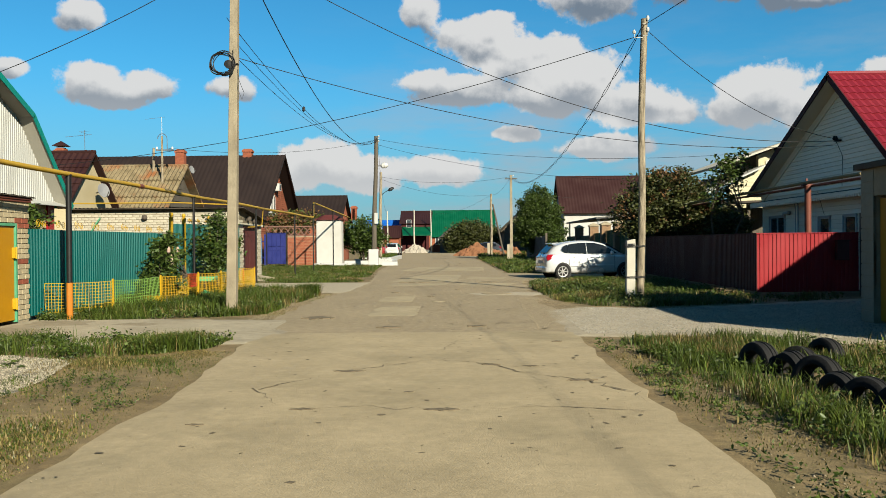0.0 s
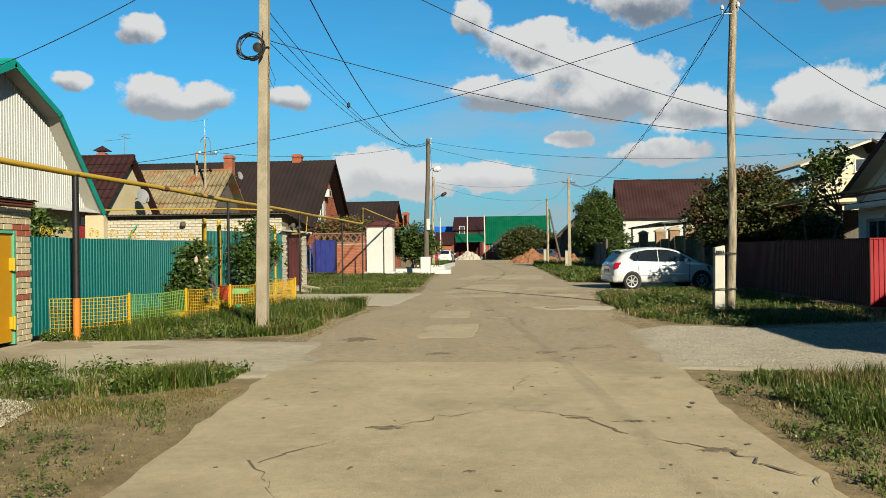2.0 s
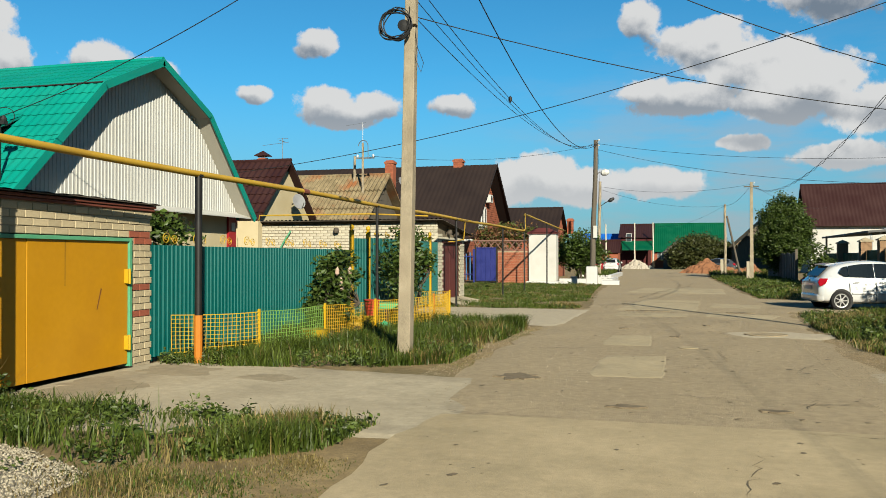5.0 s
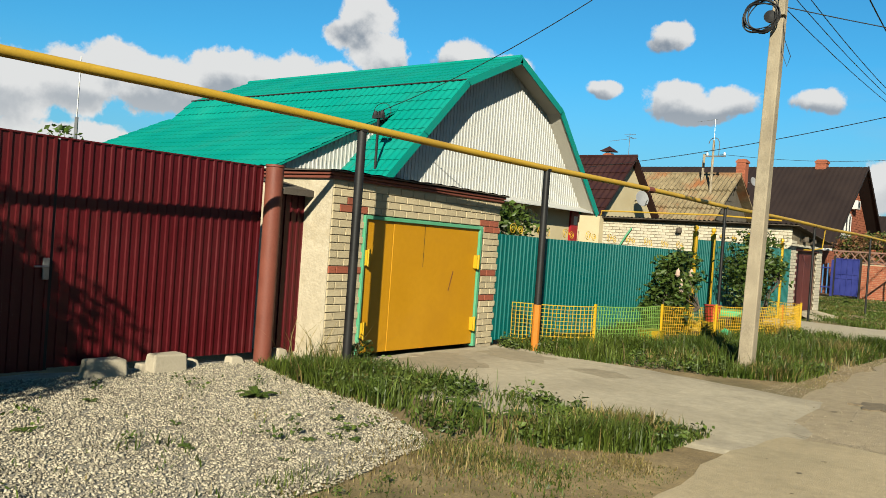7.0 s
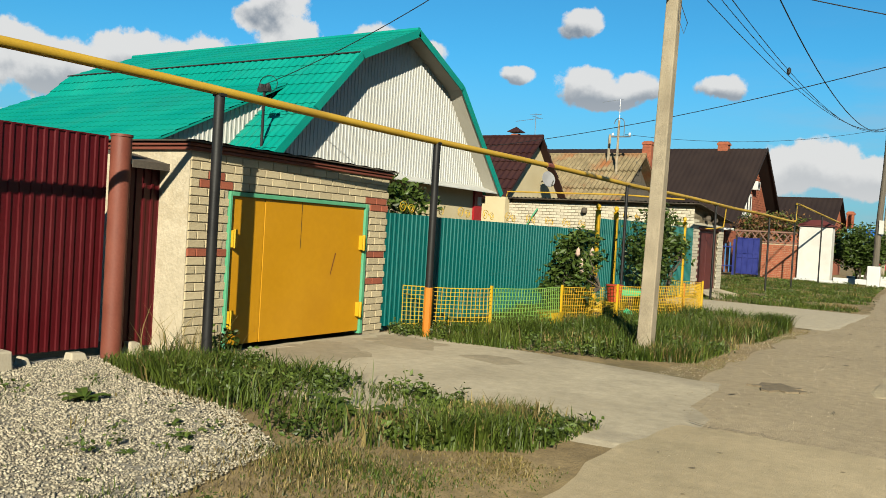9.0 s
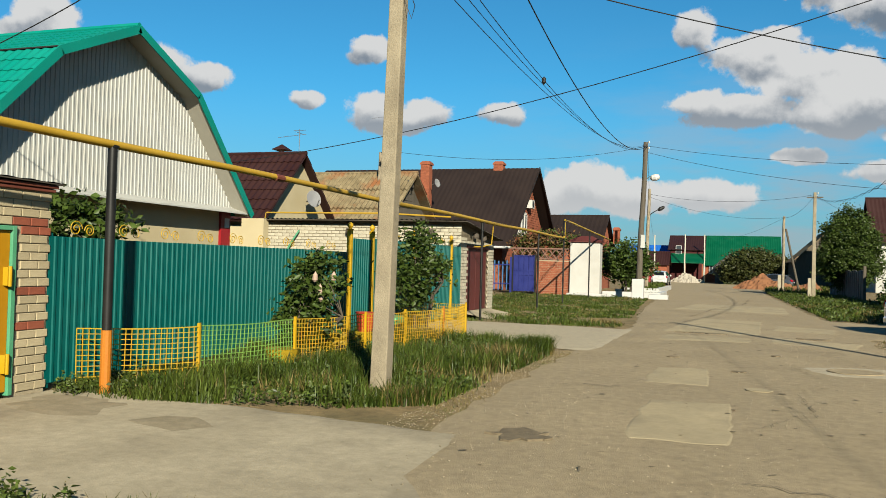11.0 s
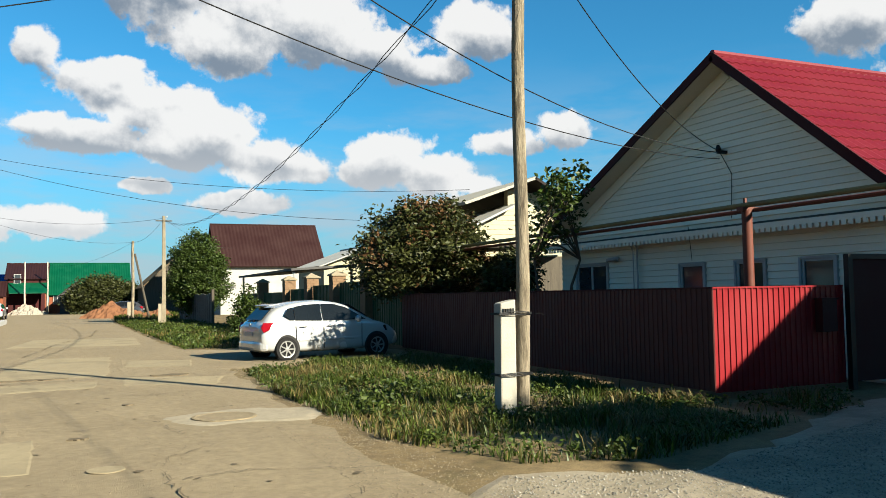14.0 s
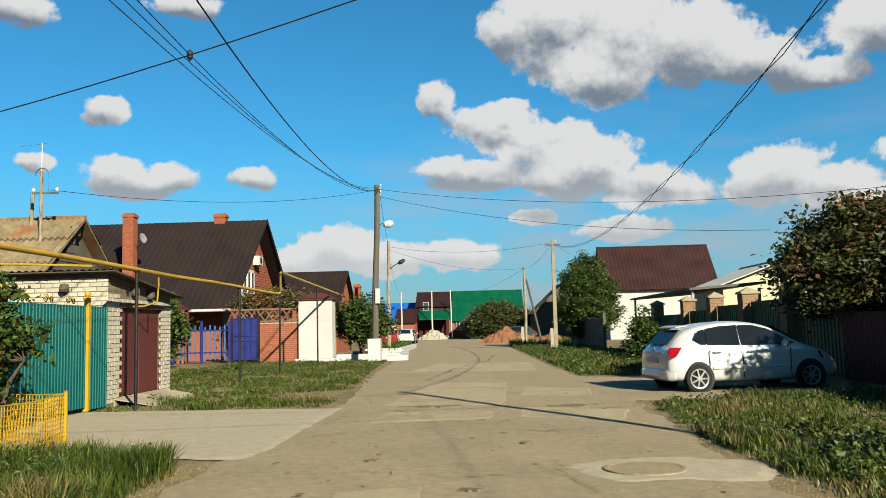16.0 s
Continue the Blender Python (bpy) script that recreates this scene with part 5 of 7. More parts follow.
for i in range(4):
    part("post", Geo().box(-1.4 * i - 0.06, -1.4 * i + 0.06, -0.08, 0.0, 0, 2.1), blue_paint, bf)
part("rail", Geo().box(-4.4, 0, -0.04, 0, 0.5, 0.56).box(-4.4, 0, -0.04, 0, 1.6, 1.66), blue_paint, bf)
wp = thing("gatehouse", "white rendered wall block with a small dark hipped cap", "wall", 0, 0, 0)
part("block", Geo().box(-9.15, -7.45, 56.2, 57.2, -0.03, 3.02), white_plaster, wp, bevel=0.03)
part("cap", Geo().box(-9.25, -7.35, 56.1, 57.3, 3.02, 3.08).slab([(-9.2, 56.15, 3.08), (-7.4, 56.15, 3.08), (-7.4, 57.25, 3.08), (-9.2, 57.25, 3.08)], (0, 0, 0.03)).add([(-9.25, 56.1, 3.1), (-7.35, 56.1, 3.1), (-7.35, 57.3, 3.1), (-9.25, 57.3, 3.1), (-8.6, 56.7, 3.4), (-8.0, 56.7, 3.4)], [(0, 1, 5, 4), (1, 2, 5), (2, 3, 4, 5), (3, 0, 4)]), brown_sheet, wp)
part("side_wall", Geo().box(-7.9, -7.5, 57.3, 58.3, -0.03, 2.7).box(-7.9, -7.5, 61.0, 62.4, -0.03, 2.6).box(-7.9, -7.5, 62.4, 74, -0.03, 1.5), white_plaster, wp)
part("gate", Geo().sheet(58.35, 61.0, 0.1, 2.2, 0.2, 0.02), black_paint, wp)
gt = wp.children[-1]
gt.data.transform(Matrix(((0, 1, 0, -7.7), (1, 0, 0, 0), (0, 0, 1, 0), (0, 0, 0, 1))))
gt.data.flip_normals()
part("apron", Geo().box(-9.2, -7.0, 55.6, 56.2, -0.03, 0.12), white_paint, wp, "whitewashed footing")
for i, (x0, x1, y0, y1, h) in enumerate(((-7.3, -4.1, 56.4, 56.7, 0.28), (-4.4, -4.1, 56.7, 62.0, 0.26), (-7.3, -4.4, 62.0, 62.3, 0.28), (-7.3, -4.9, 66.5, 66.8, 0.3), (-5.2, -4.9, 66.8, 80, 0.3), (-4.6, -3.6, 54.6, 55.4, 0.22))):
    k = thing("kerb", "whitewashed concrete kerb round a flower bed", "kerb", 0, 0, 0, group="whitewashed kerbs")
    part("kerb", Geo().box(x0, x1, y0, y1, -0.03, h), white_paint, k, bevel=0.02)


# ---- right side: house with white siding and red roof ----
def siding_house():
    t = thing("house", "white siding house with a red metal tile roof", "house", 0, 0, 0)
    X, O, B = 11.7, 11.2, 24.0
    A, L, R = (24.95, 6.28), (31.7, 3.12), (20.75, 2.93)
    part("roof", Geo().roof((B, R[0], R[1]), (O, R[0], R[1]), (O, *A), (B, *A), 0.22, 0.36, 0.03), red_roof, t, "red metal tile roof")
    part("roof", Geo().roof((O, L[0], L[1]), (B, L[0], L[1]), (B, *A), (O, *A), 0.22, 0.36, 0.03), red_roof, t)
    part("ridge_cap", Geo().tube([(O, A[0], A[1] + 0.03), (B, A[0], A[1] + 0.03)], 0.08, 8), red_roof, t)
    trim, soff = Geo(), Geo()
    for p, q in ((R, A), (A, L)):
        d = Vector((0, -(q[1] - p[1]), q[0] - p[0])).normalized()
        d = d if d.z > 0 else -d
        a, b = Vector((O, *p)), Vector((O, *q))
        trim.slab([a + d * 0.06, b + d * 0.06, b - d * 0.12, a - d * 0.12], (-0.03, 0, 0))
        soff.slab([a - d * 0.07, b - d * 0.07, b - d * 0.07 + Vector((X - O, 0, 0)), a - d * 0.07 + Vector((X - O, 0, 0))], -d * 0.02)
    part("verge_trim", trim, dark_maroon, t, "dark red verge trim")
    part("soffit", soff, siding_white, t)
    rake = Geo()
    for p, q in ((R, A), (A, L)):
        d = Vector((0, -(q[1] - p[1]), q[0] - p[0])).normalized()
        d = d if d.z > 0 else -d
        a, b = Vector((X - 0.03, *p)) - d * 0.10, Vector((X - 0.03, *q)) - d * 0.10
        rake.slab([a, b, b - d * 0.24, a - d * 0.24], (0.04, 0, 0))
    part("rake_board", rake, siding_white, t)
    part("wall", Geo().box(X + 0.03, B, 21.3, 31.6, -0.03, 2.75).slab([(X + 0.03, 21.3, 2.75), (X + 0.03, 31.6, 2.75), (X + 0.03, 31.5, 3.0), (X + 0.03, 24.95, 6.1), (X + 0.03, 21.3, 3.0)], (0.2, 0, 0)), siding_white, t)
    # the dark slate colour paints in the shadow band under the ledge
    part("belt", Geo().slab([(X, 21.2, 2.85), (X, 31.8, 2.85), (X - 0.35, 31.8, 2.77), (X - 0.35, 21.2, 2.77)], (0, 0, 0.03)), slate_dark, t, "tin ledge coloured dark for the shade beneath it")
    part("belt_fascia", Geo().box(X - 0.38, X - 0.34, 21.2, 31.8, 2.70, 2.80), siding_white, t, "white tin drip ledge between wall and gable")
    tooth = Geo().box(0, 0.02, 0, 0.09, 2.62, 2.70).mesh("belt_tooth")
    tooth.materials.append(siding_white)
    for i in range(76):
        part("belt_tooth", tooth, None, t).location = (X - 0.385, 21.2 + 0.14 * i, 0)
    wins = ((29.46, 30.82, 1.2, 2.25), (25.95, 26.7, 1.2, 2.12), (24.25, 25.0, 1.2, 2.12), (22.6, 23.35, 1.2, 2.1))
    z = 0.0
    while z < 6.2:
        lo, hi = 21.3, 31.6
        if z > 2.8:
            hi = min(31.6, 24.95 + (6.1 - z) / 3.16 * 6.75)
            lo = max(21.3, 24.95 - (6.1 - z) / 3.35 * 4.2)
        spans = [(lo, hi)]
        if hi - lo > 0.2 and not 2.62 < z < 2.95:
            for a, b, s, e in wins:
                if s - 0.1 < z + 0.06 < e + 0.02:
                    spans = [q for p in spans for q in ((p[0], min(p[1], a)), (max(p[0], b), p[1])) if q[1] - q[0] > 0.05]
            for a, b in spans:
                part("siding_board", Geo().slab([(X + 0.03, a, z), (X + 0.004, a, z), (X - 0.006, a, z + 0.008), (X + 0.018, a, z + 0.135), (X + 0.03, a, z + 0.135)], (0, b - a, 0)), siding_white, t)
        z += 0.135
    for a, b, s, e in wins:
        w = window(t, pose(X + 0.012, (a + b) / 2, s, 0, 0, -90), b - a, e - s, 2 if b - a > 1 else 1, white_paint)
        part("reveal", Geo().box(-(b - a) / 2 - 0.05, -(b - a) / 2, -0.06, 0.0, -0.05, e - s + 0.03).box((b - a) / 2, (b - a) / 2 + 0.05, -0.06, 0.0, -0.05, e - s + 0.03).box(-(b - a) / 2, (b - a) / 2, -0.06, 0.0, e - s, e - s + 0.04), white_paint, w)
    lamp = part("wall_lamp", Geo().tube([(X - 0.12, 28.85, 2.36), (X - 0.12, 29.3, 2.33)], 0.05, 10), white_paint, t, "white tube lamp")
    part("bracket", Geo().box(X - 0.1, X, 29.0, 29.1, 2.3, 2.4), steel, lamp)
    part("wall_pipe", Geo().tube([(X - 0.08, 31.2, 2.78), (X - 0.1, 28.3, 2.72), (X - 0.1, 28.12, 2.6), (X - 0.1, 28.12, 1.0)], 0.025, 6).tube([(X - 0.14, 28.3, 2.62), (X - 0.14, 28.22, 2.5), (X - 0.14, 28.22, 1.0)], 0.015, 6), white_paint, t)
    ins = part("insulator", Geo().box(X - 0.2, X, 25.15, 25.25, 4.34, 4.40).lathe([(0.04, 0), (0.06, 0.05), (0.03, 0.13)], pose(X - 0.2, 25.2, 4.38), 8).lathe([(0.04, 0), (0.06, 0.05), (0.03, 0.13)], pose(X - 0.1, 25.3, 4.38), 8), plastic_dark, t, "black wire bracket")
    part("drop_wire", Geo().tube([(X - 0.15, 25.2, 4.35), (X - 0.05, 25.0, 3.9), (X - 0.05, 25.05, 3.0)], 0.008, 4), wire_mat, ins)
    part("drop_wire", Geo().tube([(X - 0.36, 26.0, 2.9), (X - 0.03, 26.3, 2.2)], 0.006, 4), wire_mat, ins)
    return t


siding_house()
rf = thing("fence", "brown-red profiled steel fence along the verge", "fence", 7.8, 33.7, 0, -90)
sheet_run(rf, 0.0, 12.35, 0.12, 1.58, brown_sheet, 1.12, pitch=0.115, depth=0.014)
part("rail", Geo().box(0, 12.3, 0.02, 0.06, 0.4, 0.45).box(0, 12.3, 0.02, 0.06, 1.3, 1.35), dark_maroon, rf)
part("cap", Geo().box(0, 12.35, -0.025, 0.03, 1.575, 1.60), dark_maroon, rf)
rs = thing("fence", "bright red profiled steel fence return beside the drive", "fence", 7.8, 21.35, 0, 0)
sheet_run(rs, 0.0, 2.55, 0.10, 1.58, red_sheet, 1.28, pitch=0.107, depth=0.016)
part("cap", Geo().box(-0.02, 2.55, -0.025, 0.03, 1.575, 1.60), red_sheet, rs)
# dark box put where the fence is only in shadow
part("mail_box", Geo().box(1.95, 2.25, -0.16, -0.02, 0.9, 1.38).box(1.93, 2.27, -0.18, -0.02, 1.38, 1.41), dark_maroon, rs, "dark box standing in for shadow on the red fence")
rg = thing("gate", "tall dark maroon sheet gate in a black frame", "gate", 10.38, 21.25, 0, 0)
part("leaf", Geo().box(0.05, 3.0, 0, 0.03, 0.12, 2.0), dark_maroon, rg)
part("frame", Geo().box(-0.02, 0.08, -0.03, 0.06, 0, 2.08).box(0.08, 3.0, -0.03, 0.06, 2.0, 2.08), black_paint, rg)
rp = thing("gas_pipe", "weathered overhead gas pipes on a red-brown steel post", "pipe", 0, 0, 0)
part("pipe", Geo().tube([(9.5, 19.4, 2.925), (9.5, 22.5, 2.93), (9.5, 34, 2.9)], 0.045, 10), pipe_dull, rp)
part("pipe", Geo().tube([(9.65, 19.4, 2.845), (9.65, 22.5, 2.85), (9.65, 34, 2.82)], 0.035, 8), rust_post, rp)
p = part("post", Geo().lathe([(0.085, -0.05), (0.085, 2.86), (0.0, 2.86)], pose(9.55, 22.45, 0), 14), rust_post, rp, smooth=True)
part("saddle", Geo().box(9.4, 9.75, 22.38, 22.52, 2.84, 2.9).box(9.5, 9.54, 22.43, 22.47, 2.9, 3.05), rust_post, p)

# garage of pale blocks beside the drive; unseen house behind, added for its shade
rgar = thing("garage", "pale concrete block garage with orange steel doors", "garage", 7.25, 14.75, 0, -90)
part("wall", Geo().box(0.0, 0.42, 0.0, 5.5, -0.03, 2.62).box(3.6, 4.6, 0.0, 5.5, -0.03, 2.62).box(0.42, 3.6, 0.0, 0.3, 2.15, 2.62).box(0.42, 3.6, 5.2, 5.5, -0.03, 2.62), mortar, rgar)
part("door", Geo().box(0.48, 3.55, 0.08, 0.13, 0.04, 2.1), yellow_door, rgar, "orange painted steel door")
part("roof", Geo().box(-0.1, 4.7, -0.1, 5.6, 2.62, 2.72), slate_dark, rgar)
for r in range(13):
    for side_w in ((0.0, 0.42),):
        part("block", Geo().box(side_w[0] - 0.006, side_w[1], -0.012, 0.05, 0.005 + r * 0.2, 0.19 + r * 0.2), block_white, rgar, bevel=0)
# out of view; its gable is placed to throw the diagonal shadow edge
hs = gable_house("house", "unseen white plastered house whose dark brown gable roof shades the red fence", 11.6, 18.0, 5.0, 14.6, 3.86, 6.2, white_plaster, brown_roof, along="y", over=0.4)

# cream house with the broken gable behind the trees
yh = thing("house", "cream siding house with a grey broken gable roof", "house", 0, 0, 0)
part("wall", Geo().box(13.2, 22, 40, 49, -0.03, 3.4).slab([(13.2, 40.0, 3.4), (22, 40.0, 3.4), (22, 40.0, 5.2), (15.6, 40.0, 5.2), (15.3, 40.0, 5.75), (14.6, 40.0, 5.45), (14.6, 40.0, 4.9), (13.2, 40.0, 4.0)], (0, 0.3, 0)), siding_cream, yh)
for i in range(14):
    part("siding_board", Geo().slab([(13.2 if i < 4 else 13.3 + (i - 4) * 0.2, 39.985, 2.9 + i * 0.18), (17.5, 39.985, 2.9 + i * 0.18), (17.5, 39.995, 3.07 + i * 0.18), (13.2 if i < 4 else 13.3 + (i - 4) * 0.2, 39.995, 3.07 + i * 0.18)], (0, 0.01, 0)), siding_cream, yh)
part("roof", Geo().roof((12.0, 49, 3.7), (12.0, 39.4, 3.7), (14.7, 39.4, 4.95), (14.7, 49, 4.95), 0.3, 0.5, 0.02, 0.08, False), white_sheet, yh, "grey sheet roof")
part("roof", Geo().roof((12.4, 49, 4.9), (12.4, 39.2, 4.9), (15.4, 39.2, 5.95), (15.4, 49, 5.95), 0.3, 0.5, 0.02, 0.10, False), soffit_mat, yh)
part("roof", Geo().roof((18.5, 39.2, 4.2), (18.5, 49, 4.2), (15.4, 49, 5.95), (15.4, 39.2, 5.95), 0.3, 0.5, 0.02, 0.10, False), brown_roof, yh)
window(yh, pose(15.2, 39.98, 4.6), 0.5, 0.6, 1)
porch = thing("lean_to", "open lean-to with a thin dark roof between fence and house", "lean-to", 0, 0, 0)
part("roof", Geo().slab([(9.0, 33.5, 2.85), (12.2, 32.8, 2.9), (17.0, 39.55, 3.2), (9.4, 39.5, 3.0)], (0, 0, 0.08)), slate_dark, porch)
for x, y in ((9.3, 34.2), (11.8, 33.4), (9.6, 39.0)):
    part("post", Geo().box(x - 0.06, x + 0.06, y - 0.06, y + 0.06, -0.03, 2.85), wood_dark, porch)
# dark wall drawn out to x = 17 as the deep shade under the roof
part("back_wall", Geo().box(9.5, 17.0, 39.6, 39.8, -0.03, 2.95), wood_dark, porch)

# green gates between brick pillars, further along
brick_tan = M("brick_tan", (0.34, 0.20, 0.11), (0.48, 0.31, 0.18), 4, 0.9, bump=0.35)
gr2 = thing("fence", "dark green sheet gates between tan brick pillars", "fence", 8.2, 0, 0)
for y in (37.6, 41.2, 44.8, 48.6, 54.2):
    pl = part("pillar", brick_bulk(brick_bulk(Geo().box(-0.24, 0.24, y - 0.24, y + 0.24, -0.03, 2.3), y - 0.24, y + 0.24, 0, 2.3, face=-0.24, along="y"), -0.24, 0.24, 0, 2.3, face=y - 0.24), brick_tan, gr2, "tan brick pillar")
    part("cap", Geo().box(-0.3, 0.3, y - 0.3, y + 0.3, 2.3, 2.36).lathe([(0.4, 0), (0.0, 0.16)], pose(0, y, 2.36, 0, 0, 45), 4), mortar, pl)
for a, b, h in ((34.0, 37.3, 1.95), (37.9, 40.9, 2.05), (41.5, 44.5, 2.0), (45.1, 48.3, 1.9), (48.9, 53.9, 1.8), (54.5, 60.0, 1.8)):
    g = Geo().sheet(a, b, 0.1, h, 0.2, 0.02)
    part("leaf", Geo().add([(y, x, z) for x, y, z in g.v], [f[::-1] for f in g.f]), green_gate, gr2, "dark green sheet gate")
bei = gable_house("shed", "beige boarded shed with a pale roof", 13.0, 19, 60, 66, 3.5, 4.6, siding_cream, white_sheet, along="y", over=0.4)
bei["category"] = "shed"
can = thing("canopy", "grey flat canopy over the yard gates", "canopy", 0, 0, 0)
part("roof", Geo().slab([(8.4, 49, 2.75), (11.5, 49, 2.95), (11.5, 62, 2.95), (8.4, 62, 2.75)], (0, 0, 0.1)), grey_fence_mat, can)
for x, y in ((8.6, 49.3), (11.3, 49.3), (8.6, 61.6)):
    part("post", Geo().box(x - 0.05, x + 0.05, y - 0.05, y + 0.05, -0.03, 2.8), steel, can)
br = gable_house("house", "white plastered house with a maroon-brown metal roof", 12.6, 22.6, 95.4, 102.6, 5.2, 9.1, white_plaster, maroon_roof, along="x", over=0.5, pitch=0.35, wave=0.02)
gfn = thing("fence", "grey board fence under the tree", "fence", 0, 0, 0)
for i in range(36):
    y = 62.5 + i * 0.45
    part("board", Geo().box(6.9 + 0.02 * (i % 2), 6.94 + 0.02 * (i % 2), y, y + 0.42, 0.0, 1.85 + 0.04 * math.sin(i)), grey_fence_mat, gfn)
for y in (62.4, 70.5, 78.6):
    part("post", Geo().box(6.9, 7.05, y, y + 0.12, 0, 2.1), wood_dark, gfn)

# ---- the far end of the street ----
far1 = gable_house("house", "dark brown two-storey house with a steep roof", -8.2, -3.7, 131, 140, 4.6, 6.6, dark_maroon, maroon_roof, along="x", over=0.3)
window(far1, pose(-7.0, 130.9, 3.9), 0.8, 1.2, 1)
part("porch_roof", Geo().slab([(-8.4, 128.5, 2.6), (-3.5, 128.5, 2.6), (-3.5, 131, 3.9), (-8.4, 131, 3.9)], (0, 0, 0.1)), green_roof_mat, far1, "green porch roof")
for x in (-8.2, -6.0, -3.7):
    part("porch_post", Geo().box(x - 0.08, x + 0.08, 128.6, 128.76, -0.03, 2.6), brick_red_bulk, far1)
far2 = gable_house("house", "brick house with a long green metal roof", -3.4, 6.3, 132, 142, 2.7, 6.7, brick_red_bulk, green_roof_mat, along="x", over=0.4)
window(far2, pose(-2.4, 131.9, 1.2), 1.0, 1.3, 2)
far3 = gable_house("house", "low house with a bright blue metal roof", -14.5, -8.4, 134, 142, 2.6, 5.2, siding_cream, blue_roof_mat, along="x", over=0.4)
far4 = gable_house("house", "small red brick house with a dark red roof", -10.2, -8.0, 122, 127, 2.4, 4.0, brick_red_bulk, maroon_roof, along="x", over=0.3)
far5 = gable_house("barn", "old barn with a pale slate roof", 6.5, 13, 108, 118, 3.2, 6.2, wood_dark, slate_old, along="y", over=0.4)
far5["category"] = "barn"
far6 = gable_house("house", "low grey house beside the bush", -2.0, 1.6, 124, 129, 2.4, 3.9, grey_fence_mat, grey_fence_mat, along="y", over=0.3)


def heap(name, label, x, y, rx, ry, h, mat, seed):
    """An uneven heap of loose material."""
    n, verts, faces = 26, [], []
    for i in range(n + 1):
        for j in range(n + 1):
            u, v = i / n * 2 - 1, j / n * 2 - 1
            d = math.hypot(u, v)
            z = max(0.0, 1 - d) ** 0.85 * h * (0.75 + 0.5 * noise.noise((u * 2.3 + seed, v * 2.3, seed))) + 0.3 * h * noise.noise((u * 6, v * 6, seed)) * max(0.0, 1 - d * 0.6) + 0.14 * h * noise.noise((u * 15, v * 15, seed))
            verts.append((u * rx, v * ry, z if d < 0.98 else -0.05))
    faces = [(i * (n + 1) + j, (i + 1) * (n + 1) + j, (i + 1) * (n + 1) + j + 1, i * (n + 1) + j + 1) for i in range(n) for j in range(n)]
    t = thing(name, label, "heap", x, y, -0.03)
    part("mound", Geo().add(verts, faces), mat, t)


heap("dirt_heap", "heap of red-brown clods of dug earth", 2.9, 94, 3.0, 2.6, 1.7, dirt_red, 1.3)
heap("dirt_heap", "low spread of red-brown dug earth by the poles", 6.0, 86, 2.0, 2.0, 1.1, dirt_red, 4.1)
heap("gravel_heap", "heap of grey gravel at the roadside", -5.6, 126, 2.3, 2.2, 1.75, pile_grey, 7.7)


# ---- poles and wires ----
def pole(name, label, x, y, top, r0, r1, mat, lean=(0, 0), square=False):
    t = thing(name, label, "pole", x, y, 0, group="street poles")
    if square:
        g = Geo()
        a, b = r0, r1
        g.add([(-a, -a, -0.1), (a, -a, -0.1), (a, a, -0.1), (-a, a, -0.1), (-b + lean[0], -b + lean[1], top), (b + lean[0], -b + lean[1], top), (b + lean[0], b + lean[1], top), (-b + lean[0], b + lean[1], top)],
              [(3, 2, 1, 0), (4, 5, 6, 7), (0, 1, 5, 4), (1, 2, 6, 5), (2, 3, 7, 6), (3, 0, 4, 7)])
        part("shaft", g, mat, t, bevel=0.015)
    else:
        pts = [(lean[0] * s + 0.02 * math.sin(s * 9 + x), lean[1] * s + 0.02 * math.cos(s * 7 + y), -0.1 + (top + 0.1) * s) for s in np.linspace(0, 1, 14)]
        part("shaft", Geo().tube(pts, r0, 12, r1), mat, t, smooth=True)
    return t


def pins(parent, x, z, count, mat=None):
    for i in range(count):
        a = part("insulator", Geo().tube([(x, 0, z - 0.3 * i), (x + 0.13, 0, z - 0.3 * i), (x + 0.13, 0, z - 0.3 * i + 0.1)], 0.012, 5).lathe([(0.035, 0), (0.05, 0.05), (0.03, 0.11), (0, 0.12)], pose(x + 0.13, 0, z - 0.3 * i + 0.1), 8), ceramic, parent, "porcelain insulator on a hook")


pa = pole("utility_pole", "square concrete utility pole with a coil of black cable", -4.6, 17.8, 7.75, 0.105, 0.08, pole_concrete, (0.12, 0.1), True)
coil = Geo()
for i in range(9):
    r = 0.215 + 0.03 * random.random()
    cx, cz = -0.09 + random.uniform(-0.06, 0.05), 5.22 + random.uniform(-0.05, 0.04)
    coil.tube([(cx + r * math.cos(a) * (1.05 + 0.1 * math.sin(i)), -0.16 - 0.008 * i, cz + r * math.sin(a) + 0.02 * math.sin(3 * a + i)) for a in np.linspace(0, 6.28, 26)], 0.009, 5)
part("cable_coil", coil, wire_mat, pa, "coil of black cable")
part("coil_core", Geo().lathe([(0.09, 0), (0.09, 0.05), (0.0, 0.06)], pose(0.02, -0.12, 5.22, 90, 0, 0), 14), wire_mat, pa)
part("junction_box", Geo().box(0.10, 0.20, -0.08, 0.06, 5.25, 5.58), pole_concrete, pa, "pale junction box", bevel=0.01)
part("loose_wire", Geo().tube([(0.16, 0.0, 5.2), (0.2, 0.02, 4.9), (0.3, 0.02, 4.65), (0.26, 0.02, 4.5), (0.18, 0.0, 4.7), (0.14, 0, 5.0)], 0.006, 4), wire_mat, pa)
pins(pa, 0.1, 7.6, 3)
pb = pole("utility_pole", "weathered wooden utility pole with a street lamp on a white footing", -5.1, 54.1, 8.35, 0.17, 0.12, wood_dark, (0.25, 0.0))
part("footing", Geo().box(-0.3, 0.3, -0.3, 0.3, -0.05, 1.05), white_paint, pb, "whitewashed concrete footing", bevel=0.03)
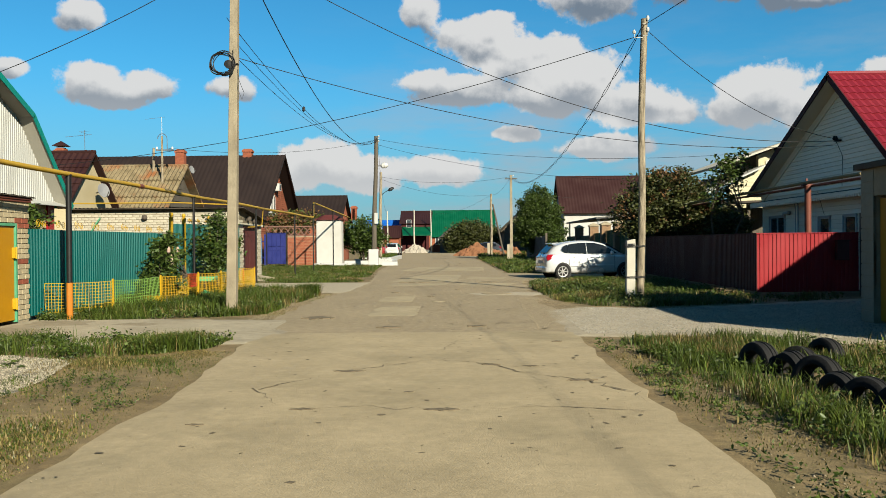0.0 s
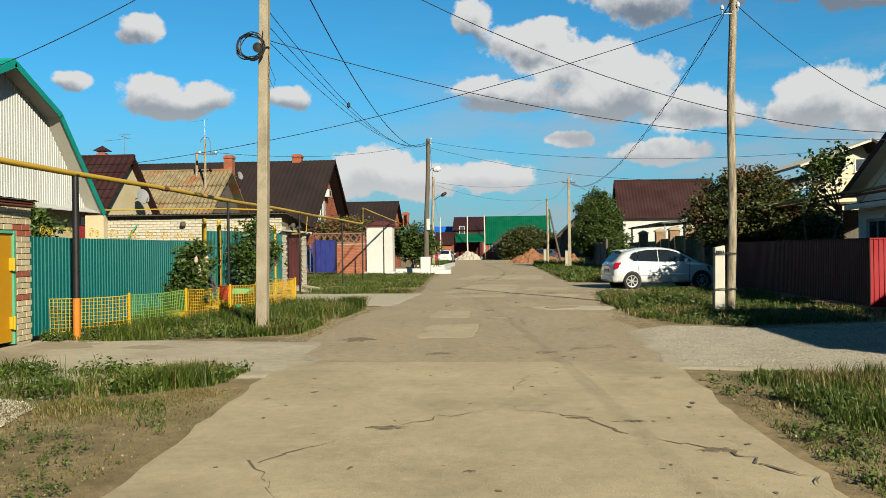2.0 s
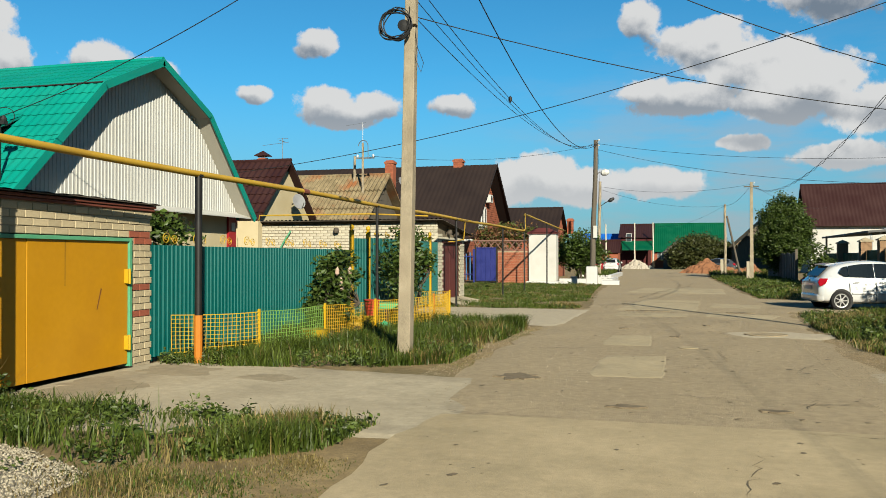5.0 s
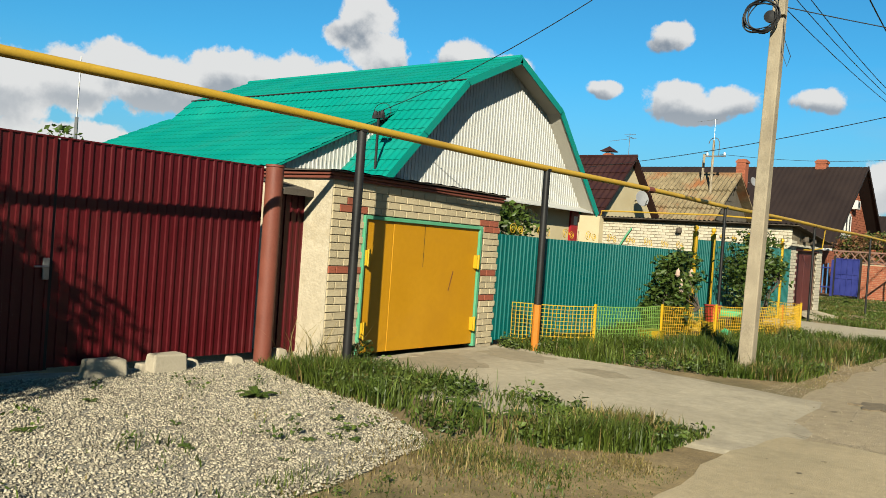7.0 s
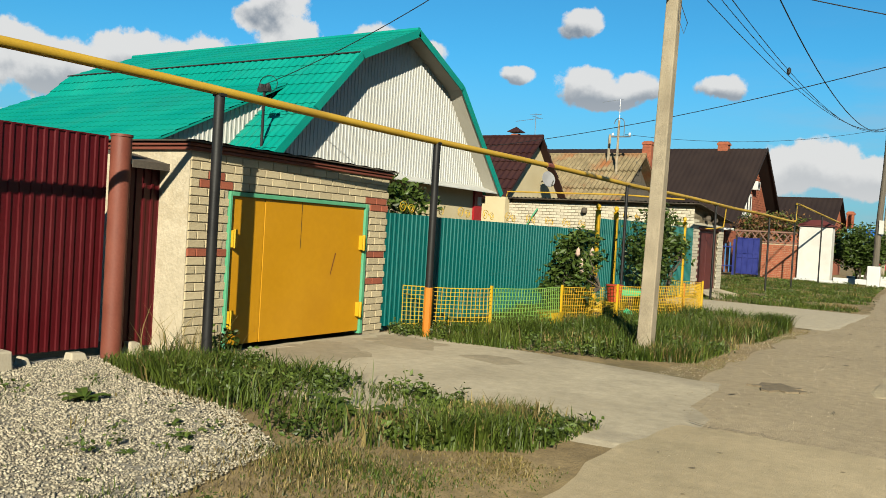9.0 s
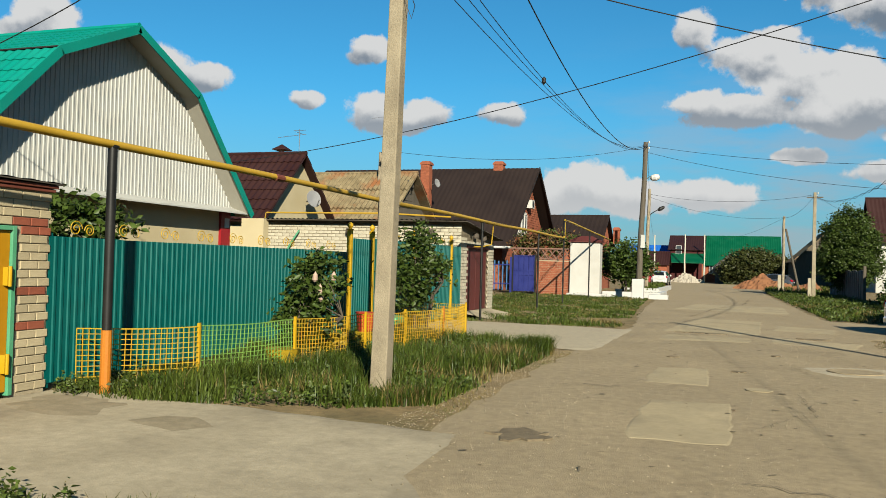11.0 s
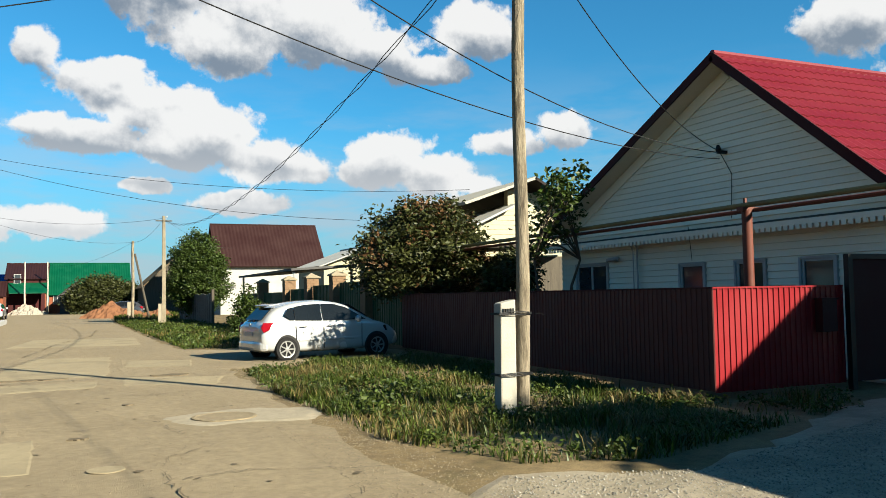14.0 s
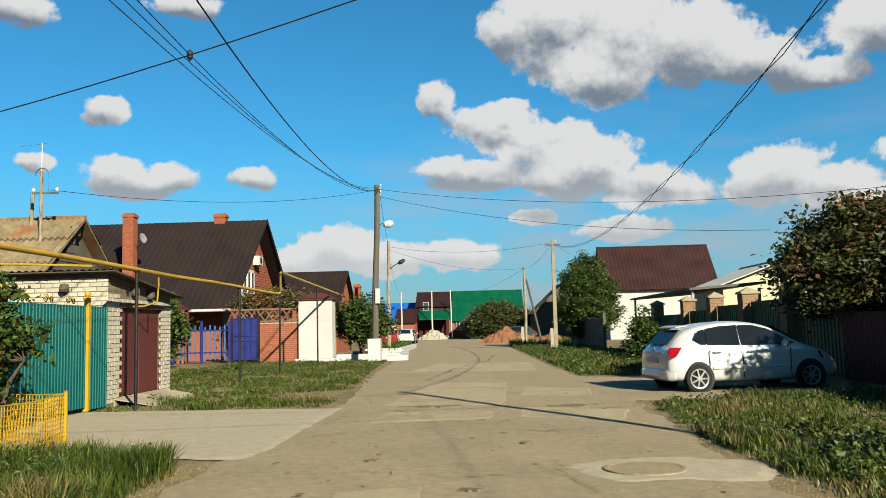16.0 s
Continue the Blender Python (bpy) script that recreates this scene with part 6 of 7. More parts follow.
lamp = part("lamp_arm", Geo().tube([(0.2, 0, 6.3), (0.45, 0, 6.5), (0.6, 0, 6.5)], 0.025, 6), steel, pb)
part("lamp_head", Geo().lathe([(0.05, 0), (0.16, 0.1), (0.19, 0.3), (0.12, 0.48), (0.0, 0.52)], pose(0.5, 0, 6.42, 0, 80, 0), 12), white_paint, lamp, "white lamp head")
part("meter_box", Geo().box(0.1, 0.32, -0.22, -0.12, 2.7, 3.4), white_sheet, pb, "grey meter box")
pins(pb, 0.28, 8.2, 2)
pb2 = pole("utility_pole", "second wooden utility pole with a dark street lamp", -6.3, 72.5, 7.6, 0.15, 0.11, wood_grey, (0.1, 0))
part("lamp_arm", Geo().tube([(0.1, 0, 5.6), (0.5, 0, 5.9), (0.9, 0, 6.1)], 0.03, 6).lathe([(0.08, 0), (0.16, 0.2), (0.1, 0.5), (0, 0.55)], pose(0.75, 0, 6.0, 0, 60, 0), 10), plastic_dark, pb2, "dark lamp arm")
pr = pole("utility_pole", "round weathered wooden utility pole wired to a concrete stub", 4.975, 21.87, 7.2, 0.098, 0.085, wood_grey, (0.14, 0.1))
part("stub", Geo().add([(-0.395, -0.12, -0.05), (-0.165, -0.14, -0.05), (-0.165, 0.06, -0.05), (-0.395, 0.08, -0.05), (-0.37, -0.11, 1.43), (-0.15, -0.13, 1.48), (-0.15, 0.07, 1.48), (-0.37, 0.09, 1.43)],
                       [(3, 2, 1, 0), (4, 5, 6, 7), (0, 1, 5, 4), (1, 2, 6, 5), (2, 3, 7, 6), (3, 0, 4, 7)]), stub_white, pr, "pale concrete stub", bevel=0.02)
st = pr.children[-1]
for i in range(5):
    part("mark", Geo().box(-0.34 + 0.035 * i, -0.32 + 0.035 * i, -0.138, -0.115, 1.30 - 0.02 * (i % 2), 1.36), plastic_dark, st)
for z in (0.48, 1.28):
    tie = Geo()
    for k in range(3):
        tie.tube([(-0.41, -0.15, z + k * 0.012), (-0.13, -0.17, z + 0.02 * k), (0.11, -0.08, z + k * 0.012), (0.12, 0.1, z), (-0.1, 0.13, z + 0.01), (-0.41, 0.11, z + 0.01 * k), (-0.41, -0.15, z + k * 0.012)], 0.006, 5)
    tie.tube([(0.14, -0.12, z), (0.2, -0.16, z + 0.01), (0.26, -0.2, z - 0.03)], 0.005, 4)
    part("wire_tie", tie, wire_mat, pr, "twisted rusty wire")
pins(pr, 0.1, 7.05, 2)
part("insulator", Geo().tube([(0.1, 0, 6.7), (-0.12, 0, 6.7), (-0.12, 0, 6.8)], 0.012, 5).lathe([(0.035, 0), (0.05, 0.05), (0.0, 0.12)], pose(-0.12, 0, 6.8), 8), ceramic, pr)
pc = pole("utility_pole", "pale concrete utility pole with a short stub at the verge", 4.75, 68.0, 6.9, 0.13, 0.09, pole_concrete, (0, 0), True)
part("stub", Geo().box(-0.34, -0.14, -0.1, 0.1, -0.05, 1.3), block_white, pc)
part("cross_arm", Geo().box(-0.5, 0.5, -0.04, 0.04, 6.55, 6.62), wood_dark, pc)
pins(pc, 0.05, 6.7, 1)
pd = pole("utility_pole", "thin wooden utility pole with a leaning strut", 3.75, 82.0, 6.2, 0.13, 0.10, wood_grey)
part("strut", Geo().tube([(1.3, 0.4, -0.1), (0.15, 0.05, 5.2)], 0.1, 8, 0.08), wood_dark, pd)
part("stub", Geo().box(-0.4, -0.15, -0.1, 0.1, -0.05, 1.4), block_white, pd)
for x, y, h in ((-6.0, 127.3, 6.5), (-3.5, 129.4, 6.6), (-9.3, 118, 6.0)):
    pole("utility_pole", "thin pale pole at the far end of the street", x, y, h, 0.11, 0.09, stub_white)


def wire(name, a, b, sag, r=0.009, n=24, strands=1):
    t = thing(name, "thin black overhead wire" if strands == 1 else "pair of twisted black overhead cables", "wire", 0, 0, 0, group="overhead wires")
    g = Geo()
    a, b = Vector(a), Vector(b)
    for k in range(strands):
        pts = []
        for i in range(n + 1):
            s = i / n
            off = Vector((0, 0, 0)) if strands == 1 else Vector((0.03 * math.cos(i * 1.3 + k * 3.1), 0, 0.05 * math.sin(i * 1.3 + k * 3.1)))
            pts.append(a.lerp(b, s) - Vector((0, 0, 4 * sag * s * (1 - s))) + off)
        g.tube(pts, r, 5)
    part("wire", g, wire_mat, t)


A_TOP, A_BOX, B_TOP, R_TOP, C_TOP, D_TOP = (-4.5, 17.9, 7.6), (-4.45, 17.85, 5.4), (-4.75, 54.1, 8.15), (5.1, 21.97, 7.02), (4.75, 68, 6.75), (3.75, 82, 6.1)
wire("wire", (-4.42, 17.9, 7.74), B_TOP, 1.72, 0.014)
wire("wire", (-4.66, 17.85, 6.25), (-4.8, 54.1, 8.1), 1.22, 0.008)
wire("wire", (-4.42, 17.85, 5.36), (-4.8, 54.1, 8.25), 0.95, 0.007)
wire("wire", (-4.5, 17.85, 5.75), (-4.8, 54.1, 8.2), 1.08, 0.007)
wire("wire", (-4.5, 17.9, 7.74), (11.5, 25.2, 4.36), 1.2)
wire("wire", A_BOX, (11.62, 25.3, 4.25), 0.70, 0.008)
wire("wire", (5.1, 21.97, 7.02), (4.75, 68, 6.6), 1.74, 0.009, 60, 2)
wire("wire", R_TOP, (11.5, 25.3, 4.45), 0.5, 0.009)
wire("wire", (5.05, 21.95, 6.78), (-12.95, 27.5, 4.1), 0.5)
wire("wire", R_TOP, (9.5, -12, 8.0), 0.6)
wire("wire", A_TOP, (-13.1, 18.5, 4.3), 0.35)
wire("wire", A_TOP, (-6.5, -20, 7.8), 0.8)
wire("wire", B_TOP, (-13.6, 40.2, 6.1), 0.5)
wire("wire", B_TOP, (13.5, 41, 5.6), 0.6)
wire("wire", (-4.75, 54.1, 7.8), (10, 44, 4.6), 0.5)
wire("wire", B_TOP, (-6.2, 72.5, 7.4), 0.3)
wire("wire", (-6.2, 72.5, 7.2), C_TOP, 0.5)
wire("wire", (-6.2, 72.5, 7.0), D_TOP, 0.6)
wire("wire", C_TOP, D_TOP, 0.4)
wire("wire", (-6.2, 72.5, 6.6), (-9.3, 118, 5.8), 0.8)
wire("wire", D_TOP, (-3.5, 129.4, 6.2), 0.8)
wire("wire", C_TOP, (14, 95, 6.5), 0.6)
splice = thing("cable_splice", "small black splice on an overhead cable", "splice", -4.7, 27.14, 5.79)
part("body", Geo().lathe([(0.0, -0.1), (0.05, -0.04), (0.05, 0.05), (0.0, 0.1)], n=8), wire_mat, splice)

# ---- plastic mesh enclosure by the green fence ----
def net(name, a, b, h, mat, cell=0.068, sag=0.02, label="yellow plastic mesh panel"):
    g = Geo()
    a, b = Vector((a[0], a[1], 0)), Vector((b[0], b[1], 0))
    way = (b - a).normalized()
    nrm = Vector((-way.y, way.x, 0))
    L = (b - a).length
    t = 0.0062

    def at(u, z):
        return a + way * u + nrm * (0.035 * math.sin(u * 3.1 + z * 2)) + Vector((0, 0, z - 0.02 * abs(math.sin(u * 1.9))))
    k = int(L / cell)
    for i in range(k + 1):
        g.tube([at(L * i / k, z) for z in (0.02, h * 0.5, h)], t, 4)
    m = int(h / cell)
    for j in range(m + 1):
        g.tube([at(L * i / max(6, k // 4), 0.04 + (h - 0.04) * j / m) for i in range(max(6, k // 4) + 1)], t * (1.5 if j == m else 1.0), 4)
    return g


nf = thing("mesh_fence", "low yellow and green plastic mesh fence round a play corner", "mesh fence", 0, 0, 0)
NET = [((-7.95, 16.5), (-7.1, 17.7), net_yellow), ((-7.1, 17.7), (-6.75, 19.6), net_green), ((-6.75, 19.6), (-6.45, 21.5), net_yellow), ((-6.45, 21.5), (-6.2, 22.7), net_yellow),
       ((-6.2, 22.7), (-6.0, 24.3), net_yellow), ((-6.0, 24.3), (-6.15, 26.3), net_yellow), ((-6.15, 26.3), (-7.9, 26.9), net_yellow)]
for a, b, m in NET:
    part("mesh", net("mesh", a, b, 0.68, m), m, nf, "green plastic mesh" if m is net_green else "yellow plastic mesh")
for i, (a, b, m) in enumerate(NET):
    part("stake", Geo().box(b[0] - 0.018, b[0] + 0.018, b[1] - 0.018, b[1] + 0.018, -0.03, 0.72), yellow_paint if i != 4 else net_orange, nf, "painted wooden stake")

toy = thing("toy_car", "yellow and green plastic ride-on toy in the grass", "toy", -6.9, 21.1, 0.0, 20)
part("body", Geo().box(-0.3, 0.3, -0.14, 0.14, 0.12, 0.26).box(-0.1, 0.28, -0.12, 0.12, 0.26, 0.38), toy_yellow, toy, bevel=0.04)
for x in (-0.2, 0.2):
    for y in (-0.16, 0.16):
        part("wheel", Geo().lathe([(0.1, -0.03), (0.1, 0.03), (0.0, 0.035)], pose(x, y, 0.1, 90, 0, 0), 12), plastic_dark, toy)
toy2 = thing("toy_bench", "bright green plastic slide step", "toy", -6.7, 23.1, 0.0, 10)
part("seat", Geo().box(-0.25, 0.25, -0.4, 0.4, 0.42, 0.55), toy_green, toy2, bevel=0.03)
for y in (-0.35, 0.35):
    part("leg", Geo().box(-0.04, 0.04, y - 0.03, y + 0.03, 0.0, 0.42), plastic_dark, toy2)
toy3 = thing("toy_bucket", "red and yellow plastic toy bucket", "toy", -6.9, 22.5, 0.0)
part("bucket", Geo().lathe([(0.13, 0.3), (0.17, 0.62), (0.18, 0.62), (0.19, 0.65), (0.0, 0.63)], n=14), toy_red, toy3)
part("base", Geo().box(-0.14, 0.14, -0.14, 0.14, 0, 0.3), toy_yellow, toy3)
toy4 = thing("toy_ball", "yellow plastic tub lying in the grass", "toy", -6.9, 19.5, 0.0)
part("tub", Geo().lathe([(0.2, 0.0), (0.26, 0.2), (0.27, 0.2), (0.0, 0.18)], pose(0, 0, 0.05), 14), toy_yellow, toy4)
toy5 = thing("toy_frog", "small bright green plastic toy", "toy", -6.4, 21.9, 0.0)
part("body", Geo().lathe([(0.05, 0), (0.14, 0.06), (0.12, 0.18), (0.0, 0.24)], n=10), toy_green, toy5)


# ---- half buried tyres on the verge ----
def tyre_mesh():
    g = Geo()
    R, n, prof = 0.30, 30, [(-0.105, 0.20), (-0.115, 0.25), (-0.095, 0.30), (-0.05, 0.315), (-0.045, 0.305), (-0.01, 0.305), (-0.005, 0.318), (0.005, 0.318), (0.01, 0.305), (0.045, 0.305), (0.05, 0.315), (0.095, 0.30), (0.115, 0.25), (0.105, 0.20), (0.08, 0.22), (-0.08, 0.22)]
    k = len(prof)
    verts, faces = [], []
    for i in range(n):
        a = 2 * math.pi * i / n
        verts += [(x, r * math.cos(a), r * math.sin(a)) for x, r in prof]
    for i in range(n):
        for j in range(k):
            faces.append((i * k + j, i * k + (j + 1) % k, ((i + 1) % n) * k + (j + 1) % k, ((i + 1) % n) * k + j))
    me = g.add(verts, faces).mesh("tyre", True)
    me.materials.append(rubber)
    return me


TYRE = tyre_mesh()
first = None
for i, (x, y, turn, tilt) in enumerate(((3.54, 9.45, 86, 3), (3.76, 9.05, 80, -4), (3.74, 8.40, 92, 5), (3.72, 7.85, 88, -3), (3.70, 7.3, 95, 4), (3.74, 6.75, 90, -2), (3.76, 6.15, 87, 3), (4.6, 10.2, 20, 4), (5.6, 9.9, 10, -5), (4.1, 9.75, 35, 6), (3.80, 5.55, 90, -2))):
    if first is None:
        first = thing("tyre", "old black car tyre half buried in the grass", "tyre", x, y, 0.05, turn, group="half buried tyres")
        part("tread", TYRE, rubber, first, smooth=True)
        first.matrix_world = pose(x, y, 0.0, 0, tilt, turn - 68) @ Matrix.Scale(0.9, 4)
    else:
        copy_thing(first, pose(x, y, -0.05 + 0.025 * (i % 3), 0, tilt * 2, turn - (68 if i < 7 or i > 9 else 0) + 3 * ((i * 7) % 3 - 1)) @ Matrix.Scale(0.86 + 0.05 * (i % 3), 4))


# ---- cars ----
def loft(sections):
    """Cross-sections along the car, each a ring of (y, z) at one x, joined and capped."""
    g = Geo()
    n = len(sections[0][1])
    verts = [(x, y, z) for x, ring in sections for y, z in ring]
    faces = [(i * n + j, i * n + (j + 1) % n, (i + 1) * n + (j + 1) % n, (i + 1) * n + j) for i in range(len(sections) - 1) for j in range(n)]
    return g.add(verts, faces + [tuple(range(n))[::-1], tuple(range((len(sections) - 1) * n, len(sections) * n))])


def hatchback(x, y, z, turn, paint, label, detail=True):
    """Front towards +x. 4.25 m long, 1.70 m wide, 1.53 m high."""
    t = thing("car", label, "car", x, y, z, turn)

    def ring(w, zb, zt, zs, wt):
        """Half widths: sill w, belt line w at zs, top wt at zt."""
        right = [(w * 0.90, zb), (w, zb + 0.12), (w * 1.01, (zb + zs) / 2), (w * 0.97, zs - 0.05), (w * 0.94, zs), (wt + (w - wt) * 0.25, zs + (zt - zs) * 0.55), (wt, zt - 0.05), (wt * 0.8, zt)]
        return right + [(-a, b) for a, b in right[::-1]]
    secs = [(-2.10, ring(0.68, 0.42, 0.86, 0.80, 0.60)), (-2.04, ring(0.76, 0.28, 0.96, 0.88, 0.64)), (-1.90, ring(0.82, 0.22, 1.04, 0.94, 0.60)), (-1.62, ring(0.845, 0.20, 1.30, 0.99, 0.54)),
            (-1.10, ring(0.85, 0.19, 1.47, 0.96, 0.57)), (-0.4, ring(0.85, 0.18, 1.54, 0.95, 0.60)), (0.1, ring(0.85, 0.18, 1.51, 0.94, 0.60)), (0.55, ring(0.85, 0.18, 1.42, 0.93, 0.60)),
            (0.95, ring(0.85, 0.19, 1.22, 0.93, 0.62)), (1.25, ring(0.84, 0.20, 1.03, 0.92, 0.66)), (1.6, ring(0.82, 0.20, 0.95, 0.86, 0.66)), (1.9, ring(0.77, 0.22, 0.84, 0.74, 0.60)), (2.08, ring(0.66, 0.26, 0.66, 0.58, 0.52)), (2.15, ring(0.56, 0.32, 0.56, 0.50, 0.45))]
    body = part("body", loft(secs), paint, t, smooth=True)
    sub = body.modifiers.new("smooth", "SUBSURF")
    sub.levels = sub.render_levels = 2
    for s in (-1, 1):
        def on(px, pz):
            """The side of the greenhouse at a height."""
            k = max(0.0, min(1.0, (pz - 0.95) / 0.5))
            return (px, s * (0.805 - 0.175 * k + 0.006), pz)
        glass = []
        for pts in ([(-1.30, 1.16), (-1.16, 1.04), (-1.04, 1.03), (-1.04, 1.35), (-1.18, 1.32)], [(-1.01, 1.03), (-0.27, 1.0), (-0.27, 1.43), (-0.7, 1.41), (-1.01, 1.36)], [(-0.23, 1.0), (1.02, 1.0), (0.84, 1.11), (0.45, 1.33), (0.1, 1.42), (-0.23, 1.43)]):
            ringp = [on(*p) for p in pts]
            part("side_window", Geo().slab(ringp if s > 0 else ringp[::-1], (0, s * 0.012, 0)), car_glass, body, "dark side window")
        for q0, zb in ((-0.25, 0.3), (-1.02, 0.55), (0.86, 0.3)):
            part("door_seam", Geo().box(q0, q0 + 0.015, s * 0.862 - 0.004, s * 0.862 + 0.004, zb, 0.92), plastic_dark, body)
        part("side_moulding", Geo().box(-0.95, 0.85, s * 0.868 - 0.012, s * 0.868 + 0.012, 0.50, 0.56), paint, body, bevel=0.008)
        for hx in (-0.92, -0.15):
            part("door_handle", Geo().tube([(hx, s * 0.85, 0.86), (hx + 0.02, s * 0.885, 0.865), (hx + 0.18, s * 0.885, 0.87), (hx + 0.2, s * 0.85, 0.865)], 0.014, 6), paint, body)
        part("mirror", Geo().lathe([(0.02, 0), (0.09, 0.02), (0.10, 0.08), (0.06, 0.13), (0.0, 0.14)], pose(0.78, s * 0.93, 1.02, 0, -90, 0), 10), paint, body, smooth=True)
        part("tail_lamp", Geo().slab([(-1.66, s * 0.80, 0.98), (-1.98, s * 0.70, 0.98), (-2.06, s * 0.70, 0.86), (-2.02, s * 0.79, 0.74), (-1.86, s * 0.845, 0.80)] if s > 0 else
                                       [(-1.86, s * 0.845, 0.80), (-2.02, s * 0.79, 0.74), (-2.06, s * 0.70, 0.86), (-1.98, s * 0.70, 0.98), (-1.66, s * 0.80, 0.98)], (-0.02, s * 0.035, 0)), tail_red, body, "red tail lamp", bevel=0.01)
        part("head_lamp", Geo().slab([(1.98, s * 0.55, 0.66), (1.55, s * 0.79, 0.80), (1.62, s * 0.79, 0.66), (1.95, s * 0.66, 0.56)], (0.03, s * 0.02, 0.03)), car_glass, body, "clear head lamp")
        for wx in (-1.28, 1.32):
            part("wheel_arch", Geo().lathe([(0.36, 0), (0.36, 0.02), (0.0, 0.02)], pose(wx, s * 0.835, 0.31, 90 if s < 0 else -90, 0, 0), 24), plastic_dark, body)
            w = part("wheel", Geo().lathe([(0.16, -0.08), (0.22, -0.09), (0.29, -0.085), (0.31, -0.05), (0.31, 0.05), (0.29, 0.085), (0.22, 0.09), (0.2, 0.07), (0.0, 0.05)], Matrix(), 28), rubber, t, "black tyre", smooth=True)
            w.matrix_basis = pose(wx, s * 0.80, 0.31, 90 if s < 0 else -90, 0, 0)
            rim = Geo().lathe([(0.205, 0.08), (0.215, 0.095), (0.19, 0.09), (0.18, 0.072)], n=28, caps=False).lathe([(0.05, 0.06), (0.05, 0.1), (0.0, 0.105)], n=12)
            for i in range(7):
                a = 2 * math.pi * i / 7
                rim.slab([(0.04 * math.cos(a) - 0.017 * math.sin(a), 0.04 * math.sin(a) + 0.017 * math.cos(a), 0.075), (0.19 * math.cos(a) - 0.014 * math.sin(a), 0.19 * math.sin(a) + 0.014 * math.cos(a), 0.07),
                          (0.19 * math.cos(a) + 0.014 * math.sin(a), 0.19 * math.sin(a) - 0.014 * math.cos(a), 0.07), (0.04 * math.cos(a) + 0.017 * math.sin(a), 0.04 * math.sin(a) - 0.017 * math.cos(a), 0.075)], (0, 0, 0.025))
            part("rim", rim, alloy, w, "silver alloy rim")
    part("rear_window", Geo().slab([(-1.955, -0.52, 1.04), (-1.955, 0.52, 1.04), (-1.56, 0.45, 1.345), (-1.56, -0.45, 1.345)], (-0.012, 0, 0.012)), car_glass, body, "dark rear window")
    part("windscreen", Geo().slab([(1.17, 0.60, 1.06), (1.17, -0.60, 1.06), (0.62, -0.52, 1.40), (0.62, 0.52, 1.40)], (0.012, 0, 0.012)), car_glass, body)
    part("spoiler", Geo().slab([(-1.35, -0.50, 1.42), (-1.35, 0.50, 1.42), (-1.66, 0.46, 1.385), (-1.66, -0.46, 1.385)], (0, 0, 0.03)), paint, body, bevel=0.01)
    part("bumper", Geo().slab([(-1.86, -0.84, 0.26), (-2.10, -0.72, 0.28), (-2.17, -0.4, 0.29), (-2.17, 0.4, 0.29), (-2.10, 0.72, 0.28), (-1.86, 0.84, 0.26), (-1.80, 0.5, 0.26), (-1.80, -0.5, 0.26)], (0, 0, 0.24)), paint, body, bevel=0.07)
    part("plate", Geo().box(-2.125, -2.10, -0.26, 0.26, 0.64, 0.75), white_paint, body, "pale number plate")
    part("badge", Geo().lathe([(0.05, 0), (0.05, 0.015), (0.0, 0.02)], pose(-2.06, 0, 0.93, 0, -80, 0), 12), steel, body)
    for ob in (body, *body.children):
        for v in ob.data.vertices:
            if v.co.x < -1.28:
                v.co.x = -1.28 + (v.co.x + 1.28) * 0.80  # short tail behind the rear axle
    return t


hatchback(5.46, 33.90, -0.05, 11, car_silver, "silver five-door hatchback parked on the verge drive")
hatchback(-7.25, 101, -0.03, 88, car_white, "white car parked at the roadside")
hatchback(-8.7, 97, -0.03, 92, car_red, "red car parked at the roadside")
hatchback(3.9, 99, -0.03, 170, M("car_grey", (0.05, 0.05, 0.055), (0.07, 0.07, 0.075), 1, 0.3, coat=1.0, bump=0), "dark car parked behind the earth heap")


